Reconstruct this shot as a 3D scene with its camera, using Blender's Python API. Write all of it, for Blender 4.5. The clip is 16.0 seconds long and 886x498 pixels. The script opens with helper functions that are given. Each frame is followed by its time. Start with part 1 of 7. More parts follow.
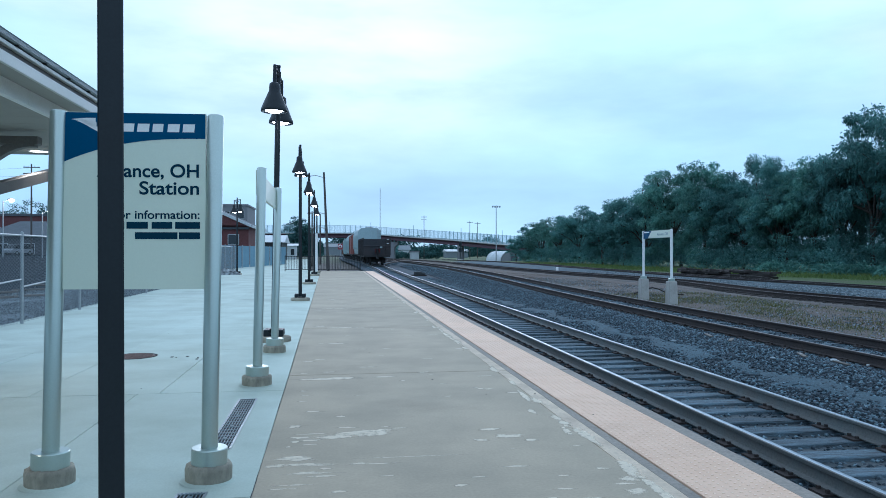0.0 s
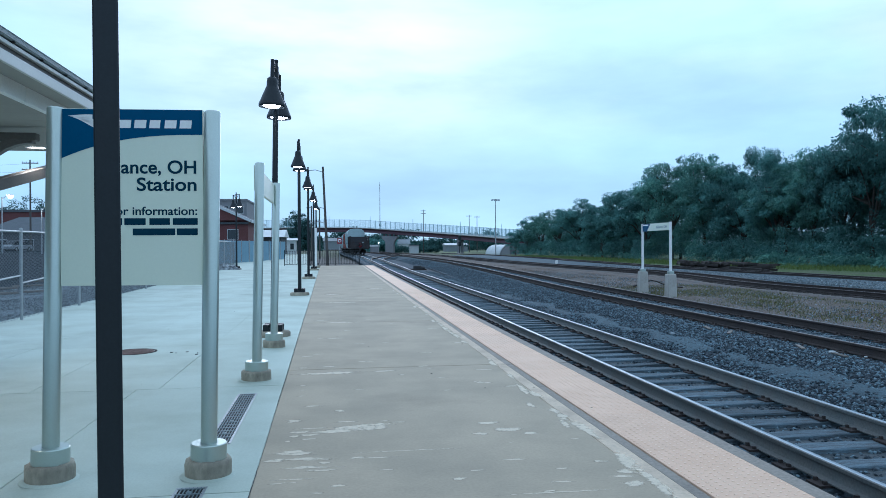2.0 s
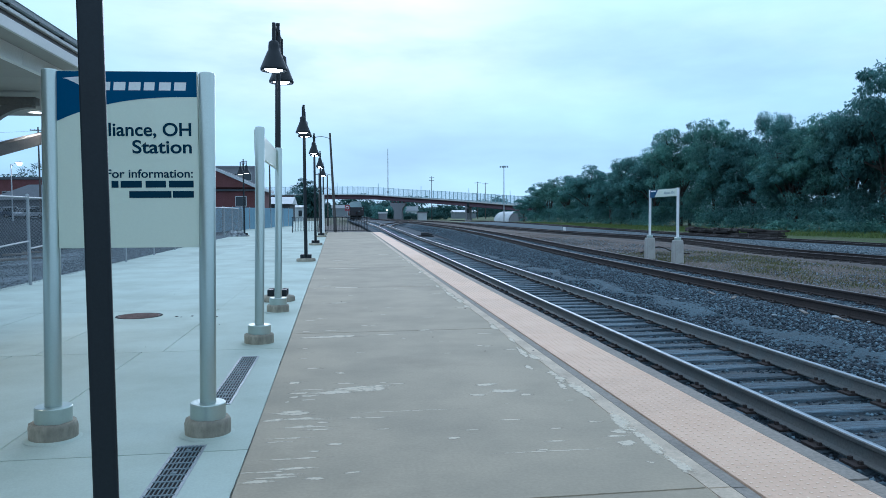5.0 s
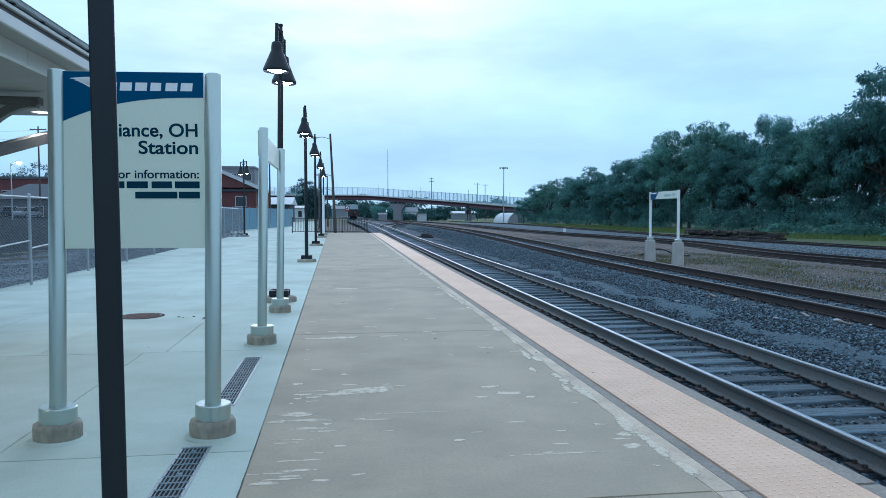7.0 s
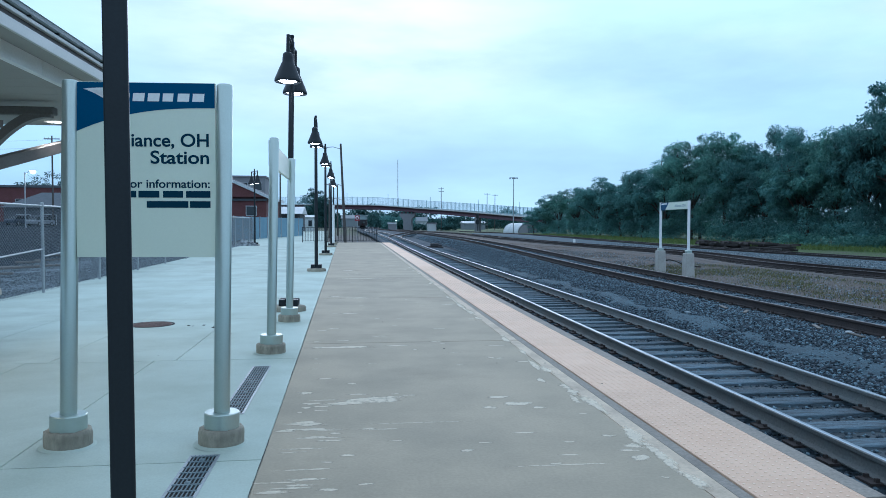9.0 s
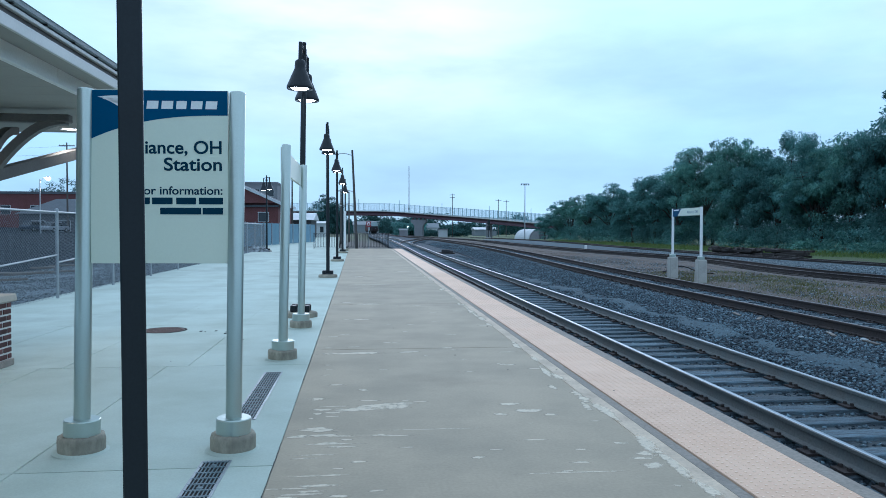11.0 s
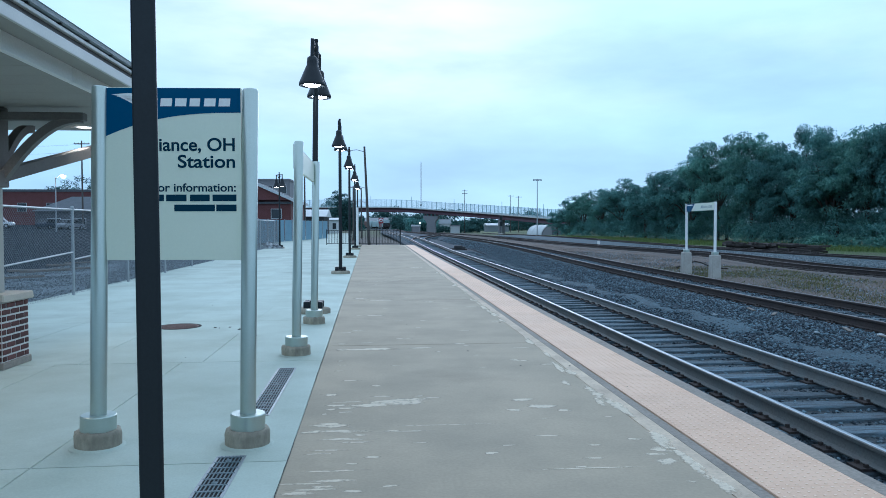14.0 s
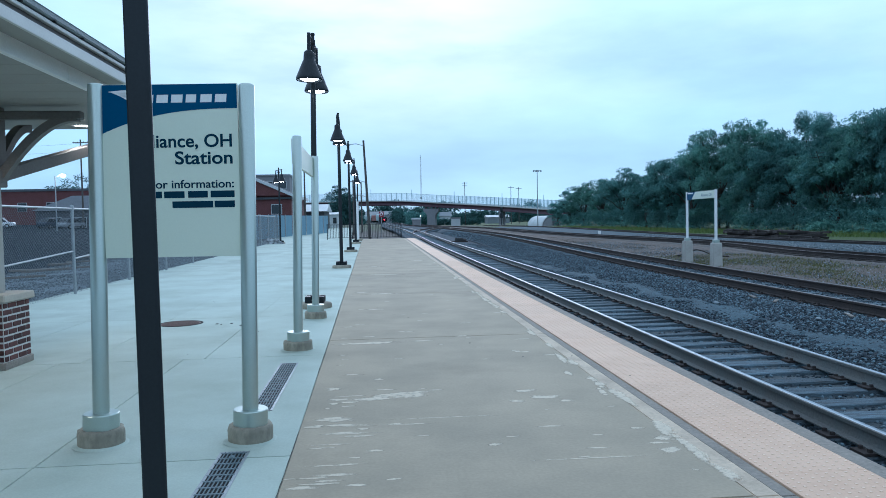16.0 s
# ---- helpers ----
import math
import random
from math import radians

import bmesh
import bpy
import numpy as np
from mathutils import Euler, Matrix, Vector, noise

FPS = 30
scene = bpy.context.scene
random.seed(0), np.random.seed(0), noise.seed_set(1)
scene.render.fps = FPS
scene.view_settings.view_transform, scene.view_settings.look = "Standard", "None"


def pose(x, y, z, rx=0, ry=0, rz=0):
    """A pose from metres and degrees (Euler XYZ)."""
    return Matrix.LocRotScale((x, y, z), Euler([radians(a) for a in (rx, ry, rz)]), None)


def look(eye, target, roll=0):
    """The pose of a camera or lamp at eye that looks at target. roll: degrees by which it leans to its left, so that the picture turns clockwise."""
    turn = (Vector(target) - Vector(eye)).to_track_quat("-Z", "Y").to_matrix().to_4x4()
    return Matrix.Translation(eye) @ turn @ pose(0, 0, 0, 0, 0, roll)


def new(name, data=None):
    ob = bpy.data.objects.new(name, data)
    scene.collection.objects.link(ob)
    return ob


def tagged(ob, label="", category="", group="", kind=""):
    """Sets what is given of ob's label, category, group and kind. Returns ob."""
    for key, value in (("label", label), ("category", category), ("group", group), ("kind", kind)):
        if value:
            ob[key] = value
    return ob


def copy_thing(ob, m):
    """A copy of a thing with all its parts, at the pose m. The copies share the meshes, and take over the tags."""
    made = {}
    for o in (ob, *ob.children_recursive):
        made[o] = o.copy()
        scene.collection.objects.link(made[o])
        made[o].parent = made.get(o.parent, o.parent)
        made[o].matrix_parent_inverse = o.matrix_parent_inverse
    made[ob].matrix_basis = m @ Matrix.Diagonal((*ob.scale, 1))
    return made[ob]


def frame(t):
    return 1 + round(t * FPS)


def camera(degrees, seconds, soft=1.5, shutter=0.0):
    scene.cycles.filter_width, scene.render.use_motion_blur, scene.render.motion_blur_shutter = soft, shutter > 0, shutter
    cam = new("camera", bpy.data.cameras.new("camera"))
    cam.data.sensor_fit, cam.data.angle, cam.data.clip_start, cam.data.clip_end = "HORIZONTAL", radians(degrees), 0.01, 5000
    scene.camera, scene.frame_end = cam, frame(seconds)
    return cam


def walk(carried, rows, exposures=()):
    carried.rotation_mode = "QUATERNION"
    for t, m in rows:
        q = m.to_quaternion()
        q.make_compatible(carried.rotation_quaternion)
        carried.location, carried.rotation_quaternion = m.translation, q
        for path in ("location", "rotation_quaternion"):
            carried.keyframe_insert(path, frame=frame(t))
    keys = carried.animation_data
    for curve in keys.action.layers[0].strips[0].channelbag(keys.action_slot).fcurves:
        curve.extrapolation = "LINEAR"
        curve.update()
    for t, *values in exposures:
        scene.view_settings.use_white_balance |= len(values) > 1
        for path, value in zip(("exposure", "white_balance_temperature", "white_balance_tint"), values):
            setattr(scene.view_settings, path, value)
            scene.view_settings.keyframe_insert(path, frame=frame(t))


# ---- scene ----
cam = camera(62.4, 16.0, soft=0.6)
PATH = [
    (0, (0.002, 0.028, 1.567), (0.292, 2.007, 1.574), 0.0),
    (0.5, (0.001, 0.031, 1.569), (0.291, 2.01, 1.565), -0.1),
    (1, (0.013, 0.022, 1.569), (0.305, 2.001, 1.562), -0.1),
    (1.5, (0.013, 0.021, 1.57), (0.304, 2.0, 1.56), -0.3),
    (2, (0.015, 0.015, 1.573), (0.306, 1.993, 1.563), -0.3),
    (2.5, (0.024, 0.018, 1.574), (0.312, 1.997, 1.563), -0.4),
    (3, (0.05, 0.006, 1.57), (0.332, 1.986, 1.554), -0.5),
    (3.5, (0.088, -0.01, 1.547), (0.359, 1.971, 1.497), -0.6),
    (4, (0.117, -0.018, 1.539), (0.381, 1.963, 1.445), -0.5),
    (6.5, (0.067, 0.007, 1.545), (0.341, 1.986, 1.444), -0.1),
    (7, (0.06, 0.0, 1.546), (0.329, 1.98, 1.449), -0.1),
    (7.5, (0.059, -0.006, 1.544), (0.325, 1.974, 1.455), 0.0),
    (8, (0.061, -0.006, 1.545), (0.321, 1.975, 1.463), 0.0),
    (8.5, (0.062, -0.013, 1.547), (0.312, 1.97, 1.472), 0.1),
    (9, (0.065, -0.014, 1.548), (0.308, 1.97, 1.478), 0.1),
    (11.5, (0.065, -0.019, 1.552), (0.272, 1.97, 1.5), 0.1),
    (12, (0.061, -0.018, 1.553), (0.264, 1.971, 1.501), 0.1),
    (12.5, (0.063, -0.02, 1.553), (0.262, 1.97, 1.503), 0.2),
    (13, (0.061, -0.019, 1.55), (0.252, 1.971, 1.497), 0.0),
    (13.5, (0.059, -0.017, 1.548), (0.242, 1.974, 1.492), -0.1),
    (14, (0.063, -0.018, 1.549), (0.242, 1.973, 1.485), -0.1),
    (14.5, (0.062, -0.02, 1.545), (0.235, 1.971, 1.475), -0.2),
    (15, (0.066, -0.012, 1.543), (0.233, 1.979, 1.465), -0.4),
    (15.5, (0.071, -0.009, 1.545), (0.238, 1.983, 1.466), -0.7),
    (16, (0.073, -0.005, 1.546), (0.249, 1.986, 1.462), -1.1),
]
walk(cam, [(t, look(eye, target, roll)) for t, eye, target, roll in PATH], [(0.0, 0.12, 5240, 14), (16.0, 0.12, 5240, 14)])

# ---- world and light ----
world = bpy.data.worlds.new("overcast_evening")
scene.world = world
world.use_nodes = True


def build_world():
    nt = world.node_tree
    nt.nodes.clear()
    n, l = nt.nodes, nt.links
    out = n.new("ShaderNodeOutputWorld")
    bg_sky = n.new("ShaderNodeBackground")
    bg_cloud = n.new("ShaderNodeBackground")
    add = n.new("ShaderNodeAddShader")
    sky = n.new("ShaderNodeTexSky")
    sky.sky_type = "NISHITA"
    sky.sun_disc = False
    sky.sun_elevation, sky.sun_rotation = radians(30), radians(4)
    l.new(sky.outputs[0], bg_sky.inputs[0])
    bg_sky.inputs[1].default_value = 0.006
    tc = n.new("ShaderNodeTexCoord")
    sep = n.new("ShaderNodeSeparateXYZ")
    l.new(tc.outputs["Generated"], sep.inputs[0])
    ramp = n.new("ShaderNodeValToRGB")
    el = ramp.color_ramp.elements
    el[0].position, el[0].color = 0.0, (0.39, 0.615, 0.735, 1)
    el[1].position, el[1].color = 1.0, (0.705, 0.885, 0.97, 1)
    e = el.new(0.12)
    e.color = (0.47, 0.705, 0.83, 1)
    e = el.new(0.33)
    e.color = (0.63, 0.83, 0.935, 1)
    l.new(sep.outputs["Z"], ramp.inputs[0])
    # cloud streaks, stretched along the horizon
    mp = n.new("ShaderNodeMapping")
    mp.inputs["Scale"].default_value = (1.6, 1.6, 6.0)
    mp.inputs["Location"].default_value = (0.35, 0.1, 0.2)
    l.new(tc.outputs["Generated"], mp.inputs[0])
    noi = n.new("ShaderNodeTexNoise")
    noi.inputs["Scale"].default_value, noi.inputs["Detail"].default_value = 1.8, 7
    noi.inputs["Roughness"].default_value = 0.52
    l.new(mp.outputs[0], noi.inputs["Vector"])
    cr = n.new("ShaderNodeMapRange")
    cr.inputs["From Min"].default_value, cr.inputs["From Max"].default_value = 0.32, 0.7
    cr.inputs["To Min"].default_value, cr.inputs["To Max"].default_value = 0.8, 1.15
    l.new(noi.outputs["Fac"], cr.inputs["Value"])
    mul = n.new("ShaderNodeMixRGB")
    mul.blend_type = "MULTIPLY"
    mul.inputs[0].default_value = 1
    l.new(ramp.outputs[0], mul.inputs[1])
    l.new(cr.outputs[0], mul.inputs[2])
    # bright part of the cloud cover in front of the low sun
    dot = n.new("ShaderNodeVectorMath")
    dot.operation = "DISTANCE"
    mp2 = n.new("ShaderNodeMapping")
    mp2.inputs["Scale"].default_value = (1.0, 1.0, 1.9)
    l.new(tc.outputs["Generated"], mp2.inputs[0])
    l.new(mp2.outputs[0], dot.inputs[0])
    dot.inputs[1].default_value = (-0.02, 0.96, 0.52)
    g = n.new("ShaderNodeMapRange")
    g.interpolation_type = "SMOOTHERSTEP"
    g.inputs["From Min"].default_value, g.inputs["From Max"].default_value = 0.42, 0.02
    g.inputs["To Min"].default_value, g.inputs["To Max"].default_value = 0.0, 1.0
    l.new(dot.outputs["Value"], g.inputs["Value"])
    gm = n.new("ShaderNodeMath")
    gm.operation = "MULTIPLY"
    cr2 = n.new("ShaderNodeMapRange")
    cr2.inputs["From Min"].default_value, cr2.inputs["From Max"].default_value = 0.36, 0.6
    cr2.inputs["To Min"].default_value, cr2.inputs["To Max"].default_value = 0.35, 1.0
    l.new(noi.outputs["Fac"], cr2.inputs["Value"])
    l.new(g.outputs[0], gm.inputs[0])
    l.new(cr2.outputs[0], gm.inputs[1])
    mix = n.new("ShaderNodeMixRGB")
    l.new(gm.outputs[0], mix.inputs[0])
    l.new(mul.outputs[0], mix.inputs[1])
    mix.inputs[2].default_value = (1.0, 1.05, 1.03, 1)
    # thinner, whiter cloud higher up
    mp3 = n.new("ShaderNodeMapping")
    mp3.inputs["Scale"].default_value = (1.3, 1.3, 3.2)
    mp3.inputs["Rotation"].default_value = (0.0, 0.35, 0.4)
    mp3.inputs["Location"].default_value = (0.9, 0.3, 0.55)
    l.new(tc.outputs["Generated"], mp3.inputs[0])
    noi2 = n.new("ShaderNodeTexNoise")
    noi2.inputs["Scale"].default_value, noi2.inputs["Detail"].default_value, noi2.inputs["Roughness"].default_value = 2.1, 6, 0.5
    l.new(mp3.outputs[0], noi2.inputs["Vector"])
    cr3 = n.new("ShaderNodeMapRange")
    cr3.inputs["From Min"].default_value, cr3.inputs["From Max"].default_value = 0.46, 0.68
    cr3.inputs["To Min"].default_value, cr3.inputs["To Max"].default_value = 0.0, 0.75
    l.new(noi2.outputs["Fac"], cr3.inputs["Value"])
    hi = n.new("ShaderNodeMapRange")
    hi.inputs["From Min"].default_value, hi.inputs["From Max"].default_value = 0.08, 0.3
    l.new(sep.outputs["Z"], hi.inputs["Value"])
    wm = n.new("ShaderNodeMath")
    wm.operation = "MULTIPLY"
    l.new(cr3.outputs[0], wm.inputs[0])
    l.new(hi.outputs[0], wm.inputs[1])
    mix2 = n.new("ShaderNodeMixRGB")
    l.new(wm.outputs[0], mix2.inputs[0])
    l.new(mix.outputs[0], mix2.inputs[1])
    mix2.inputs[2].default_value = (0.90, 0.99, 1.02, 1)
    l.new(mix2.outputs[0], bg_cloud.inputs[0])
    bg_cloud.inputs[1].default_value = 1.0
    l.new(bg_sky.outputs[0], add.inputs[0])
    l.new(bg_cloud.outputs[0], add.inputs[1])
    l.new(add.outputs[0], out.inputs[0])


build_world()
sun = new("sun", bpy.data.lights.new("sun", "SUN"))
sun.data.energy, sun.data.angle, sun.data.color = 0.5, radians(25), (1.0, 0.93, 0.85)
sun.matrix_world = look((0, 0, 50), (-3.5, -48, 50 - 14), 0)

# ---- materials ----


def mat(name, base, rough=0.8, metal=0.0, var=0.25, scale=6.0, fine=60.0, bump=0.2, dist=0.01, tint=None, rand=0.0, stain=0.0, stretch=(1, 1, 1), coords="Object", emit=None, spec=0.5):
    """Procedural surface: base colour with two scales of variation, optional second tint in patches, relief and per-object variation."""
    m = bpy.data.materials.new(name)
    m.use_nodes = True
    nt = m.node_tree
    n, l = nt.nodes, nt.links
    bs = n["Principled BSDF"]
    bs.inputs["Roughness"].default_value, bs.inputs["Metallic"].default_value = rough, metal
    bs.inputs["Specular IOR Level"].default_value = spec
    if emit:
        bs.inputs["Base Color"].default_value = (*base, 1)
        bs.inputs["Emission Color"].default_value = (*emit[0], 1)
        bs.inputs["Emission Strength"].default_value = emit[1]
        return m
    if coords == "World":
        src = n.new("ShaderNodeNewGeometry").outputs["Position"]
    else:
        src = n.new("ShaderNodeTexCoord").outputs["Object"]
    mp = n.new("ShaderNodeMapping")
    mp.inputs["Scale"].default_value = stretch
    l.new(src, mp.inputs[0])

    def noise_node(s, d=5, r=0.6):
        t = n.new("ShaderNodeTexNoise")
        t.inputs["Scale"].default_value, t.inputs["Detail"].default_value, t.inputs["Roughness"].default_value = s, d, r
        l.new(mp.outputs[0], t.inputs["Vector"])
        return t.outputs["Fac"]

    big, small = noise_node(scale), noise_node(fine, 3)
    t2 = tint if tint else tuple(c * (1 - 0.5 * var) for c in base)
    mixa = n.new("ShaderNodeMixRGB")
    mixa.inputs[1].default_value, mixa.inputs[2].default_value = (*base, 1), (*t2, 1)
    ra = n.new("ShaderNodeMapRange")
    ra.inputs["From Min"].default_value, ra.inputs["From Max"].default_value = 0.38, 0.66
    l.new(big, ra.inputs["Value"])
    l.new(ra.outputs[0], mixa.inputs[0])
    rb = n.new("ShaderNodeMapRange")
    rb.inputs["From Min"].default_value, rb.inputs["From Max"].default_value = 0.25, 0.75
    rb.inputs["To Min"].default_value, rb.inputs["To Max"].default_value = 1 - var, 1 + var
    l.new(small, rb.inputs["Value"])
    mul = n.new("ShaderNodeMixRGB")
    mul.blend_type, mul.inputs[0].default_value = "MULTIPLY", 1
    l.new(mixa.outputs[0], mul.inputs[1])
    l.new(rb.outputs[0], mul.inputs[2])
    col = mul.outputs[0]
    if rand:
        info = n.new("ShaderNodeObjectInfo")
        rr = n.new("ShaderNodeMapRange")
        rr.inputs["To Min"].default_value, rr.inputs["To Max"].default_value = 1 - rand, 1 + rand
        l.new(info.outputs["Random"], rr.inputs["Value"])
        mu = n.new("ShaderNodeMixRGB")
        mu.blend_type, mu.inputs[0].default_value = "MULTIPLY", 1
        l.new(col, mu.inputs[1])
        l.new(rr.outputs[0], mu.inputs[2])
        col = mu.outputs[0]
    if stain:
        st = noise_node(scale * 0.35, 8, 0.65)
        rs = n.new("ShaderNodeMapRange")
        rs.inputs["From Min"].default_value, rs.inputs["From Max"].default_value = 0.55, 0.72
        rs.inputs["To Min"].default_value, rs.inputs["To Max"].default_value = 1.0, 1 - stain
        l.new(st, rs.inputs["Value"])
        mu = n.new("ShaderNodeMixRGB")
        mu.blend_type, mu.inputs[0].default_value = "MULTIPLY", 1
        l.new(col, mu.inputs[1])
        l.new(rs.outputs[0], mu.inputs[2])
        col = mu.outputs[0]
    l.new(col, bs.inputs["Base Color"])
    rgh = n.new("ShaderNodeMapRange")
    rgh.inputs["To Min"].default_value, rgh.inputs["To Max"].default_value = max(rough - 0.12, 0.03), min(rough + 0.12, 1)
    l.new(big, rgh.inputs["Value"])
    l.new(rgh.outputs[0], bs.inputs["Roughness"])
    if bump:
        bp = n.new("ShaderNodeBump")
        bp.inputs["Strength"].default_value, bp.inputs["Distance"].default_value = bump, dist
        l.new(small, bp.inputs["Height"])
        l.new(bp.outputs[0], bs.inputs["Normal"])
    return m


def island_mat(name, dark, light, rough=0.9, hue=None):
    """Stones and leaves: each loose piece takes its own shade."""
    m = bpy.data.materials.new(name)
    m.use_nodes = True
    n, l = m.node_tree.nodes, m.node_tree.links
    bs = n["Principled BSDF"]
    bs.inputs["Roughness"].default_value = rough
    bs.inputs["Specular IOR Level"].default_value = 0.3
    ge = n.new("ShaderNodeNewGeometry")
    r = n.new("ShaderNodeValToRGB")
    r.color_ramp.elements[0].color, r.color_ramp.elements[1].color = (*dark, 1), (*light, 1)
    if hue:
        e = r.color_ramp.elements.new(0.5)
        e.color = (*hue, 1)
    l.new(ge.outputs["Random Per Island"], r.inputs[0])
    l.new(r.outputs[0], bs.inputs["Base Color"])
    return m


def leaf_mat(name, dark, light, scale=0.25):
    """Foliage: each leaf its own shade, with slow patches over the crown, slightly translucent."""
    m = island_mat(name, dark, light, 0.8)
    m.node_tree.nodes["Principled BSDF"].inputs["Specular IOR Level"].default_value = 0.12
    n, l = m.node_tree.nodes, m.node_tree.links
    bs, out = n["Principled BSDF"], n["Material Output"]
    tr = n.new("ShaderNodeBsdfTranslucent")
    src = bs.inputs["Base Color"].links[0].from_socket
    noi = n.new("ShaderNodeTexNoise")
    noi.inputs["Scale"].default_value = scale
    l.new(n.new("ShaderNodeNewGeometry").outputs["Position"], noi.inputs["Vector"])
    mr = n.new("ShaderNodeMapRange")
    mr.inputs["From Min"].default_value, mr.inputs["From Max"].default_value = 0.3, 0.7
    mr.inputs["To Min"].default_value, mr.inputs["To Max"].default_value = 0.65, 1.35
    l.new(noi.outputs["Fac"], mr.inputs["Value"])
    mu = n.new("ShaderNodeMixRGB")
    mu.blend_type, mu.inputs[0].default_value = "MULTIPLY", 1
    l.new(src, mu.inputs[1])
    l.new(mr.outputs[0], mu.inputs[2])
    l.new(mu.outputs[0], bs.inputs["Base Color"])
    l.new(mu.outputs[0], tr.inputs[0])
    mx = n.new("ShaderNodeMixShader")
    mx.inputs[0].default_value = 0.44
    l.new(bs.outputs[0], mx.inputs[1])
    l.new(tr.outputs[0], mx.inputs[2])
    l.new(mx.outputs[0], out.inputs[0])
    return m


M_TAN = mat("tan_worn_concrete", (0.392, 0.322, 0.226), 0.85, var=0.09, scale=1.1, fine=45, bump=0.06, tint=(0.325, 0.274, 0.198), rand=0.05, stain=0.22, coords="World")
M_BAND = mat("worn_edge_cement", (0.62, 0.50, 0.365), 0.9, var=0.15, scale=2.2, fine=40, bump=0.2, tint=(0.44, 0.35, 0.26), stain=0.25, coords="World")
M_DOME = mat("worn_pale_domes", (0.80, 0.60, 0.44), 0.65, var=0.1, scale=3, fine=60, bump=0.0, coords="World")
M_GREY = mat("light_broom_concrete", (0.475, 0.54, 0.468), 0.85, var=0.07, scale=0.8, fine=70, bump=0.06, tint=(0.40, 0.45, 0.378), rand=0.05, stain=0.24, coords="World")
M_CURB = mat("old_kerb_concrete", (0.28, 0.245, 0.205), 0.9, var=0.25, scale=2, fine=40, bump=0.4, stain=0.25, coords="World")
M_JOINT = mat("dark_joint_filler", (0.07, 0.068, 0.065), 0.95, var=0.3, coords="World")
M_TACT = mat("faded_salmon_tactile", (0.725, 0.485, 0.33), 0.7, var=0.07, scale=2.5, fine=60, bump=0.06, tint=(0.68, 0.445, 0.30), rand=0.05, stain=0.12, coords="World")
M_RAIL = mat("rusted_rail_steel", (0.038, 0.032, 0.031), 0.85, 0.0, var=0.3, scale=3, fine=40, bump=0.3, tint=(0.05, 0.04, 0.036), coords="World", dist=0.003, spec=0.2)
M_RAILMAIN = mat("brown_grey_rail_web", (0.112, 0.125, 0.123), 0.6, 0.1, var=0.25, scale=3, fine=40, bump=0.3, tint=(0.125, 0.122, 0.112), coords="World", dist=0.003, spec=0.4)
M_RAILTOP = mat("polished_railhead", (0.38, 0.43, 0.465), 0.42, 1.0, var=0.12, scale=4, fine=50, bump=0.0, coords="World", stretch=(8, 0.4, 1))
M_RAILTOP2 = mat("dull_railhead", (0.20, 0.185, 0.18), 0.55, 0.6, var=0.2, scale=4, fine=50, bump=0.0, coords="World", stretch=(8, 0.4, 1))
M_TIE = mat("weathered_oak_tie", (0.115, 0.17, 0.205), 0.95, var=0.4, scale=3, fine=22, bump=0.8, dist=0.02, tint=(0.065, 0.07, 0.075), rand=0.3, stretch=(1, 9, 9))
M_TIEOLD = mat("creosote_tie", (0.035, 0.028, 0.024), 0.95, var=0.4, scale=3, fine=22, bump=0.8, dist=0.02, rand=0.3, stretch=(9, 1, 9))
M_BALLASTBED = mat("ballast_fines", (0.028, 0.045, 0.06), 0.95, var=0.5, scale=1.5, fine=24, bump=1.0, dist=0.04, tint=(0.05, 0.072, 0.09), coords="World")
M_STONE = island_mat("ballast_stone", (0.016, 0.028, 0.038), (0.165, 0.24, 0.28), hue=(0.058, 0.07, 0.082))
M_STONEB = island_mat("pale_crushed_stone", (0.06, 0.074, 0.082), (0.28, 0.32, 0.34), hue=(0.13, 0.15, 0.155))
M_SIDEBED = mat("weedy_siding_cinders", (0.085, 0.08, 0.08), 0.95, var=0.4, scale=0.8, fine=20, bump=0.8, dist=0.03, tint=(0.12, 0.095, 0.08), coords="World")
M_FINES = mat("washed_grey_fines", (0.05, 0.09, 0.112), 0.95, var=0.35, scale=1.2, fine=30, bump=0.6, dist=0.02, tint=(0.045, 0.07, 0.085), coords="World")
M_BLACK = mat("black_powder_coat", (0.012, 0.0165, 0.02), 0.45, var=0.15, scale=3, fine=80, bump=0.03, spec=0.3)
M_SILVER = mat("satin_silver_paint", (0.44, 0.50, 0.455), 0.34, 0.75, var=0.05, scale=3, fine=120, bump=0.03)
M_FOOT = mat("stained_footing_concrete", (0.36, 0.325, 0.245), 0.95, var=0.3, scale=5, fine=40, bump=0.5, tint=(0.19, 0.17, 0.13), stretch=(1, 1, 0.5))
M_PANEL = mat("cream_sign_enamel", (0.69, 0.74, 0.61), 0.45, var=0.02, scale=1, fine=80, bump=0.02)
M_NAVY = mat("navy_sign_vinyl", (0.001, 0.066, 0.155), 0.55, var=0.05, scale=2, fine=80, bump=0.0, spec=0.15)
M_TEXT = mat("navy_lettering", (0.003, 0.034, 0.062), 0.6, var=0.05, bump=0.0, spec=0.12)
M_WHITE = mat("white_paint", (0.78, 0.78, 0.76), 0.5, var=0.06, scale=2, fine=50, bump=0.05, stain=0.06)
M_ALU = mat("galvanised_steel", (0.36, 0.38, 0.39), 0.45, 0.6, var=0.15, scale=5, fine=60, bump=0.05)
M_IRON = mat("grate_cast_iron", (0.15, 0.20, 0.215), 0.55, 0.5, var=0.25, scale=6, fine=60, bump=0.2)
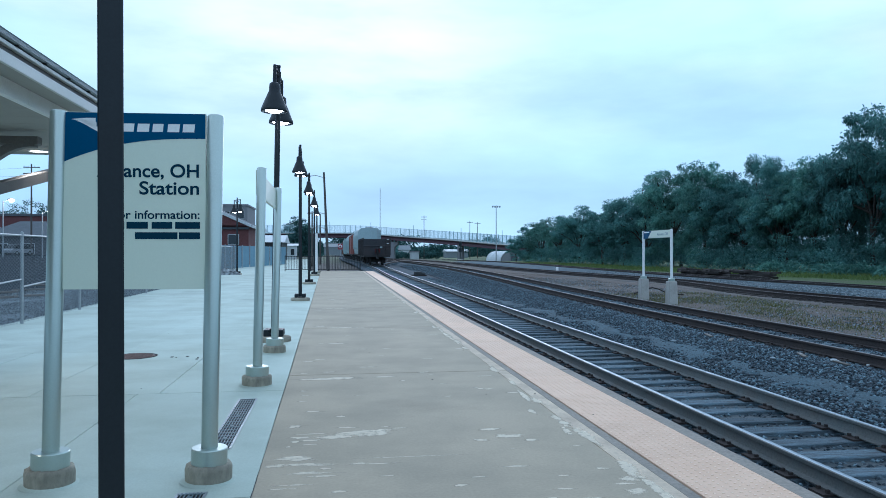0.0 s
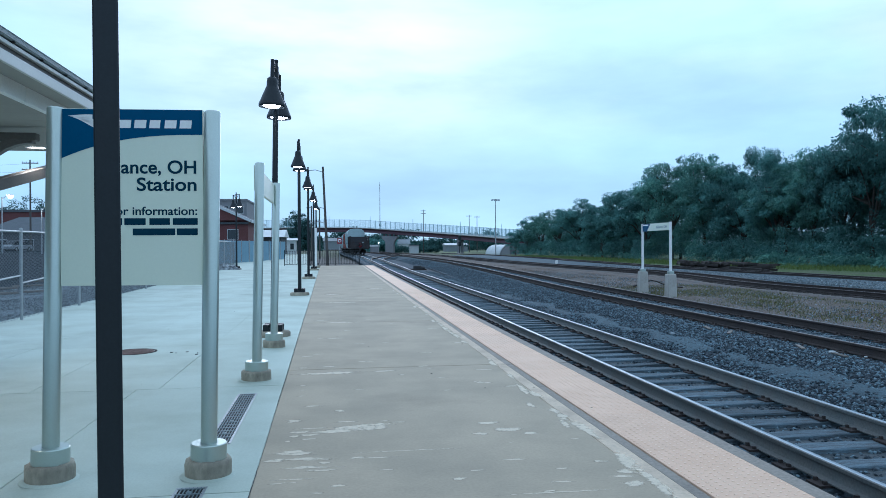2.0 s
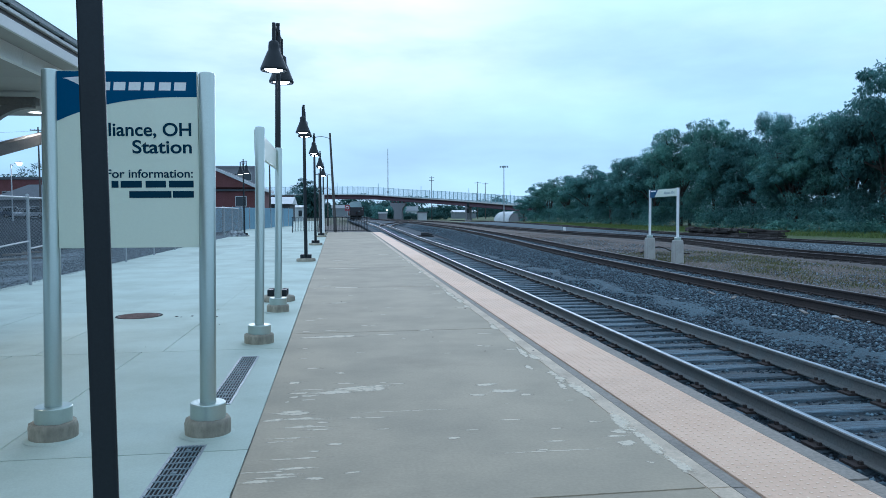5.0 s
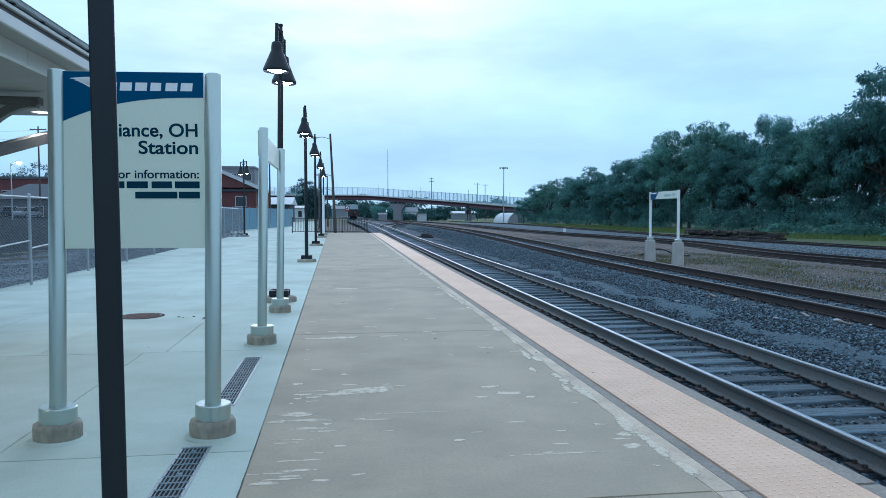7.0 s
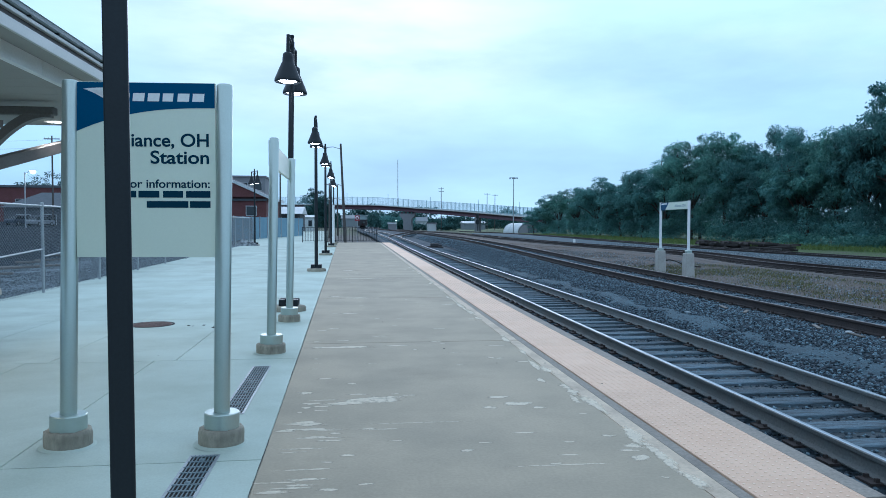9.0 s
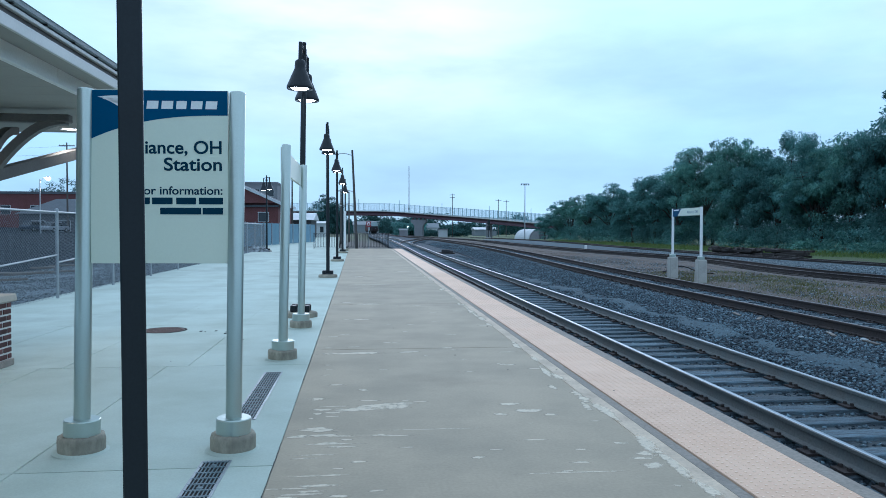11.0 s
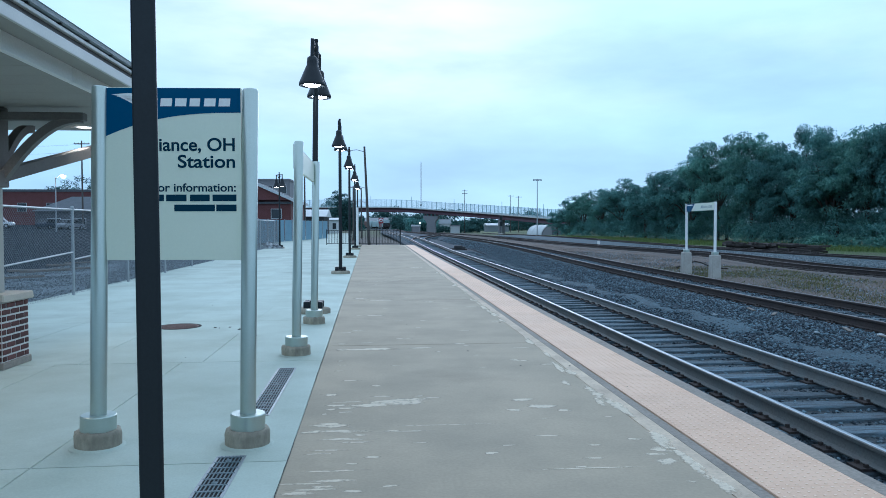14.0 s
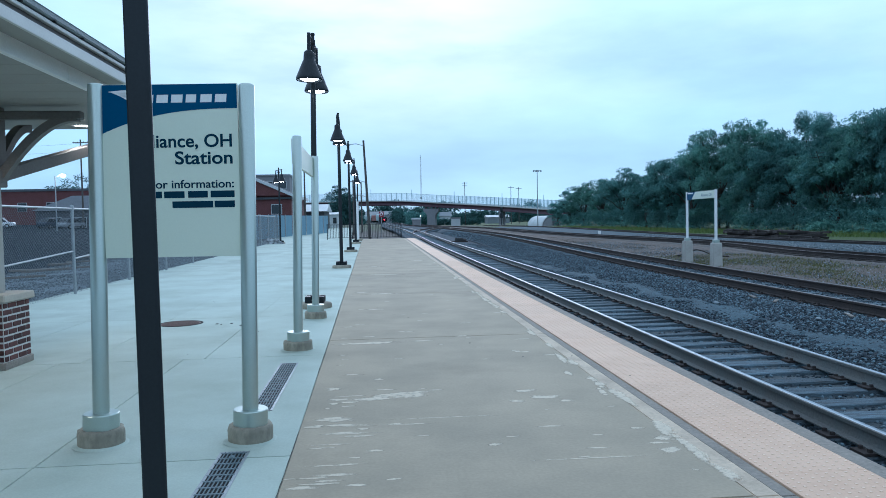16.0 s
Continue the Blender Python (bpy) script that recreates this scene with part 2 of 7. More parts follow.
M_DARK = mat("black_metal_and_slot_shade", (0.01, 0.01, 0.011), 0.95, var=0.2)
M_BULB = mat("lamp_lens_glow", (0.9, 0.9, 0.85), 0.3, emit=((1.0, 0.97, 0.88), 14.0))
M_DOWN = mat("downlight_lens_glow", (0.9, 0.9, 0.85), 0.3, emit=((1.0, 0.9, 0.72), 6.0))
M_RED = mat("red_flasher_glow", (0.6, 0.02, 0.02), 0.3, emit=((1.0, 0.012, 0.03), 14.0))

# ---- building helpers ----


def box(bm, x0, x1, y0, y1, z0, z1, bevel=0.0, m=None):
    r = bmesh.ops.create_cube(bm, size=1)
    vs = r["verts"]
    for v in vs:
        v.co = Vector(((x0 + x1) / 2 + v.co.x * (x1 - x0), (y0 + y1) / 2 + v.co.y * (y1 - y0), (z0 + z1) / 2 + v.co.z * (z1 - z0)))
        if m is not None:
            v.co = m @ v.co
    if bevel:
        es = list({e for v in vs for e in v.link_edges})
        bmesh.ops.bevel(bm, geom=es, offset=bevel, segments=1, affect="EDGES")
    return vs


def rod(bm, a, b, r0, r1=None, n=10, caps=True):
    """A tapered bar from a to b."""
    a, b = Vector(a), Vector(b)
    d = b - a
    m = Matrix.Translation((a + b) / 2) @ d.to_track_quat("Z", "Y").to_matrix().to_4x4()
    bmesh.ops.create_cone(bm, cap_ends=caps, segments=n, radius1=r0, radius2=r0 if r1 is None else r1, depth=d.length, matrix=m)


def lathe(bm, prof, n=20, at=(0, 0, 0)):
    """Turns a profile of (radius, height) round the vertical."""
    rings = []
    for r, z in prof:
        rings.append([bm.verts.new((at[0] + r * math.cos(2 * math.pi * i / n), at[1] + r * math.sin(2 * math.pi * i / n), at[2] + z)) for i in range(n)])
    for a, b in zip(rings, rings[1:]):
        for i in range(n):
            f = bm.faces.new((a[i], a[(i + 1) % n], b[(i + 1) % n], b[i]))
            f.smooth = True
    return rings


def prism(bm, prof, y0, y1):
    """Extrudes an (x, z) outline along y."""
    a = [bm.verts.new((x, y0, z)) for x, z in prof]
    b = [bm.verts.new((x, y1, z)) for x, z in prof]
    bm.faces.new(a)
    bm.faces.new(b[::-1])
    n = len(prof)
    for i in range(n):
        bm.faces.new((a[i], b[i], b[(i + 1) % n], a[(i + 1) % n]))
    bmesh.ops.recalc_face_normals(bm, faces=list(bm.faces))


def mesh_of(name, bm, material):
    me = bpy.data.meshes.new(name)
    bm.normal_update()
    bm.to_mesh(me)
    bm.free()
    for k in material if isinstance(material, (list, tuple)) else [material]:
        me.materials.append(k)
    return me


def smooth(ob, angle=40):
    me = ob.data
    me.polygons.foreach_set("use_smooth", [True] * len(me.polygons))
    me.set_sharp_from_angle(angle=radians(angle))
    return ob


def part(name, bm, material, parent=None, label="", m=None):
    ob = new(name, mesh_of(name, bm, material) if isinstance(bm, bmesh.types.BMesh) else bm)
    if parent is not None:
        ob.parent = parent
    if m is not None:
        ob.matrix_basis = m
    return tagged(ob, label)


def thing(name, label, category, group="", m=None, kind=""):
    ob = new(name)
    ob.empty_display_size = 0.1
    if m is not None:
        ob.matrix_basis = m
    return tagged(ob, label, category, group, kind)


def arrays(name, verts, faces, material):
    """A mesh from numpy arrays of equal-sided faces."""
    me = bpy.data.meshes.new(name)
    nv, nf, k = len(verts), len(faces), faces.shape[1]
    me.vertices.add(nv)
    me.vertices.foreach_set("co", np.ascontiguousarray(verts, dtype=np.float32).ravel())
    me.loops.add(nf * k)
    me.loops.foreach_set("vertex_index", np.ascontiguousarray(faces, dtype=np.int32).ravel())
    me.polygons.add(nf)
    me.polygons.foreach_set("loop_start", np.arange(0, nf * k, k, dtype=np.int32))
    me.polygons.foreach_set("loop_total", np.full(nf, k, dtype=np.int32))
    me.update(calc_edges=True)
    for q in material if isinstance(material, (list, tuple)) else [material]:
        me.materials.append(q)
    return me


def spline(knots, s):
    """Smooth value at s through (s, value) knots."""
    k = np.array(knots, dtype=float)
    xs, ys = k[:, 0], k[:, 1]
    s = np.clip(s, xs[0], xs[-1])
    slope = np.gradient(ys, xs)
    i = np.clip(np.searchsorted(xs, s) - 1, 0, len(xs) - 2)
    h = xs[i + 1] - xs[i]
    u = (s - xs[i]) / h
    return ((2 * u**3 - 3 * u**2 + 1) * ys[i] + (u**3 - 2 * u**2 + u) * h * slope[i] + (-2 * u**3 + 3 * u**2) * ys[i + 1] + (u**3 - u**2) * h * slope[i + 1])


def sweep_mesh(name, section, line, material):
    """Sweeps a cross-section of (across, up) along a line of (x, y, z) points."""
    line = np.array(line, dtype=float)
    tan = np.gradient(line[:, :2], axis=0)
    tan /= np.linalg.norm(tan, axis=1)[:, None]
    nrm = np.stack([tan[:, 1], -tan[:, 0]], 1)
    sec = np.array(section, dtype=float)
    k = len(sec)
    v = np.zeros((len(line), k, 3))
    v[:, :, :2] = line[:, None, :2] + nrm[:, None, :] * sec[None, :, :1]
    v[:, :, 2] = line[:, None, 2] + sec[None, :, 1]
    idx = np.arange(len(line) * k).reshape(len(line), k)
    a, b = idx[:-1], idx[1:]
    f = np.stack([a, np.roll(a, -1, 1), np.roll(b, -1, 1), b], -1).reshape(-1, 4)
    return arrays(name, v.reshape(-1, 3), f[:, ::-1], material)


# ---- ground ----
def ground_z(x, y):
    """Height of the natural ground."""
    z = -0.62 - 0.10 * np.clip((np.asarray(x, dtype=float) - 12) / 20, 0, 1) - 0.55 * np.clip((np.asarray(y, dtype=float) - 110) / 120, 0, 1)
    left = np.clip((-6.6 - np.asarray(x, dtype=float)) / 0.5, 0, 1) * np.clip((75 - np.asarray(y, dtype=float)) / 20, 0, 1)
    return z * (1 - left) + left * -0.07


def axis(limit_lo, limit_hi, fine_lo, fine_hi, step):
    mid = np.arange(fine_lo, fine_hi + step, step)
    out = fine_hi + step * np.cumsum(1.35 ** np.arange(1, 22))
    inn = fine_lo - step * np.cumsum(1.35 ** np.arange(1, 22))
    a = np.concatenate([[limit_lo], inn[inn > limit_lo * 0.98][::-1], mid, out[out < limit_hi * 0.98], [limit_hi]])
    return a


def ground_mat():
    """Dirt, cinders, rusty weeds and grass, mixed in slow patches."""
    m = mat("yard_ground", (0.12, 0.105, 0.09), 0.95, var=0.5, scale=0.6, fine=14, bump=1.0, dist=0.05, tint=(0.085, 0.08, 0.072), coords="World")
    n, l = m.node_tree.nodes, m.node_tree.links
    bs = n["Principled BSDF"]
    src = bs.inputs["Base Color"].links[0].from_socket
    geo = n.new("ShaderNodeNewGeometry")
    sep = n.new("ShaderNodeSeparateXYZ")
    l.new(geo.outputs["Position"], sep.inputs[0])

    def rng(sock, a, b):
        r = n.new("ShaderNodeMapRange")
        r.inputs["From Min"].default_value, r.inputs["From Max"].default_value = a, b
        l.new(sock, r.inputs["Value"])
        return r.outputs[0]

    def mult(a, b):
        q = n.new("ShaderNodeMath")
        q.operation = "MULTIPLY"
        l.new(a, q.inputs[0])
        l.new(b, q.inputs[1])
        return q.outputs[0]

    def blend(fac, a, colour):
        q = n.new("ShaderNodeMixRGB")
        l.new(fac, q.inputs[0])
        l.new(a, q.inputs[1])
        q.inputs[2].default_value = (*colour, 1)
        return q.outputs[0]

    noi = n.new("ShaderNodeTexNoise")
    noi.inputs["Scale"].default_value, noi.inputs["Detail"].default_value = 0.35, 6
    l.new(geo.outputs["Position"], noi.inputs["Vector"])
    patch = rng(noi.outputs["Fac"], 0.42, 0.6)
    rusty = mult(mult(rng(sep.outputs["X"], 12.0, 13.0), rng(sep.outputs["X"], 22.0, 20.5)), rng(noi.outputs["Fac"], 0.3, 0.5))
    c = blend(rusty, src, (0.10, 0.076, 0.062))
    cinders = mult(rng(sep.outputs["X"], 2.5, 3.5), rng(sep.outputs["X"], 13.0, 12.0))
    c = blend(cinders, c, (0.035, 0.05, 0.062))
    green = mult(rng(sep.outputs["X"], 33, 36), rng(noi.outputs["Fac"], 0.25, 0.5))
    c = blend(green, c, (0.075, 0.115, 0.035))
    far = mult(rng(sep.outputs["Y"], 130, 170), patch)
    c = blend(far, c, (0.10, 0.13, 0.055))
    verge = mult(mult(rng(sep.outputs["X"], -12.6, -12.0), rng(sep.outputs["X"], -5.5, -6.5)), rng(sep.outputs["Y"], 75, 60))
    c = blend(verge, c, (0.15, 0.185, 0.205))
    asphalt = mult(rng(sep.outputs["X"], -12.0, -12.6), rng(sep.outputs["Y"], 190, 170))
    c = blend(asphalt, c, (0.05, 0.052, 0.055))
    l.new(c, bs.inputs["Base Color"])
    return m


def build_ground():
    xs, ys = axis(-2500, 2500, -30, 60, 1.0), axis(-600, 4000, -10, 160, 2.0)
    gx, gy = np.meshgrid(xs, ys, indexing="ij")
    rng = np.random.RandomState(3)
    gz = ground_z(gx, gy) + rng.uniform(-0.03, 0.03, gx.shape) * ((gx > 11) | (gx < -7)) * (np.abs(gx) < 80)
    v = np.stack([gx, gy, gz], -1).reshape(-1, 3)
    i = np.arange(len(v)).reshape(gx.shape)
    f = np.stack([i[:-1, :-1], i[1:, :-1], i[1:, 1:], i[:-1, 1:]], -1).reshape(-1, 4)
    tagged(new("ground", arrays("ground", v, f, ground_mat())), "dirt and cinder rail yard ground with weeds and asphalt", "ground", kind="structure")


build_ground()

# ---- tracks ----
LINE1 = [(-20, 4.955), (30, 4.955), (62, 4.955), (80, 4.9), (95, 4.75), (110, 4.5), (126, 4.2), (145, 3.9), (165, 3.6), (185, 3.4), (230, 3.1), (270, 3.4), (330, 4.2), (378, 4.6), (430, 0.5), (480, -8.5), (560, -30), (640, -58)]
LINE2 = [(-20, 9.05), (12, 9.12), (20, 9.3), (30, 9.75), (43, 10.6), (60, 11.5), (80, 12.0), (105, 11.6), (125, 10.7), (150, 9.6), (200, 8.4), (300, 8.6), (420, 9.5)]
LINE3 = [(-10, 20.1), (26, 21.6), (32, 21.3), (47, 23.2), (67, 21.7), (120, 20.0), (200, 16.0), (300, 15.0)]
LINE4 = [(-10, 31.8), (40, 31.4), (60, 30.4), (80, 31.0), (105, 31.8), (130, 31.5), (200, 28)]
CROSS = [(84, 4.87), (92, 5.25), (102, 6.5), (112, 8.3), (121, 9.9), (128, 10.5)]


def rise(knots, y):
    """The main line climbs a little beyond the platform."""
    return np.interp(y, [55, 115], [0.0, 0.38]) if knots is LINE1 or knots is CROSS else np.interp(y, [95, 140], [0.0, 0.2])


def line_points(knots, y0, y1, z, step=2.0, off=0.0):
    y = np.arange(y0, y1 + step, step)
    x = spline(knots, y)
    dx = np.gradient(x, y)
    nx, ny = 1 / np.sqrt(1 + dx * dx), -dx / np.sqrt(1 + dx * dx)
    zz = z + (ground_z(0, y) - ground_z(0, 0)) * 0.6 + rise(knots, y)
    return np.stack([x + off * nx, y + off * ny, zz], 1)


RAIL_SECTION = [(-0.07, -0.17), (0.07, -0.17), (0.07, -0.158), (0.018, -0.142), (0.009, -0.12), (0.009, -0.05), (0.036, -0.036), (0.036, -0.008), (0.026, -0.001), (-0.026, -0.001), (-0.036, -0.008), (-0.036, -0.036), (-0.009, -0.05), (-0.009, -0.12), (-0.018, -0.142), (-0.07, -0.158)]
HEAD_SECTION = [(-0.027, -0.004), (0.027, -0.004), (0.024, 0.001), (-0.024, 0.001)]


def tie_mesh(name, material, seed):
    bm = bmesh.new()
    box(bm, -1.3, 1.3, -0.115, 0.115, -0.17, 0.0, 0.012)
    bmesh.ops.subdivide_edges(bm, edges=[e for e in bm.edges if abs(e.verts[0].co.x - e.verts[1].co.x) > 1], cuts=6, use_grid_fill=True)
    r = random.Random(seed)
    for v in bm.verts:
        v.co += Vector((r.uniform(-0.02, 0.02), r.uniform(-0.009, 0.009), r.uniform(-0.012, 0.005)))
    return mesh_of(name, bm, material)


def build_track(name, knots, y0, y1, z, label, head, tie_mat, tie_y, spacing, rail_mat=None, skew=0.0):
    tr = thing(name, label, "railway track", kind="structure")
    for off in (-0.745, 0.745):
        rl = part("rail", sweep_mesh("rail", RAIL_SECTION, line_points(knots, y0, y1, z, off=off), rail_mat or M_RAIL), None, tr)
        smooth(rl, 35)
        part("railhead", sweep_mesh("railhead", HEAD_SECTION, line_points(knots, y0, y1, z, off=off), head), None, rl, "worn running surface of the rail")
    meshes = [tie_mesh("tie", tie_mat, s) for s in range(5)]
    r = random.Random(name)
    ys = np.arange(tie_y[0], tie_y[1], spacing)
    xs = spline(knots, ys)
    plates = bmesh.new()
    for k, (x, y) in enumerate(zip(xs, ys)):
        y += r.uniform(-0.03, 0.03)
        zt = z + (float(ground_z(0, y)) - float(ground_z(0, 0))) * 0.6 + float(rise(knots, y)) - 0.182 + r.uniform(-0.012, 0.006)
        part("tie", meshes[r.randrange(5)], None, tr, m=pose(x + r.uniform(-0.05, 0.05), y, zt, 0, 0, r.uniform(-1.2, 1.2)))
        if y < 70:
            for off in (-0.745, 0.745):
                box(plates, x + off - 0.17, x + off + 0.17, y - 0.095, y + 0.095, zt, zt + 0.02)
                for s in (-1, 1):
                    for q in (-0.06, 0.06):
                        box(plates, x + off + s * 0.1 - 0.016, x + off + s * 0.1 + 0.016, y + q - 0.014, y + q + 0.014, zt + 0.02, zt + 0.042 + r.uniform(0, 0.012))
    tagged(part("tie_plates", plates, M_RAIL, tr, "rusty tie plates and spikes"), kind="stuff")
    return tr


build_track("track_near", LINE1, -8, 600, -0.3, "main line track with polished rails on weathered ties", M_RAILTOP, M_TIE, (1.0, 150.0), 0.525, M_RAILMAIN)
build_track("track_far", LINE2, -8, 400, -0.05, "second track with rusty brown rails on raised ballast", M_RAILTOP2, M_TIE, (3.0, 130.0), 0.53)
build_track("siding_track", LINE3, 5, 280, -0.36, "old siding track with dark rails in weeds", M_RAILTOP2, M_TIEOLD, (10.0, 120.0), 0.56)
build_track("yard_track", LINE4, 15, 190, -0.46, "disused yard track with blackened ties", M_RAILTOP2, M_TIEOLD, (25.0, 130.0), 0.56)
build_track("crossover_track", CROSS, 84, 126, -0.29, "crossover joining the two main tracks", M_RAILTOP2, M_TIE, (90.0, 122.0), 0.56)


def build_beds():
    """Ballast shoulders under the tracks."""
    def bed(name, knots, y0, y1, z, prof, material, label):
        sec = prof + [(prof[-1][0], -0.5), (prof[0][0], -0.5)]
        tagged(new(name, sweep_mesh(name, sec, line_points(knots, y0, y1, z, step=3.0), material)), label, "ballast", kind="structure")
    bed("ballast_bed", LINE1, -10, 600, -0.3, [(-2.0, -0.23), (-1.5, -0.235), (1.5, -0.235), (2.6, -0.26), (3.6, -0.45)], M_BALLASTBED, "dark crushed stone ballast under the main line")
    bed("ballast_bed", LINE2, -10, 400, -0.05, [(-3.2, -0.55), (-2.1, -0.3), (-1.4, -0.2), (1.4, -0.2), (2.0, -0.3), (3.4, -0.6)], M_BALLASTBED, "dark crushed stone ballast under the second track")
    bed("ballast_bed", LINE3, 0, 280, -0.36, [(-1.9, -0.4), (-1.4, -0.22), (1.4, -0.22), (2.2, -0.3)], M_SIDEBED, "dark ballast under the siding")
    bed("gravel_road", LINE4, 10, 150, -0.46, [(-7.2, -0.24), (-5.6, -0.13), (-1.6, -0.12), (1.6, -0.2), (2.6, -0.3)], M_FINES, "pale grey gravel lane between the yard tracks")


build_beds()


def stones(name, n, place, size, material, seed, label, squash=0.7):
    """Loose stones as small uneven eight-faced lumps; place(rng, n) gives x, y, z arrays."""
    g = np.random.RandomState(seed)
    x, y, z = place(g, n)
    n = len(x)
    base = np.array([(1, 0, 0), (-1, 0, 0), (0, 1, 0), (0, -1, 0), (0, 0, 1), (0, 0, -1)], dtype=float)
    tri = np.array([(0, 2, 4), (2, 1, 4), (1, 3, 4), (3, 0, 4), (2, 0, 5), (1, 2, 5), (3, 1, 5), (0, 3, 5)])
    s = g.uniform(0.55, 1.3, n) * size
    v = base[None] * g.uniform(0.6, 1.25, (n, 6, 1)) + g.uniform(-0.3, 0.3, (n, 6, 3))
    a, b = g.uniform(0, 6.28, n), g.uniform(-0.7, 0.7, n)
    ca, sa, cb, sb = np.cos(a), np.sin(a), np.cos(b), np.sin(b)
    zz = v[..., 2] * squash
    x1 = v[..., 0] * cb[:, None] - zz * sb[:, None]
    z1 = v[..., 0] * sb[:, None] + zz * cb[:, None]
    x2 = x1 * ca[:, None] - v[..., 1] * sa[:, None]
    y2 = x1 * sa[:, None] + v[..., 1] * ca[:, None]
    out = np.stack([x2, y2, z1], -1) * s[:, None, None] + np.stack([x, y, z], -1)[:, None, :]
    f = (tri[None] + (np.arange(n) * 6)[:, None, None]).reshape(-1, 3)
    return tagged(new(name, arrays(name, out.reshape(-1, 3), f, material)), label, "stones", kind="stuff")


def bed_height(x, y):
    """Top of the ballast between and beside the two main tracks."""
    d1, d2 = x - spline(LINE1, y), x - spline(LINE2, y)
    h1 = -0.3 + np.interp(d1, [-2.0, -1.5, 1.5, 2.6, 3.6], [-0.23, -0.235, -0.235, -0.26, -0.45])
    h2 = -0.05 + np.interp(d2, [-3.2, -2.1, -1.4, 1.4, 2.0, 3.4], [-0.55, -0.3, -0.2, -0.2, -0.3, -0.6])
    return np.where(d1 > 3.6, h2, np.where(d2 < -3.2, h1, np.maximum(h1, h2)))


def near_y(g, n, y0, y1):
    return y0 + (y1 - y0) * g.uniform(0, 1, n) ** 1.7


def place_between(g, n):
    y = near_y(g, n, 4, 75)
    x = g.uniform(5.9, 8.2, n) + (spline(LINE2, y) - 9.05) * g.uniform(0, 1, n)
    keep = ~((np.abs(x - 6.86 - 0.07 * np.sin(y * 0.8)) < 0.26) & (g.uniform(0, 1, n) < 0.45))
    x, y = x[keep], y[keep]
    return x, y, bed_height(x, y) + 0.012


def place_between_far(g, n):
    y = g.uniform(70, 135, n)
    x = spline(LINE1, y) + 1.5 + (spline(LINE2, y) - spline(LINE1, y) - 3.0) * g.uniform(0, 1, n)
    return x, y, np.maximum(bed_height(x, y), ground_z(x, y)) + 0.02


def place_cribs(g, n):
    y = near_y(g, n, 4, 60)
    x = g.uniform(3.35, 6.0, n)
    z = bed_height(x, y) + 0.0 + 0.012 * (g.uniform(0, 1, n) < 0.3) + 0.02 * (x < 4.1)
    return x, y, z


def place_far(g, n):
    y = near_y(g, n, 6, 70)
    x = spline(LINE2, y) + g.uniform(-0.65, 2.6, n)
    return x, y, bed_height(x, y) + 0.005


def place_lane(g, n):
    y = g.uniform(18, 75, n)
    x = spline(LINE4, y) + g.uniform(-6.4, -1.6, n)
    return x, y, np.full(n, -0.585)


def place_dirt(g, n):
    y = near_y(g, n, 8, 60)
    x = g.uniform(11.6, 19.5, n)
    return x, y, ground_z(x, y) + 0.01


def build_fines():
    """Washed-out grey fines beside the near track and in its cribs."""
    g = np.random.RandomState(17)
    m_crib = mat("dirty_crib_fines", (0.034, 0.045, 0.05), 0.95, var=0.4, scale=2.0, fine=26, bump=0.7, dist=0.02, tint=(0.085, 0.098, 0.106), coords="World")
    def ribbon(name, x0, x1, ragged, z, material, label, n=5, y1=60.0):
        ys = np.arange(3.0, y1, 0.14)
        wob0 = ragged * (np.sin(ys * 1.7) * 0.5 + np.sin(ys * 4.1 + 1) * 0.3 + g.uniform(-0.4, 0.4, len(ys)))
        wob1 = ragged * (np.sin(ys * 1.3 + 2) * 0.6 + np.sin(ys * 3.3) * 0.3 + g.uniform(-0.4, 0.4, len(ys)))
        u = np.linspace(0, 1, n)
        xx = (x0 + wob0)[:, None] * (1 - u) + (x1 + wob1)[:, None] * u
        yy = np.repeat(ys[:, None], n, 1)
        zz = bed_height(xx, yy) + z * np.sin(np.pi * u)[None, :] + g.uniform(-0.004, 0.006, xx.shape)
        idx = np.arange(xx.size).reshape(xx.shape)
        f = np.stack([idx[:-1, :-1], idx[:-1, 1:], idx[1:, 1:], idx[1:, :-1]], -1).reshape(-1, 4)
        tagged(new(name, arrays(name, np.stack([xx, yy, zz], -1).reshape(-1, 3), f, material)), label, "gravel", kind="structure")
    ribbon("fines_strip", 6.64, 7.06, 0.24, 0.028, M_FINES, "pale grey washed fines beside the main line")
    ribbon("crib_fines", 4.32, 5.6, 0.03, 0.006, m_crib, "dirty grey fines between the ties")


build_fines()
stones("ballast_stones", 82000, place_between, 0.029, M_STONE, 11, "angular dark grey ballast stones between the tracks")
stones("ballast_stones", 16000, place_between_far, 0.06, M_STONE, 16, "dark ballast between the tracks beyond the platform")
stones("ballast_stones", 20000, place_cribs, 0.029, M_STONE, 12, "ballast stones lying in the cribs between ties")
stones("ballast_stones", 24000, place_far, 0.034, M_STONE, 13, "ballast stones round the second track")
stones("ballast_stones", 9000, place_lane, 0.05, M_STONEB, 14, "pale crushed stones on the gravel lane")
stones("ballast_stones", 14000, place_dirt, 0.035, M_STONEB, 15, "scattered pale stones in the dirt strip")

# ---- platform ----
EDGE = [(-12, -0.49), (4.8, -0.53), (7, -0.555), (10.8, -0.60), (13.2, -0.635), (17.7, -0.685), (27.4, -0.80), (54.8, -1.15), (59.2, -1.21)]


def seam_x(y):
    return float(np.interp(y, [k[0] for k in EDGE], [k[1] for k in EDGE]))


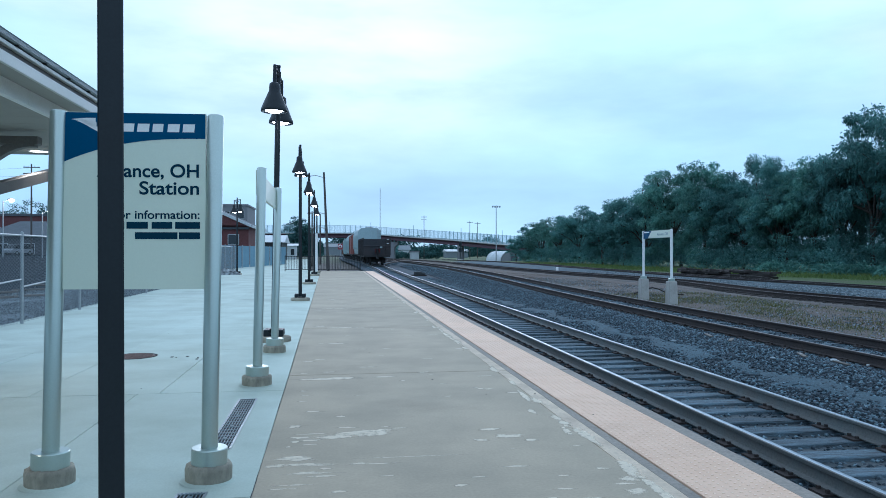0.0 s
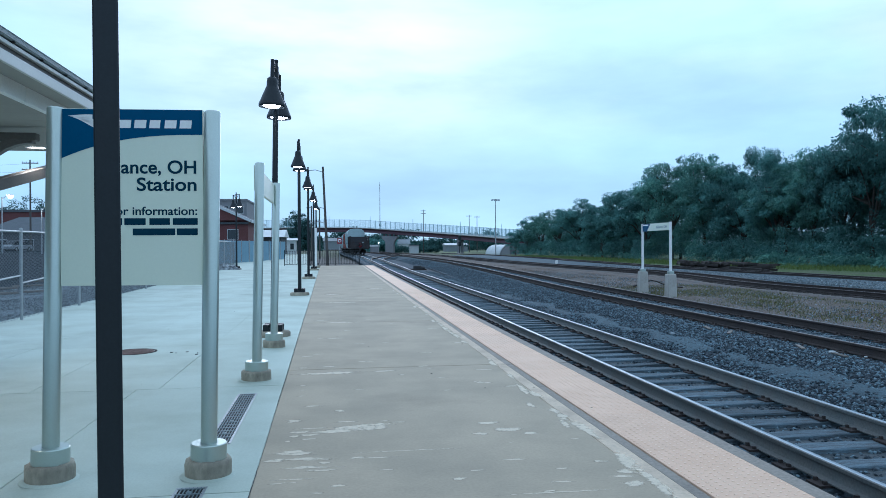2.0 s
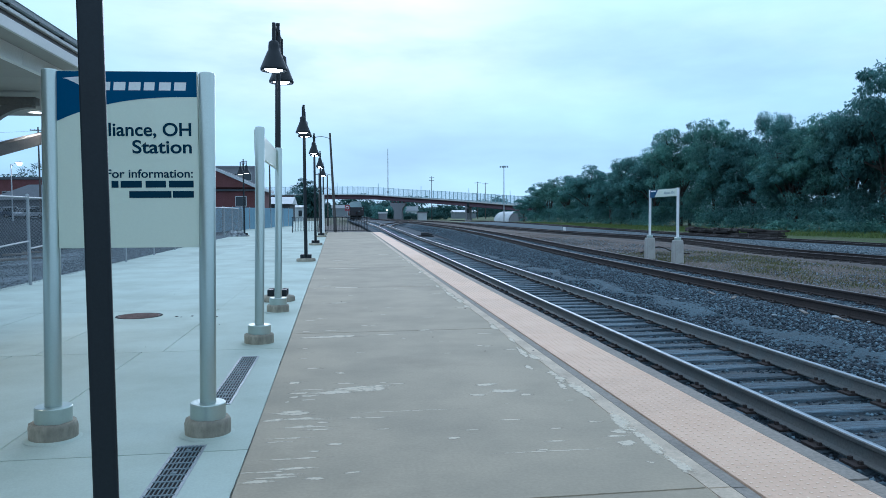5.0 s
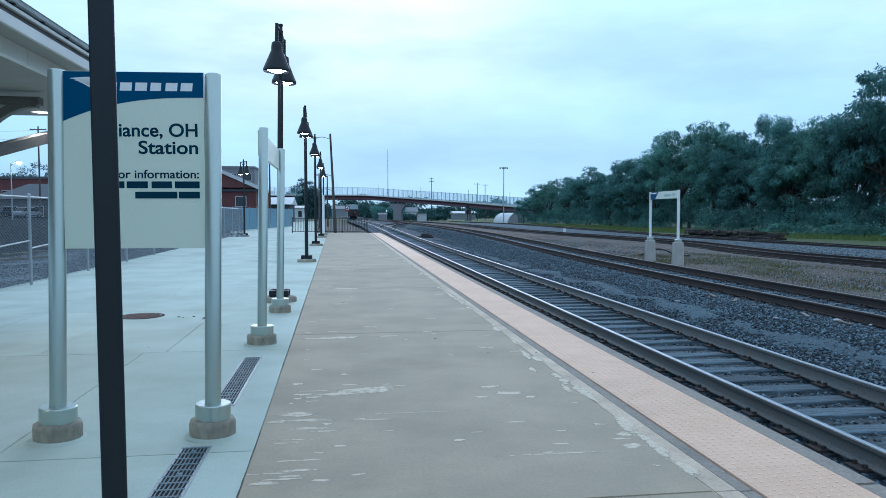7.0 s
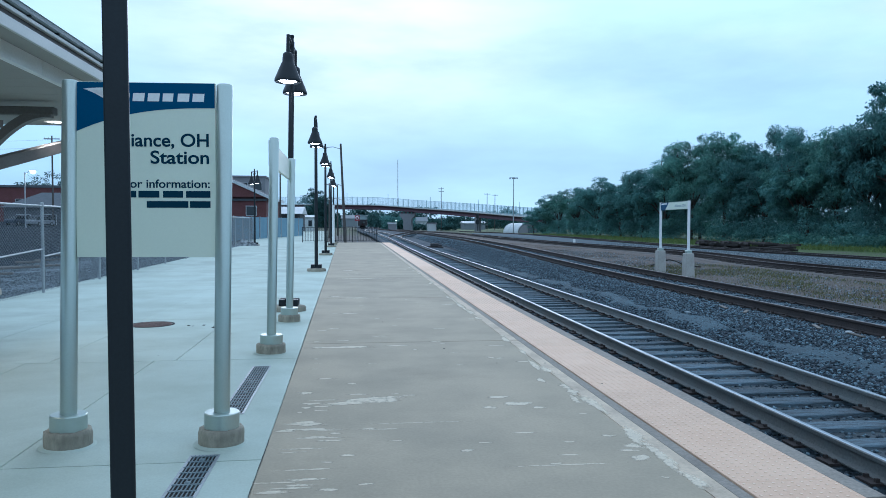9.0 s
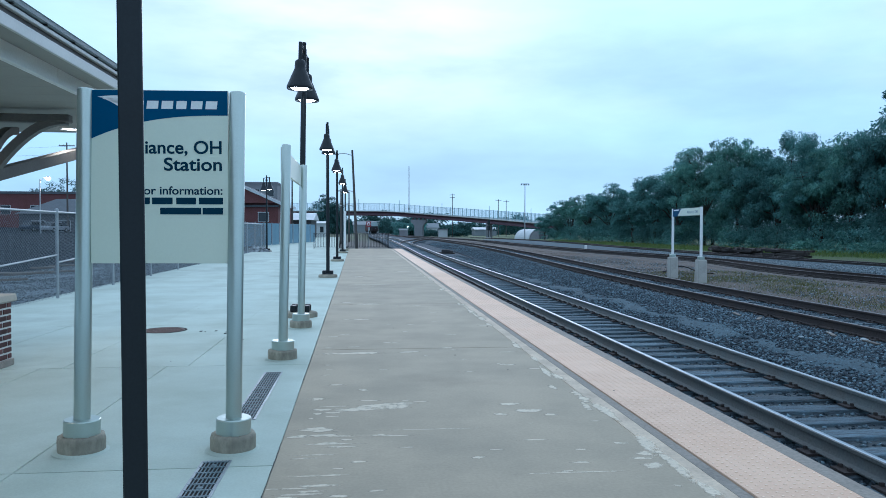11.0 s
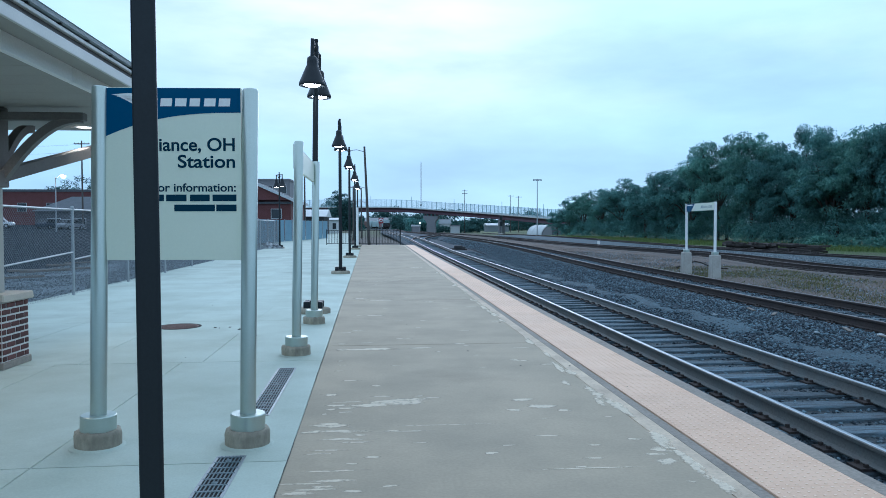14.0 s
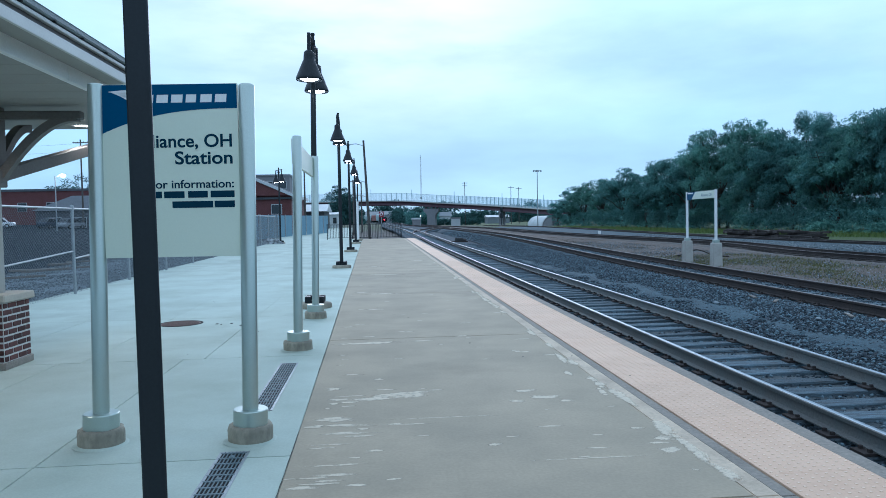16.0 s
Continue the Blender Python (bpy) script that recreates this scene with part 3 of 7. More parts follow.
def slab(bm, xa0, xb0, xa1, xb1, y0, y1, z0, z1, bevel):
    """A concrete slab with slanted long sides."""
    vs = [bm.verts.new(c) for c in ((xa0, y0, z0), (xb0, y0, z0), (xb1, y1, z0), (xa1, y1, z0), (xa0, y0, z1), (xb0, y0, z1), (xb1, y1, z1), (xa1, y1, z1))]
    for q in ((3, 2, 1, 0), (4, 5, 6, 7), (0, 1, 5, 4), (1, 2, 6, 5), (2, 3, 7, 6), (3, 0, 4, 7)):
        bm.faces.new([vs[i] for i in q])
    bmesh.ops.bevel(bm, geom=[e for e in bm.edges if e.verts[0].co.z > z1 - 1e-4 and e.verts[1].co.z > z1 - 1e-4], offset=bevel, segments=2, affect="EDGES")


def build_platform():
    base = bmesh.new()
    slab(base, -7.0, 3.07, -7.6, 3.07, -12, 59.2, -0.62, -0.06, 0.01)
    body = tagged(new("platform", mesh_of("platform", base, M_JOINT)), "long low concrete station platform beside the track", "platform", kind="structure")
    cuts = [-7.6, -1.95] + [3.76 + 5.7 * i for i in range(10)] + [59.2]
    for a, b in zip(cuts, cuts[1:]):
        bm = bmesh.new()
        slab(bm, seam_x(a) + 0.003, 2.09, seam_x(b) + 0.003, 2.09, a + 0.005, b - 0.005, -0.08, 0.0, 0.006)
        part("slab", bm, M_TAN, body, "tan worn concrete slab")
    # darker mortar strip and pale edge band beside the tactile strip
    for a, b in zip(cuts, cuts[1:]):
        bm = bmesh.new()
        slab(bm, 2.094, 2.236, 2.094, 2.236, a + 0.004, b - 0.004, -0.08, -0.003, 0.005)
        part("edge_band", bm, M_BAND, body, "pale scuffed concrete band")
        bm = bmesh.new()
        slab(bm, 2.240, 2.330, 2.240, 2.330, a + 0.004, b - 0.004, -0.08, -0.009, 0.004)
        part("mortar_strip", bm, M_CURB, body, "dark mortar strip")
        bm = bmesh.new()
        slab(bm, 2.948, 3.10, 2.948, 3.10, a + 0.004, b - 0.004, -0.35, -0.006, 0.012)
        part("kerb", bm, M_CURB, body, "weathered concrete platform lip")
    # tactile panels
    bm = bmesh.new()
    box(bm, 2.334, 2.944, 0.001, 1.219, -0.05, 0.0, 0.002)
    for i in range(10):
        for j in range(20):
            cx, cy = 2.334 + 0.0305 + i * 0.061, 0.03 + j * 0.061
            lo = [bm.verts.new((cx + 0.0125 * math.cos(q), cy + 0.0125 * math.sin(q), 0.0)) for q in np.arange(6) * math.pi / 3]
            hi = [bm.verts.new((cx + 0.009 * math.cos(q), cy + 0.009 * math.sin(q), 0.0034)) for q in np.arange(6) * math.pi / 3]
            bm.faces.new(hi).material_index = 1
            for k in range(6):
                bm.faces.new((lo[k], lo[(k + 1) % 6], hi[(k + 1) % 6], hi[k]))
    near_panel = mesh_of("tactile_panel", bm, [M_TACT, M_DOME])
    bm = bmesh.new()
    box(bm, 2.334, 2.944, 0.001, 1.219, -0.05, 0.0, 0.002)
    plain_panel = mesh_of("tactile_panel", bm, M_TACT)
    for k in range(-8, 49):
        y = k * 1.22 + 0.4
        if y < 58.0:
            part("tactile_panel", near_panel if y < 26 else plain_panel, None, body, "faded salmon tactile panel with raised domes", m=pose(0, y, 0.002))
    # broom-finished grey apron
    ys = [-12 + 0.0] + [4.82 - 3.63 * i for i in range(4, 0, -1)] + [4.82 + 3.63 * i for i in range(15)] + [59.2]
    for a, b in zip(ys, ys[1:]):
        for i in range(5):
            xs = [-7.0, -5.95, -4.6, -3.27, -1.92] if a > 8 else [-7.0, -6.2, -4.85, -3.5, -2.15]
            left = (xs[i] + (-0.042 * max(a - 16, 0) * 0.35 if i == 0 else 0), xs[i] + (-0.042 * max(b - 16, 0) * 0.35 if i == 0 else 0))
            right = (xs[i + 1], xs[i + 1]) if i < 4 else (seam_x(a), seam_x(b))
            bm = bmesh.new()
            gap, rim = (0.0022, 0.004) if a < 11 else (0.0009, 0.0012)
            slab(bm, left[0] + gap, right[0] - (gap if i < 4 else 0.003), left[1] + gap, right[1] - (gap if i < 4 else 0.003), a + gap, b - gap, -0.08, 0.004, rim)
            part("slab", bm, M_GREY, body, "light grey broom-finished concrete slab")
    return body


PLATFORM = build_platform()


def blotch(bm, core, cx, cy, rx, ry, z, seed, n=26):
    """A ragged thin skin of lighter cement that fades towards its rim."""
    g = random.Random(seed)
    ph = [g.uniform(0, 6.28) for _ in range(4)]
    mid = bm.verts.new((cx, cy, z))
    mid[core] = 1.0
    rings = []
    ks = [0.78 + 0.14 * math.sin(2 * q + ph[0]) + 0.09 * math.sin(3 * q + ph[1]) + 0.05 * math.sin(7 * q + ph[2]) + g.uniform(-0.06, 0.06) for q in [2 * math.pi * i / n for i in range(n)]]
    for f, c in ((0.6, 0.85), (1.25, 0.0)):
        ring = []
        for i in range(n):
            q = 2 * math.pi * i / n
            v = bm.verts.new((cx + rx * ks[i] * f * math.cos(q), cy + ry * ks[i] * f * math.sin(q), z))
            v[core] = c
            ring.append(v)
        rings.append(ring)
    for i in range(n):
        j = (i + 1) % n
        bm.faces.new((mid, rings[0][i], rings[0][j]))
        bm.faces.new((rings[0][i], rings[1][i], rings[1][j], rings[0][j]))


def scuff_mat():
    """Thin cement smears that break up into streaks."""
    m = mat("smeared_pale_cement", (0.73, 0.63, 0.48), 0.9, var=0.1, scale=4, fine=60, bump=0.0, coords="World")
    n, l = m.node_tree.nodes, m.node_tree.links
    geo = n.new("ShaderNodeNewGeometry")
    mp = n.new("ShaderNodeMapping")
    mp.inputs["Scale"].default_value = (11, 20, 1)
    l.new(geo.outputs["Position"], mp.inputs[0])
    t = n.new("ShaderNodeTexNoise")
    t.inputs["Scale"].default_value, t.inputs["Detail"].default_value, t.inputs["Roughness"].default_value = 1.0, 8, 0.7
    l.new(mp.outputs[0], t.inputs["Vector"])
    r = n.new("ShaderNodeMapRange")
    r.inputs["From Min"].default_value, r.inputs["From Max"].default_value = 1.72, 2.25
    r.inputs["To Max"].default_value = 0.85
    at = n.new("ShaderNodeAttribute")
    at.attribute_name = "core"
    sm = n.new("ShaderNodeMath")
    sm.operation, sm.inputs[2].default_value = "MULTIPLY_ADD", 0.0
    l.new(t.outputs["Fac"], sm.inputs[0])
    sm.inputs[1].default_value = 2.8
    l.new(at.outputs["Fac"], sm.inputs[2])
    l.new(sm.outputs[0], r.inputs["Value"])
    l.new(r.outputs[0], n["Principled BSDF"].inputs["Alpha"])
    return m


def build_scuffs():
    spots = [(0.24, 6.38, 0.40, 0.15), (0.0, 6.28, 0.22, 0.10), (-0.2, 6.2, 0.12, 0.05), (0.1, 6.6, 0.12, 0.04), (-0.3, 6.3, 0.12, 0.05), (-0.3, 5.67, 0.22, 0.09), (-0.42, 5.5, 0.08, 0.05), (1.45, 6.1, 0.16, 0.10), (1.34, 6.35, 0.12, 0.07), (1.62, 5.95, 0.09, 0.05), (1.2, 6.0, 0.1, 0.05),
             (-0.22, 5.5, 0.22, 0.05), (-0.18, 5.28, 0.25, 0.025), (-0.28, 5.03, 0.2, 0.025), (-0.05, 9.15, 0.5, 0.14), (0.6, 9.2, 0.2, 0.06), (-0.2, 7.3, 0.12, 0.05), (0.05, 7.05, 0.07, 0.05),
             (-0.36, 6.7, 0.07, 0.09), (1.9, 7.0, 0.06, 0.14), (2.0, 6.2, 0.05, 0.2), (2.0, 4.84, 0.07, 0.09), (1.95, 4.58, 0.10, 0.08), (-0.22, 4.6, 0.30, 0.018), (-0.3, 4.28, 0.22, 0.02), (0.3, 5.45, 0.22, 0.02), (-0.1, 5.2, 0.2, 0.02), (0.1, 15.2, 0.5, 0.12), (-0.3, 15.6, 0.2, 0.1), (1.6, 8.3, 0.05, 0.03),
             (1.2, 9.3, 0.06, 0.03), (0.0, 12.6, 0.25, 0.06), (-0.4, 10.6, 0.12, 0.05), (0.8, 8.9, 0.05, 0.04), (0.55, 5.6, 0.6, 0.012), (1.4, 4.5, 0.5, 0.014), (0.2, 20.5, 0.8, 0.15), (1.5, 27, 0.5, 0.15), (-0.1, 24, 0.4, 0.2)]
    g = random.Random(8)
    for _ in range(18):
        y = 4.2 + 4.5 * g.random() ** 1.3
        spots.append((seam_x(y) + 0.08 + 0.5 * g.random() ** 2, y, g.uniform(0.05, 0.22), g.uniform(0.012, 0.04)))
    for _ in range(90):
        y = 4.2 + 24 * g.random() ** 1.6
        spots.append((g.uniform(seam_x(y) + 0.1, 2.0), y, g.uniform(0.02, 0.16), g.uniform(0.01, 0.05)))
    for _ in range(45):
        y = 4.0 + 26 * g.random() ** 1.5
        spots.append((2.11 - 0.10 * g.random() ** 2, y, g.uniform(0.03, 0.08), g.uniform(0.1, 0.5)))
    bm = bmesh.new()
    core = bm.verts.layers.float.new("core")
    for k, s in enumerate(spots):
        blotch(bm, core, *s, 0.0008 + 0.0001 * (k % 9), k)
    tagged(part("cement_scuffs", bm, scuff_mat(), PLATFORM, "pale scraped cement patches"), kind="stuff")
    bm = bmesh.new()
    for k in range(22):
        y = 4.3 + 18 * g.random() ** 1.6
        x = g.uniform(-3.4, 2.9)
        s = g.uniform(0.004, 0.008)
        if abs(x + 0.95) < 0.35:
            continue
        box(bm, x - s, x + s * 1.5, y - s, y + s, 0.004, 0.004 + s * 0.6, s * 0.2)
    for k in range(6):
        x = -2.45 + 0.13 * k + g.uniform(-0.06, 0.06)
        y = 11.2 + g.uniform(-0.25, 0.15)
        w = g.uniform(0.008, 0.026)
        box(bm, x - w, x + w * 0.7, y - w, y + w, 0.004, 0.012, 0.003)
    tagged(new("debris_crumbs", mesh_of("debris_crumbs", bm, M_JOINT)), "dark crumbs and small stones scattered on the platform", "debris", kind="stuff")


build_scuffs()


def build_seam():
    """Ragged dark joint between the two pavings, with chipped pale lips."""
    g = np.random.RandomState(23)
    ys = np.arange(2.0, 40.0, 0.06)
    mid = np.array([seam_x(y) for y in ys]) + 0.002 * np.sin(ys * 2.3) + g.uniform(-0.002, 0.002, len(ys))
    wide = 0.001 + 0.0022 * np.clip(np.sin(ys * 1.7) + 0.6 * np.sin(ys * 5.1 + 1), 0, 1.4) * g.uniform(0.3, 1.0, len(ys))
    def ribbon(name, lo, hi, z, material, label):
        v = np.concatenate([np.stack([lo, ys, np.full_like(ys, z)], 1), np.stack([hi, ys, np.full_like(ys, z)], 1)])
        n = len(ys)
        i = np.arange(n - 1)
        tagged(part(name, arrays(name, v, np.stack([i, i + n, i + n + 1, i + 1], 1), material), None, PLATFORM, label), kind="stuff")
    ribbon("joint_filler", mid - wide, mid + wide, 0.0052, M_JOINT, "ragged dark joint filler")


build_seam()


def build_grate(y0, y1):
    x0, x1 = -1.0, -0.83
    gr = thing("drain_grate", "galvanised slotted trench drain grate set in concrete", "drain grate", "trench drain grates", m=pose(0, 0, 0.004))
    # thin black sheet on the slab paints the shade below the bars
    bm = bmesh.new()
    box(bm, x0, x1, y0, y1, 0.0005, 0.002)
    part("channel", bm, M_DARK, gr, "thin black sheet painting the shade in the slots")
    bm = bmesh.new()
    for a, b in ((x0 - 0.012, x0 + 0.008), (x1 - 0.008, x1 + 0.012)):
        box(bm, a, b, y0, y1, 0.0005, 0.006, 0.001)
    for a, b in ((y0, y0 + 0.02), (y1 - 0.02, y1)):
        box(bm, x0, x1, a, b, 0.0005, 0.006, 0.001)
    part("rim", bm, M_ALU, gr)
    bm = bmesh.new()
    nb = 7
    for i in range(1, nb):
        x = x0 + (x1 - x0) * i / nb
        box(bm, x - 0.0038, x + 0.0038, y0 + 0.01, y1 - 0.01, 0.002, 0.0065)
    y, k = y0 + 0.1, 0
    while y < y1 - 0.03:
        box(bm, x0, x1, y - 0.009, y + 0.009, 0.002, 0.0072)
        if k % 4 == 2:
            lathe(bm, [(0.0, 0.0085), (0.02, 0.0085), (0.022, 0.006)], 10, ((x0 + x1) / 2, y + 0.035, 0))
        y += 0.105
        k += 1
    part("slotted_plate", bm, M_IRON, gr, "dull steel slotted bars")


build_grate(2.4, 4.95)
build_grate(6.0, 8.0)


def build_manhole():
    mh = thing("manhole_cover", "rusty brown round manhole cover flush in the concrete", "manhole cover", m=pose(-2.98, 11.5, 0.004) @ Matrix.Scale(0.93, 4))
    bm = bmesh.new()
    lathe(bm, [(0.36, 0.0005), (0.36, 0.006), (0.325, 0.006), (0.322, 0.003)], 32)
    part("rim", bm, M_RAIL, mh)
    bm = bmesh.new()
    lathe(bm, [(0.318, 0.0005), (0.315, 0.006), (0.0, 0.006)], 32)
    for i in range(-4, 5):
        w = math.sqrt(max(0.29**2 - (i * 0.06) ** 2, 0.001))
        box(bm, -w, w, i * 0.06 - 0.012, i * 0.06 + 0.012, 0.006, 0.01, 0.001)
    part("lid", bm, mat("rusty_cast_lid", (0.19, 0.125, 0.105), 0.85, 0.1, var=0.4, scale=5, fine=40), mh, "ribbed cast iron lid")


build_manhole()


# ---- signs ----
def words(name, text, size, material, parent, m, align="RIGHT", width=None, bold=0.0):
    """Lettering in the built-in font, turned into a thin mesh."""
    cu = bpy.data.curves.new(name, "FONT")
    cu.body, cu.size, cu.align_x, cu.extrude, cu.offset = text, size, align, 0.0008, bold
    tmp = new(name + "_curve", cu)
    me = bpy.data.meshes.new_from_object(tmp.evaluated_get(bpy.context.evaluated_depsgraph_get()))
    bpy.data.objects.remove(tmp)
    me.materials.clear()
    me.materials.append(material)
    if width:
        xs = [v.co.x for v in me.vertices]
        k = width / (max(xs) - min(xs))
        for v in me.vertices:
            v.co.x *= k
    ob = new(name, me)
    ob.parent = parent
    ob.matrix_basis = m
    return ob


def sign_post(parent, x, y, top, radius=0.055, foot=0.155, ground=0.004, lean=1.0):
    """Round silver post in a collar on a concrete footing."""
    po = part("post", _post_bm(radius, top), M_SILVER, parent, "round silver metal post", m=pose(x, y, ground, 0, lean, 0))
    smooth(po)
    bm = bmesh.new()
    lathe(bm, [(radius + 0.001, 0.225), (foot * 0.735, 0.225), (foot * 0.775, 0.219), (foot * 0.775, 0.112), (0.1, 0.108)], 28)
    smooth(part("collar", bm, M_SILVER, po, "silver base collar"))
    bm = bmesh.new()
    g = random.Random(int(y * 100))
    rings = lathe(bm, [(0.1, 0.12), (foot - 0.02, 0.121), (foot - 0.004, 0.112), (foot, 0.09), (foot, 0.0)], 28)
    for ring in rings[1:4]:
        for v in ring:
            v.co += Vector((g.uniform(-0.005, 0.005), g.uniform(-0.005, 0.005), g.uniform(-0.006, 0.003)))
    part("footing", bm, M_FOOT, po, "stained round concrete footing")
    bm = bmesh.new()
    lathe(bm, [(foot, 0.012), (foot + 0.02, 0.006), (foot + 0.035, 0.0005)], 28)
    part("grout_ring", bm, M_GREY, po, "pale grout ring")


def _post_bm(radius, top):
    bm = bmesh.new()
    lathe(bm, [(radius, 0.1), (radius, top - 0.012), (radius - 0.006, top - 0.003), (radius - 0.012, top), (0.0, top)], 24)
    return bm


def strip(bm, lo, hi, y):
    """A flat vertical shape between two edge lines of (x, z) points, facing -y."""
    a = [bm.verts.new((x, y, z)) for x, z in lo]
    b = [bm.verts.new((x, y, z)) for x, z in hi]
    for i in range(len(a) - 1):
        bm.faces.new((a[i], a[i + 1], b[i + 1], b[i]))


def build_station_sign():
    sg = thing("station_sign", "freestanding cream and navy station sign between silver posts", "sign")
    sign_post(sg, -0.857, 5.22, 2.5)
    sign_post(sg, -1.898, 5.28, 2.515, lean=1.2)
    fr = Matrix.Translation((-1.859, 5.28, 0)) @ Matrix.Rotation(math.atan2(-0.06, 1.03), 4, "Z")
    x0, x1, z0, z1 = 0.045, 0.985, 1.312, 2.508
    bm = bmesh.new()
    box(bm, x0, x1, -0.018, 0.018, z0, z1, 0.002)
    pn = part("panel", bm, M_PANEL, sg, "cream enamel sign panel", m=fr)
    # navy header with a bowed lower edge
    n = 24
    us = [i / n for i in range(n + 1)]
    bm = bmesh.new()
    low = [(x0 + 0.003 + (x1 - x0 - 0.006) * u, 2.168 + 0.168 * (1 - (1 - u) ** 2.6)) for u in us]
    strip(bm, low, [(p[0], z1 - 0.003) for p in low], -0.0195)
    part("header", bm, M_NAVY, pn, "navy header with a curved lower edge")
    # emblem: three swept wedges, then plain letter-sized blocks
    bm = bmesh.new()
    for k in range(3):
        tip_x, tip_z = x0 + 0.055 + k * 0.032, 2.458 - k * 0.011
        end_x, end_z = x0 + 0.215 + k * 0.006, 2.456 - k * 0.03
        pts = [i / 8 for i in range(9)]
        lo = [(tip_x + (end_x - tip_x) * u, tip_z + (end_z - tip_z) * u**1.4 - 0.018 * math.sin(math.pi * u * 0.5)) for u in pts]
        hi = [(tip_x + (end_x - tip_x) * u, tip_z + (end_z - tip_z) * u**1.8 + 0.012 * math.sin(math.pi * u * 0.55)) for u in pts]
        strip(bm, lo, hi, -0.021)
    part("emblem", bm, M_WHITE, pn, "white swept emblem shapes")
    for k in range(6):
        bm = bmesh.new()
        a = x0 + 0.285 + k * 0.1
        w = 0.078 if k != 3 else 0.07
        lo = [(a, 2.379), (a + w, 2.379)]
        hi = [(a + 0.006, 2.434), (a + w + 0.006, 2.434)]
        strip(bm, lo, hi, -0.021)
        part("wordmark_block", bm, M_WHITE, pn, "white letter-sized block")
    right = x1 - 0.038
    up = Matrix.Rotation(math.pi / 2, 4, "X")
    words("lettering", "Alliance, OH", 0.125, M_TEXT, pn, Matrix.Translation((right, -0.0195, 2.073)) @ up, width=0.672, bold=0.0022)
    words("lettering", "Station", 0.125, M_TEXT, pn, Matrix.Translation((right, -0.0195, 1.956)) @ up, width=0.395, bold=0.0022)
    words("lettering", "For information:", 0.08, M_TEXT, pn, Matrix.Translation((right, -0.0195, 1.79)) @ up, width=0.575, bold=0.0012)
    for a, b, z in ((0.545, 0.50, 1.722), (0.485, 0.345, 1.722), (0.32, 0.185, 1.722), (0.165, 0.0, 1.722), (0.43, 0.15, 1.652), (0.14, 0.0, 1.652)):
        bm = bmesh.new()
        box(bm, right - a, right - b, -0.0203, -0.018, z, z + 0.046)
        part("text_bar", bm, M_TEXT, pn, "plain bars in place of contact lines")


build_station_sign()


def build_name_sign(name, p0, p1, top, depth_z, label, tall_feet=False, ground=0.004):
    """A name board between two posts, parallel to the track."""
    sg = thing(name, label, "sign")
    d = Vector((p1[0] - p0[0], p1[1] - p0[1], 0))
    L = d.length
    fr = Matrix.Translation((p0[0], p0[1], 0)) @ Matrix.Rotation(math.atan2(d.y, d.x), 4, "Z")
    if tall_feet:
        for p in (p0, p1):
            po = part("post", _square_post(top), M_WHITE, sg, "pale square post", m=pose(p[0], p[1], 0))
            bm = bmesh.new()
            box(bm, -0.2, 0.2, -0.2, 0.2, ground, 0.34, 0.03)
            for v in bm.verts:
                if v.co.z > 0.2:
                    v.co.x *= 0.88
                    v.co.y *= 0.88
            part("pedestal", bm, M_FEET, po, "square concrete pedestal")
            bm = bmesh.new()
            box(bm, -0.11, 0.11, -0.11, 0.11, 0.34, 0.46, 0.012)
            part("collar", bm, M_SILVER, po)
    else:
        for p in (p0, p1):
            sign_post(sg, p[0], p[1], top, foot=0.172, lean=1.2)
    g0, g1 = (0.05, L - 0.05)
    bm = bmesh.new()
    box(bm, g0, g1, -0.02, 0.02, top - depth_z, top - 0.02, 0.003)
    pn = part("panel", bm, M_PANEL, sg, "cream name board", m=fr)
    return sg, pn, L


def _square_post(top):
    bm = bmesh.new()
    box(bm, -0.045, 0.045, -0.045, 0.045, 0.3, top, 0.008)
    return bm


M_FEET = mat("pale_cast_concrete", (0.40, 0.38, 0.34), 0.9, var=0.15, scale=3, fine=40, bump=0.2, stain=0.15)
build_name_sign("platform_name_sign", (-0.91, 8.82), (-0.935, 11.6), 2.55, 0.32, "silver-posted platform name board seen edge-on")
SG, PN, LN = build_name_sign("trackside_name_sign", (13.84, 31.6), (13.74, 28.6), 2.5, 0.34, "white name board on tall concrete pedestals across the tracks", True, -0.66)


def finish_trackside_sign():
    up = Matrix.Rotation(math.pi / 2, 4, "X")
    bm = bmesh.new()
    strip(bm, [(0.055, 2.145), (0.55, 2.145)], [(0.055, 2.478), (0.95, 2.478)], -0.022)
    part("header", bm, M_NAVY, PN, "navy end field")
    bm = bmesh.new()
    strip(bm, [(0.12, 2.40), (0.72, 2.40)], [(0.12, 2.45), (0.72, 2.45)], -0.0235)
    part("wordmark_bars", bm, M_WHITE, PN, "white letter-sized block")
    words("lettering", "Alliance, OH", 0.17, mat("faded_blue_lettering", (0.16, 0.24, 0.29), 0.6, var=0.1, bump=0.0), PN, Matrix.Translation((LN - 0.3, -0.0225, 2.26)) @ up, width=1.1)


finish_trackside_sign()


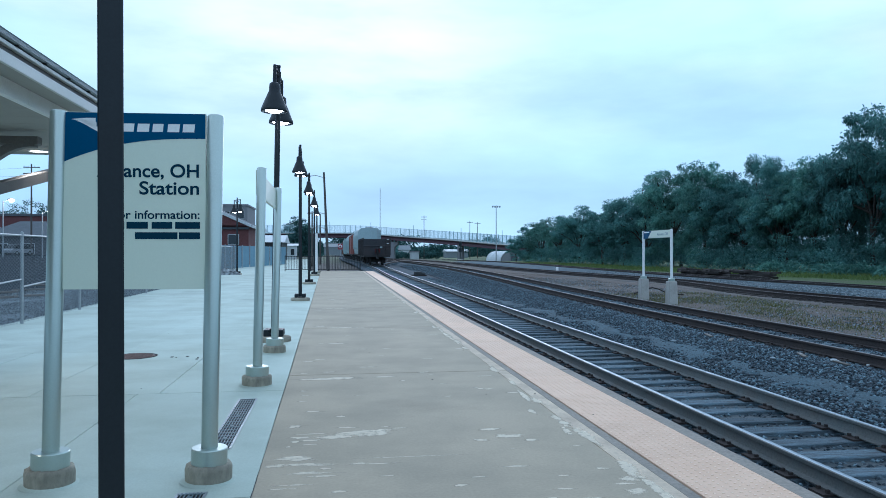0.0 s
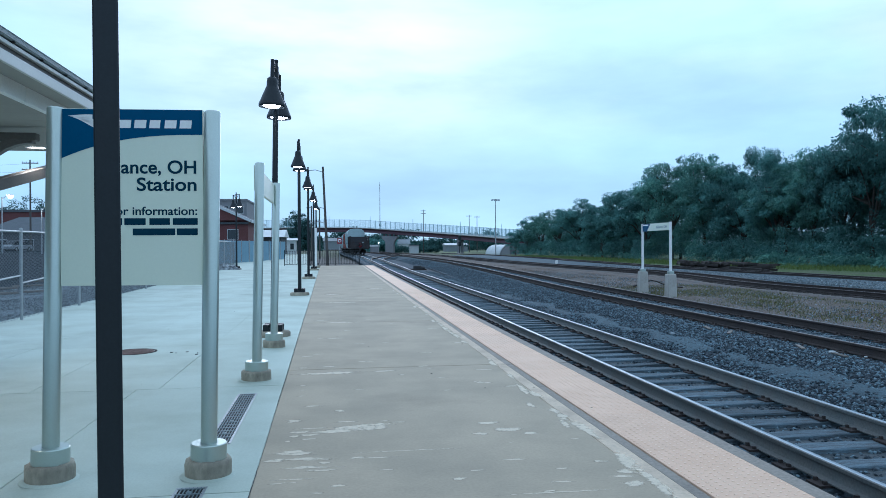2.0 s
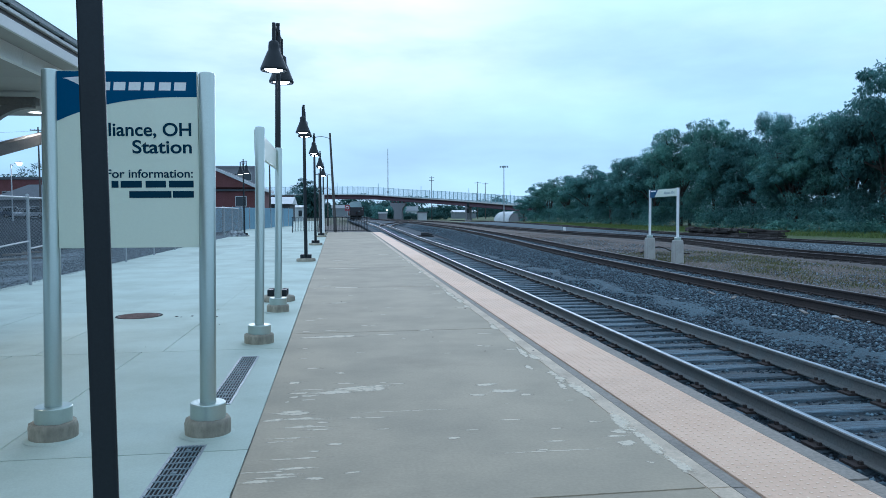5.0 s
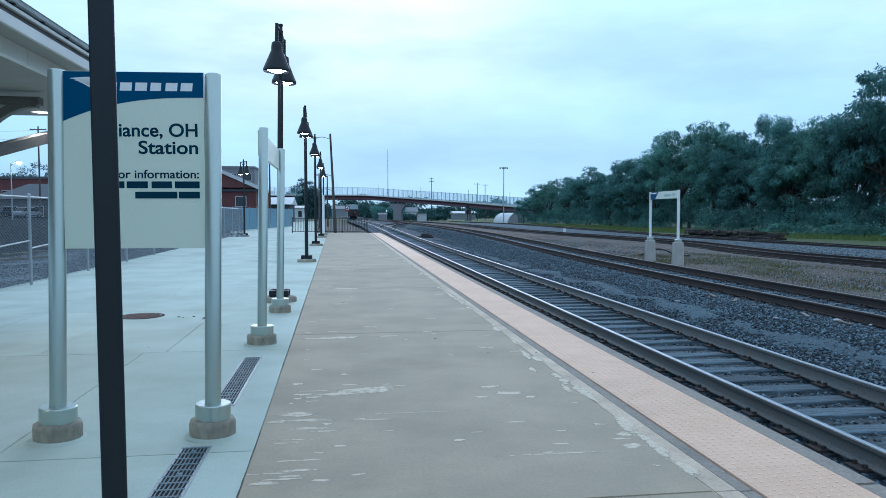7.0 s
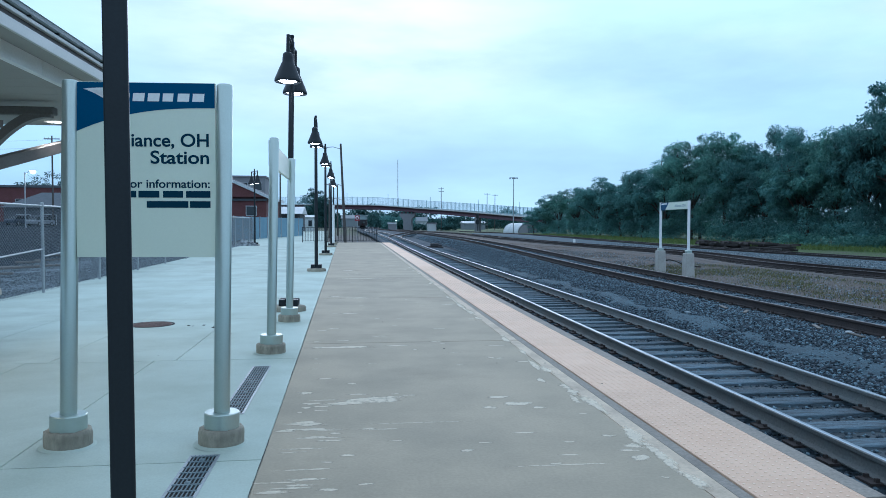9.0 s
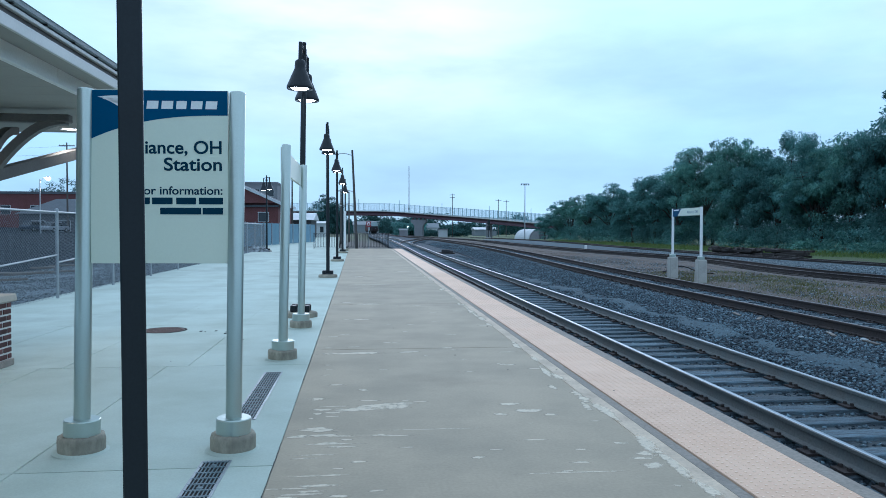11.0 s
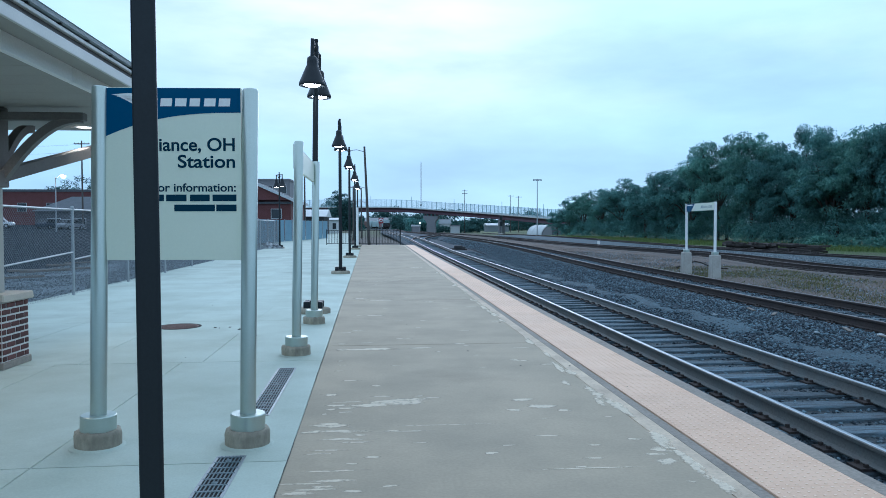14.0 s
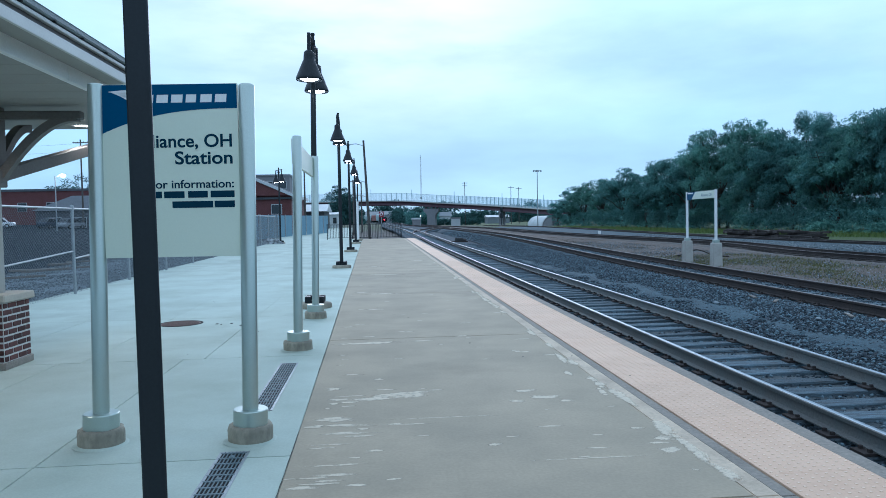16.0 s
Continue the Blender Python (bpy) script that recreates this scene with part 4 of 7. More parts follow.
# ---- platform lamps ----
def build_lamp(m, label, cross=0.0, group="platform lamps"):
    """Double bell-shaded lamp; its arms lie along local y."""
    lp = thing("street_lamp", label, "street lamp", group, m=m)
    bm = bmesh.new()
    lathe(bm, [(0.0, 0.1), (0.2, 0.1), (0.28, 0.09), (0.30, 0.07), (0.30, 0.0)], 24)
    part("footing", bm, M_FOOT, lp, "low round concrete footing")
    bm = bmesh.new()
    for sx in (-1, 1):
        for sy in (-1, 1):
            box(bm, sx * 0.115 - 0.055, sx * 0.115 + 0.055, sy * 0.115 - 0.055, sy * 0.115 + 0.055, 0.1, 0.215, 0.01)
    box(bm, -0.16, 0.16, -0.16, 0.16, 0.1, 0.14, 0.01)
    part("base_shoe", bm, M_BLACK, lp, "black anchor base")
    bm = bmesh.new()
    rod(bm, (0, 0, 0.1), (0, 0, 4.80), 0.058, 0.045, 14)
    rod(bm, (0, 0, 4.80), (0, 0, 4.9), 0.034, 0.03, 12)
    lathe(bm, [(0.0, 4.93), (0.035, 4.92), (0.04, 4.89), (0.03, 4.87)], 12)
    smooth(part("pole", bm, M_BLACK, lp, "black round pole"))
    for s in (-1, 1):
        bm = bmesh.new()
        pts = [Vector((0, s * 0.03, 4.725))]
        for k in range(7):
            q = math.pi * k / 6
            pts.append(Vector((0, s * (0.30 - 0.27 * math.cos(q) * 1.0), 4.705 + 0.07 * math.sin(q))))
        pts.append(Vector((0, s * 0.58, 4.525)))
        for a, b in zip(pts, pts[1:]):
            rod(bm, a, b, 0.02, 0.02, 8)
        rod(bm, (0, s * 0.04, 4.475), (0, s * 0.34, 4.725), 0.014, 0.014, 8)
        rod(bm, (0, s * 0.58, 4.785), (0, s * 0.58, 4.425), 0.03, 0.035, 10)
        smooth(part("arm", bm, M_BLACK, lp, "black bracket arm"))
        bm = bmesh.new()
        lathe(bm, [(0.0, 4.485), (0.05, 4.485), (0.085, 4.455), (0.092, 4.395), (0.095, 4.325), (0.115, 4.285), (0.16, 4.175), (0.205, 4.065), (0.222, 4.025), (0.225, 3.990), (0.215, 3.975), (0.205, 3.990), (0.19, 4.055), (0.1, 4.255), (0.0, 4.275)], 28, (0, s * 0.58, 0))
        sh = part("shade", bm, M_BLACK, lp, "black bell-shaped shade")
        smooth(sh, 50)
        bm = bmesh.new()
        lathe(bm, [(0.165, 4.045), (0.15, 3.995), (0.1, 3.970), (0.0, 3.960)], 20, (0, s * 0.58, 0))
        smooth(part("lens", bm, M_BULB, sh, "glowing white lens"))
    return lp


L1 = build_lamp(pose(-1.065, 13.1, 0.004, 0, 0.9, -1.5) @ Matrix.Scale(0.98, 4), "black double bell lamp lit on the platform")
L1_SIZE = 0.98
for x, y, k in ((-1.12, 23.8, 1.011), (-1.265, 35.7, 1.087), (-1.37, 48.0, 1.125), (-1.45, 57.5, 1.107)):
    copy_thing(L1, pose(x, y, 0.004) @ Matrix.Scale(k / L1_SIZE, 4))
copy_thing(L1, pose(-6.6, 51.0, 0.004, 0, 0, 26) @ Matrix.Scale(1.06 / L1_SIZE, 4))


def build_near_pole():
    po = thing("lamp_pole", "tall square black metal pole standing on the platform", "pole", m=pose(-0.888, 3.14, 0.004, 0, -0.22, 15))
    bm = bmesh.new()
    h = 0.0475
    box(bm, -h, h, -h, h, 0.0, 4.6, 0.006)
    part("pole", bm, M_BLACK, po)
    bm = bmesh.new()
    box(bm, -0.12, 0.12, -0.12, 0.12, 0.0, 0.02, 0.004)
    part("base_plate", bm, M_BLACK, po)


build_near_pole()

# ---- canopy, brick pier and fence ----
M_TRIM = mat("grey_cream_trim_paint", (0.57, 0.58, 0.55), 0.55, var=0.05, scale=2, fine=60, bump=0.04, stain=0.06, coords="World")
M_COLUMN = mat("taupe_column_paint", (0.37, 0.37, 0.335), 0.6, var=0.06, scale=2, fine=60, bump=0.04, stain=0.08, coords="World")
M_SOFFIT = mat("taupe_soffit_board", (0.32, 0.31, 0.285), 0.7, var=0.06, scale=1.5, fine=50, bump=0.05, coords="World")
M_TIMBER = mat("brown_painted_timber", (0.125, 0.115, 0.105), 0.6, var=0.15, scale=3, fine=40, bump=0.1, coords="World")
M_ROOF = mat("dark_metal_roof", (0.19, 0.23, 0.24), 0.5, 0.2, var=0.15, scale=3, fine=40, bump=0.05, coords="World")
M_BRICK = mat("red_brown_brick", (0.11, 0.042, 0.036), 0.85, var=0.3, scale=6, fine=60, bump=0.4, tint=(0.085, 0.034, 0.03), rand=0.45, dist=0.004)
M_MORTAR = mat("pale_mortar", (0.66, 0.63, 0.58), 0.95, var=0.12, scale=8, fine=70, bump=0.4, dist=0.004)
M_CAP = mat("limestone_cap", (0.46, 0.42, 0.35), 0.85, var=0.1, scale=4, fine=60, bump=0.15)
CAN_Y0, CAN_Y1, EAVE_END = -8.0, 9.7, 8.2


def build_canopy():
    cn = thing("station_canopy", "low station canopy with boarded soffit, gutter and downlights", "canopy")
    end = CAN_Y1 + 0.9
    bm = bmesh.new()
    box(bm, -9.0, -2.75, CAN_Y0, end, 2.876, 2.936)
    part("soffit", bm, M_SOFFIT, cn, "taupe boarded soffit")
    bm = bmesh.new()
    box(bm, -8.9, -2.76, 0, 0.4145, 2.864, 2.8758, 0.001)
    board = mesh_of("soffit_board", bm, M_SOFFIT)
    for i in range(44):
        part("soffit_board", board, None, cn, m=pose(0, CAN_Y0 + 0.02 + i * 0.42, 0))
    for a, b in ((CAN_Y0, -3.0), (-2.994, 2.0), (2.006, 6.98), (6.992, end)):
        bm = bmesh.new()
        box(bm, -2.752, -2.70, a, b, 2.860, 3.012, 0.004)
        part("edge_beam", bm, M_WHITE, cn, "painted edge beam with butt joints")
    bm = bmesh.new()
    prism(bm, [(-2.7, 3.002), (-2.442, 2.966), (-2.442, 2.98), (-2.7, 3.016)], CAN_Y0, EAVE_END)
    part("eave_soffit", bm, M_SOFFIT, cn)
    bm = bmesh.new()
    box(bm, -2.442, -2.415, CAN_Y0, EAVE_END, 2.958, 3.05, 0.004)
    part("fascia", bm, M_TRIM, cn, "pale fascia board")
    # recessed board; its dark colour paints the groove's shade
    bm = bmesh.new()
    box(bm, -2.50, -2.462, CAN_Y0, EAVE_END, 2.99, 3.2)
    part("backing_board", bm, M_TIMBER, cn, "recessed board, dark tone standing in for the groove shade")
    bm = bmesh.new()
    box(bm, -2.461, -2.425, CAN_Y0, EAVE_END, 3.108, 3.14, 0.004)
    part("frieze_board", bm, M_TRIM, cn, "narrow pale frieze board")
    bm = bmesh.new()
    for k in range(32):
        y = CAN_Y0 + 0.3 + k * 0.55
        box(bm, -2.45, -2.405, y - 0.012, y + 0.012, 3.141, 3.152, 0.002)
    tagged(part("gutter_straps", bm, M_DARK, cn, "small dark gutter straps"), kind="stuff")
    bm = bmesh.new()
    prism(bm, [(-2.46, 3.156), (-2.42, 3.152), (-2.405, 3.162), (-2.402, 3.194), (-2.395, 3.2), (-2.41, 3.204), (-2.46, 3.2)], CAN_Y0, EAVE_END)
    part("gutter", bm, M_ROOF, cn, "dark grey metal gutter")
    bm = bmesh.new()
    prism(bm, [(-2.47, 3.17), (-6.0, 4.47), (-9.6, 3.12), (-9.6, 3.19), (-6.0, 4.54), (-2.47, 3.215)], CAN_Y0, EAVE_END - 0.02)
    part("roof", bm, M_ROOF, cn, "dark standing-seam roof")
    bm = bmesh.new()
    vv = [bm.verts.new(c) for c in ((-2.51, EAVE_END - 0.03, 3.02), (-9.0, EAVE_END - 0.03, 3.02), (-9.0, EAVE_END - 0.03, 3.27), (-6.0, EAVE_END - 0.03, 4.45), (-2.51, EAVE_END - 0.03, 3.19))]
    bm.faces.new(vv)
    r = bmesh.ops.extrude_face_region(bm, geom=list(bm.faces))
    for q in r["geom"]:
        if isinstance(q, bmesh.types.BMVert):
            q.co.y -= 0.06
    part("gable", bm, M_TRIM, cn, "painted gable end")
    for y in (-2.5, 0.02, 2.54, 5.06, 7.58, 10.1):
        bm = bmesh.new()
        lathe(bm, [(0.135, 2.862), (0.13, 2.852), (0.108, 2.852), (0.106, 2.86)], 20, (-3.78, y, 0))
        dl = part("downlight", bm, M_WHITE, cn, "round recessed downlight")
        bm = bmesh.new()
        lathe(bm, [(0.106, 2.8605), (0.065, 2.851), (0.0, 2.849)], 20, (-3.78, y, 0))
        part("lens", bm, M_DOWN, dl, "glowing warm lens")
        sp = new("downlight_lamp", bpy.data.lights.new("downlight_lamp", "SPOT"))
        sp.data.energy, sp.data.color, sp.data.spot_size, sp.data.spot_blend, sp.data.shadow_soft_size = 36, (1.0, 0.86, 0.66), radians(125), 0.6, 0.08
        sp.location = (-3.78, y, 2.83)
    # column and brackets on the pier
    cx, cy = -4.17, 8.45
    bm = bmesh.new()
    box(bm, cx - 0.09, cx + 0.09, cy - 0.09, cy + 0.09, 0.78, 2.05, 0.01)
    part("column", bm, M_COLUMN, cn, "pale square canopy column")
    bm = bmesh.new()
    box(bm, cx - 0.14, cx + 0.14, cy - 0.14, cy + 0.14, 1.98, 2.863, 0.012)
    part("column_head", bm, M_TIMBER, cn, "brown timber column head")
    bm = bmesh.new()
    box(bm, cx + 0.141, cx + 1.02, cy - 0.06, cy + 0.06, 2.715, 2.80, 0.008)
    box(bm, cx - 0.9, cx - 0.141, cy - 0.06, cy + 0.06, 2.715, 2.80, 0.008)
    part("bracket_beam", bm, M_TIMBER, cn, "brown timber outrigger")
    # curved braces: two under the outrigger, one along the canopy
    for dx, dy in ((1, 0), (-1, 0), (0, 1)):
        bm = bmesh.new()
        p0, p1, p2 = (0.15, 2.10), (0.60, 2.76), (0.98, 2.735)
        pts = []
        for k in range(15):
            u = k / 14
            pts.append(tuple((1 - u) ** 2 * a + 2 * u * (1 - u) * b + u * u * c for a, b, c in zip(p0, p1, p2)))
        rings = []
        for k, (ra, za) in enumerate(pts):
            q0, q1 = pts[max(k - 1, 0)], pts[min(k + 1, 14)]
            d = Vector((q1[0] - q0[0], q1[1] - q0[1])).normalized() * 0.045
            ring = []
            for i, j in ((-1, -0.05), (1, -0.05), (1, 0.05), (-1, 0.05)):
                rr, zz = ra - i * d.y, za + i * d.x
                ring.append(bm.verts.new((cx + dx * rr + dy * j, cy + dy * rr + dx * j, zz)))
            rings.append(ring)
        for q, p in zip(rings, rings[1:]):
            for i in range(4):
                bm.faces.new((q[i], q[(i + 1) % 4], p[(i + 1) % 4], p[i]))
        bm.faces.new(rings[0])
        bm.faces.new(rings[-1])
        bmesh.ops.recalc_face_normals(bm, faces=list(bm.faces))
        part("curved_brace", bm, M_TIMBER, cn, "curved brown timber brace")
    # long raking braces along the canopy line
    for ya, yb in ((cy, cy + 4.2),):
        bm = bmesh.new()
        a, b = Vector((cx + 0.06, ya - 0.6, 1.97)), Vector((cx + 0.30, 10.12, 2.5))
        b += (b - a).normalized() * 0.8
        d = b - a
        m = Matrix.Translation((a + b) / 2) @ d.to_track_quat("Y", "Z").to_matrix().to_4x4()
        box(bm, -0.06, 0.06, -d.length / 2, d.length / 2, -0.07, 0.07, 0.008, m)
        part("raking_brace", bm, M_TIMBER, cn, "long raking timber brace")
    bm = bmesh.new()
    rod(bm, (cx - 0.2, cy - 0.12, 2.86), (cx - 0.2, cy - 0.12, 1.25), 0.04, 0.04, 12)
    rod(bm, (cx - 0.2, cy - 0.12, 1.25), (cx - 0.12, cy - 0.34, 0.95), 0.04, 0.04, 12)
    smooth(part("downspout", bm, M_TRIM, cn, "pale round downspout"))


build_canopy()


def build_pier():
    cx, cy, h, half = -4.215, 8.47, 0.725, 0.30
    pr = thing("brick_pier", "red brick pier with limestone cap under the canopy column", "pier", m=pose(cx, cy, 0.004, 0, 0, -2) @ Matrix.Diagonal((0.93, 0.93, 1, 1)))
    bm = bmesh.new()
    box(bm, -half + 0.006, half - 0.006, -half + 0.006, half - 0.006, 0.0, h)
    part("mortar_core", bm, M_MORTAR, pr, "pale mortar joints")
    bm = bmesh.new()
    box(bm, -half - 0.02, half + 0.02, -half - 0.02, half + 0.02, 0.0, 0.075, 0.006)
    part("plinth", bm, M_CURB, pr, "concrete plinth")
    bm = bmesh.new()
    box(bm, -half - 0.05, half + 0.05, -half - 0.05, half + 0.05, h, h + 0.085, 0.012)
    for v in bm.verts:
        if v.co.z > h + 0.05:
            v.co.x *= 0.985
            v.co.y *= 0.985
    part("cap", bm, M_CAP, pr, "limestone cap")

    def brick_mesh(length):
        b = bmesh.new()
        box(b, -length / 2, length / 2, -0.012, 0.012, -0.0255, 0.0255, 0.003)
        return mesh_of("brick", b, M_BRICK)

    full, halfb = brick_mesh(0.174), brick_mesh(0.076)
    for side in range(4):
        rot = Matrix.Rotation(math.pi / 2 * side, 4, "Z")
        for c in range(9):
            z = 0.075 + 0.036 + c * 0.072
            if z > h - 0.02:
                break
            if (c + side) % 2 == 0:
                row = [(-0.2, full), (0.0, full), (0.2, full)]
            else:
                row = [(-0.25, halfb), (-0.1, full), (0.1, full), (0.25, halfb)]
            for x, me in row:
                part("brick", me, None, pr, m=rot @ Matrix.Translation((x, -half + 0.008, z)))


build_pier()


def fence_x(y):
    return -6.66 - 0.024 * (y - 14)


M_WIRE = mat("dull_galvanised_wire", (0.2, 0.22, 0.23), 0.6, 0.5, var=0.2)


def build_fence():
    fc = thing("chain_link_fence", "galvanised chain-link fence along the platform edge", "fence")
    y0, y1, top = 5.0, 58.0, 1.92
    n = 0
    y = 17.05 - 3.9 * 3
    while y < y1:
        bm = bmesh.new()
        rod(bm, (fence_x(y), y, -0.1), (fence_x(y), y, top + 0.04), 0.034, 0.034, 10)
        lathe(bm, [(0.04, top + 0.03), (0.036, top + 0.07), (0.0, top + 0.085)], 10, (fence_x(y), y, 0))
        smooth(part("post", bm, M_ALU, fc))
        if y + 3.9 < y1:
            bm = bmesh.new()
            rod(bm, (fence_x(y), y, top), (fence_x(y + 3.9), y + 3.9, top), 0.022, 0.022, 8)
            part("top_rail", bm, M_ALU, fc)
            if n in (2, 3):
                bm = bmesh.new()
                rod(bm, (fence_x(y), y, 0.80), (fence_x(y + 3.9), y + 3.9, 0.97), 0.02, 0.02, 8)
                part("mid_rail", bm, M_ALU, fc)
        y += 3.9
        n += 1
    # woven wire as crossing thin strands
    s = 0.075
    starts = np.arange(y0 - top, y1, s)
    verts, faces = [], []
    w = 0.0022
    for sgn in (1, -1):
        a0 = starts if sgn > 0 else starts + top
        a1 = a0 + sgn * (top - 0.03)
        for za, zb, ya, yb in ((0.03, top, a0, a1),):
            xa, xb = fence_x(ya) + sgn * 0.002, fence_x(yb) + sgn * 0.002
            A, B = np.stack([xa, ya, np.full_like(ya, za)], 1), np.stack([xb, yb, np.full_like(yb, zb)], 1)
            off = [np.array((w, 0, 0)), np.array((0, w, 0)), np.array((-w, 0, 0)), np.array((0, -w, 0))]
            q = np.stack([A + o for o in off] + [B + o for o in off], 1)
            base = sum(len(v) for v in verts)
            verts.append(q.reshape(-1, 3))
            k = np.arange(len(A))[:, None, None] * 8 + base
            f = np.array([(0, 1, 5, 4), (1, 2, 6, 5), (2, 3, 7, 6), (3, 0, 4, 7)])[None] + k
            faces.append(f.reshape(-1, 4))
    tagged(part("wire_mesh", arrays("wire_mesh", np.concatenate(verts), np.concatenate(faces), M_WIRE), None, fc, "woven diamond wire"), kind="stuff")


build_fence()


# ---- car park side ----
M_LOT = mat("car_park_asphalt", (0.011, 0.019, 0.026), 0.95, var=0.2, scale=0.4, fine=14, bump=0.3, tint=(0.017, 0.027, 0.035), coords="World", spec=0.05)
M_BOARD = mat("weathered_timber", (0.16, 0.14, 0.12), 0.9, var=0.3, scale=3, fine=30, bump=0.4, rand=0.3, stretch=(1, 8, 8))
M_BLUEFENCE = mat("blue_grey_privacy_slats", (0.17, 0.30, 0.385), 0.6, var=0.1, scale=2, fine=30, bump=0.05, rand=0.06, coords="World")
M_FARBRICK = mat("distant_red_brick", (0.135, 0.05, 0.05), 0.9, var=0.18, scale=0.8, fine=6, bump=0.0, tint=(0.12, 0.045, 0.04), coords="World")
M_FARROOF = mat("slate_grey_shingle", (0.10, 0.11, 0.12), 0.9, var=0.2, scale=0.8, fine=6, bump=0.0, coords="World")
M_FARGREY = mat("grey_render", (0.22, 0.22, 0.23), 0.9, var=0.12, scale=0.5, fine=5, bump=0.0, coords="World")
M_FARWHITE = mat("white_metal_siding", (0.55, 0.57, 0.57), 0.6, var=0.08, scale=0.5, fine=4, bump=0.0, coords="World")
M_GLASS = mat("dark_window_glass", (0.03, 0.035, 0.04), 0.12, var=0.1, bump=0.0)
M_TARP = mat("crumpled_grey_tarp", (0.34, 0.37, 0.38), 0.7, var=0.5, scale=4, fine=16, bump=0.3, tint=(0.02, 0.025, 0.03))
M_TYRE = mat("black_rubber", (0.02, 0.02, 0.02), 0.85, var=0.2)


def place_verge(g, n):
    y = 7 + 40 * g.uniform(0, 1, n) ** 1.3
    x = fence_x(y) - 0.15 - g.uniform(0, 1, n) * (5.2 + 0.02 * y)
    return x, y, ground_z(x, y) + 0.015


stones("verge_stones", 30000, place_verge, 0.026, M_STONEB, 21, "rough stones and rubble on the verge behind the fence")


def build_lot():
    bm = bmesh.new()
    slab(bm, -140, -12.2, -140, -13.5, -30, 175, -0.4, -0.045, 0.02)
    for v in bm.verts:
        v.co.z += 0.03 * max(-13.0 - v.co.x, 0)
    tagged(new("car_park", mesh_of("car_park", bm, M_LOT)), "dark asphalt car park behind the fence", "car park", kind="structure")
    g = random.Random(5)
    for k in range(15):
        y = g.uniform(16, 34)
        x = fence_x(y) - g.uniform(3.0, 5.6)
        bm = bmesh.new()
        ln = g.uniform(0.8, 2.6)
        box(bm, -ln / 2, ln / 2, -0.09, 0.09, 0, 0.07, 0.008)
        tagged(part("timber_plank", bm, M_BOARD, None, "", pose(x, y, -0.05 + 0.07 * (k % 3), g.uniform(-3, 3), g.uniform(-4, 4), g.uniform(-40, 60))), "weathered loose timber plank lying on rubble", "plank", "loose timber planks")
    bm = bmesh.new()
    slab(bm, -9.2, -2.0, -12.0, -5.0, 59.25, 150, -0.5, 0.0, 0.02)
    tagged(new("pavement", mesh_of("pavement", bm, M_GREY)), "light concrete walk beyond the platform", "pavement", kind="structure")


build_lot()


def build_privacy_fence():
    fc = thing("privacy_fence", "blue-grey slatted privacy fence beyond the platform", "fence")
    a, b = Vector((-11.0, 59.3, 0)), Vector((-6.0, 91.2, 0))
    d = b - a
    bm = bmesh.new()
    wave = [(0.006 if (i // 2) % 2 else -0.006, 0.02 + i * 0.121) for i in range(21)]
    face = [[bm.verts.new((x + o, y, z)) for x, y in wave] for o, z in ((0.012, 0.03), (0.012, 2.12), (-0.012, 2.12), (-0.012, 0.03))]
    for p, q in zip(face, face[1:] + face[:1]):
        for i in range(20):
            bm.faces.new((p[i], p[i + 1], q[i + 1], q[i]))
    bmesh.ops.recalc_face_normals(bm, faces=list(bm.faces))
    me = mesh_of("fence_panel", bm, M_BLUEFENCE)
    bm = bmesh.new()
    rod(bm, (0, 0, -0.6), (0, 0, 2.2), 0.04, 0.04, 8)
    po = mesh_of("post", bm, M_ALU)
    n = int(d.length / 2.5)
    rz = math.degrees(math.atan2(-d.x, d.y))
    for k in range(n):
        p = a + d * (k / n)
        part("fence_panel", me, None, fc, m=pose(p.x, p.y, 0, 0, 0, rz))
        part("post", po, None, fc, m=pose(p.x, p.y, 0, 0, 0, rz))


build_privacy_fence()


def build_tarp():
    bm = bmesh.new()
    bmesh.ops.create_grid(bm, x_segments=28, y_segments=16, size=1)
    for v in bm.verts:
        x, y = v.co.x, v.co.y
        e = max(0, 1 - (abs(x) ** 3)) * max(0, 1 - abs(y) ** 3)
        h = 1.25 * e * (0.6 + 0.7 * noise.noise(Vector((x * 2.2, y * 2.2, 1)))) + 0.12 * e * noise.noise(Vector((x * 7, y * 7, 4)))
        v.co = Vector((x * 0.78, y * 0.45, max(h, 0.0) * 0.42 + 0.01))
    tagged(smooth(part("tarpaulin_pile", bm, M_TARP, None, "", pose(-7.1, 50.9, 0.0, 0, 0, 6)), 60), "crumpled grey tarpaulin heap on the concrete", "tarpaulin")


build_tarp()


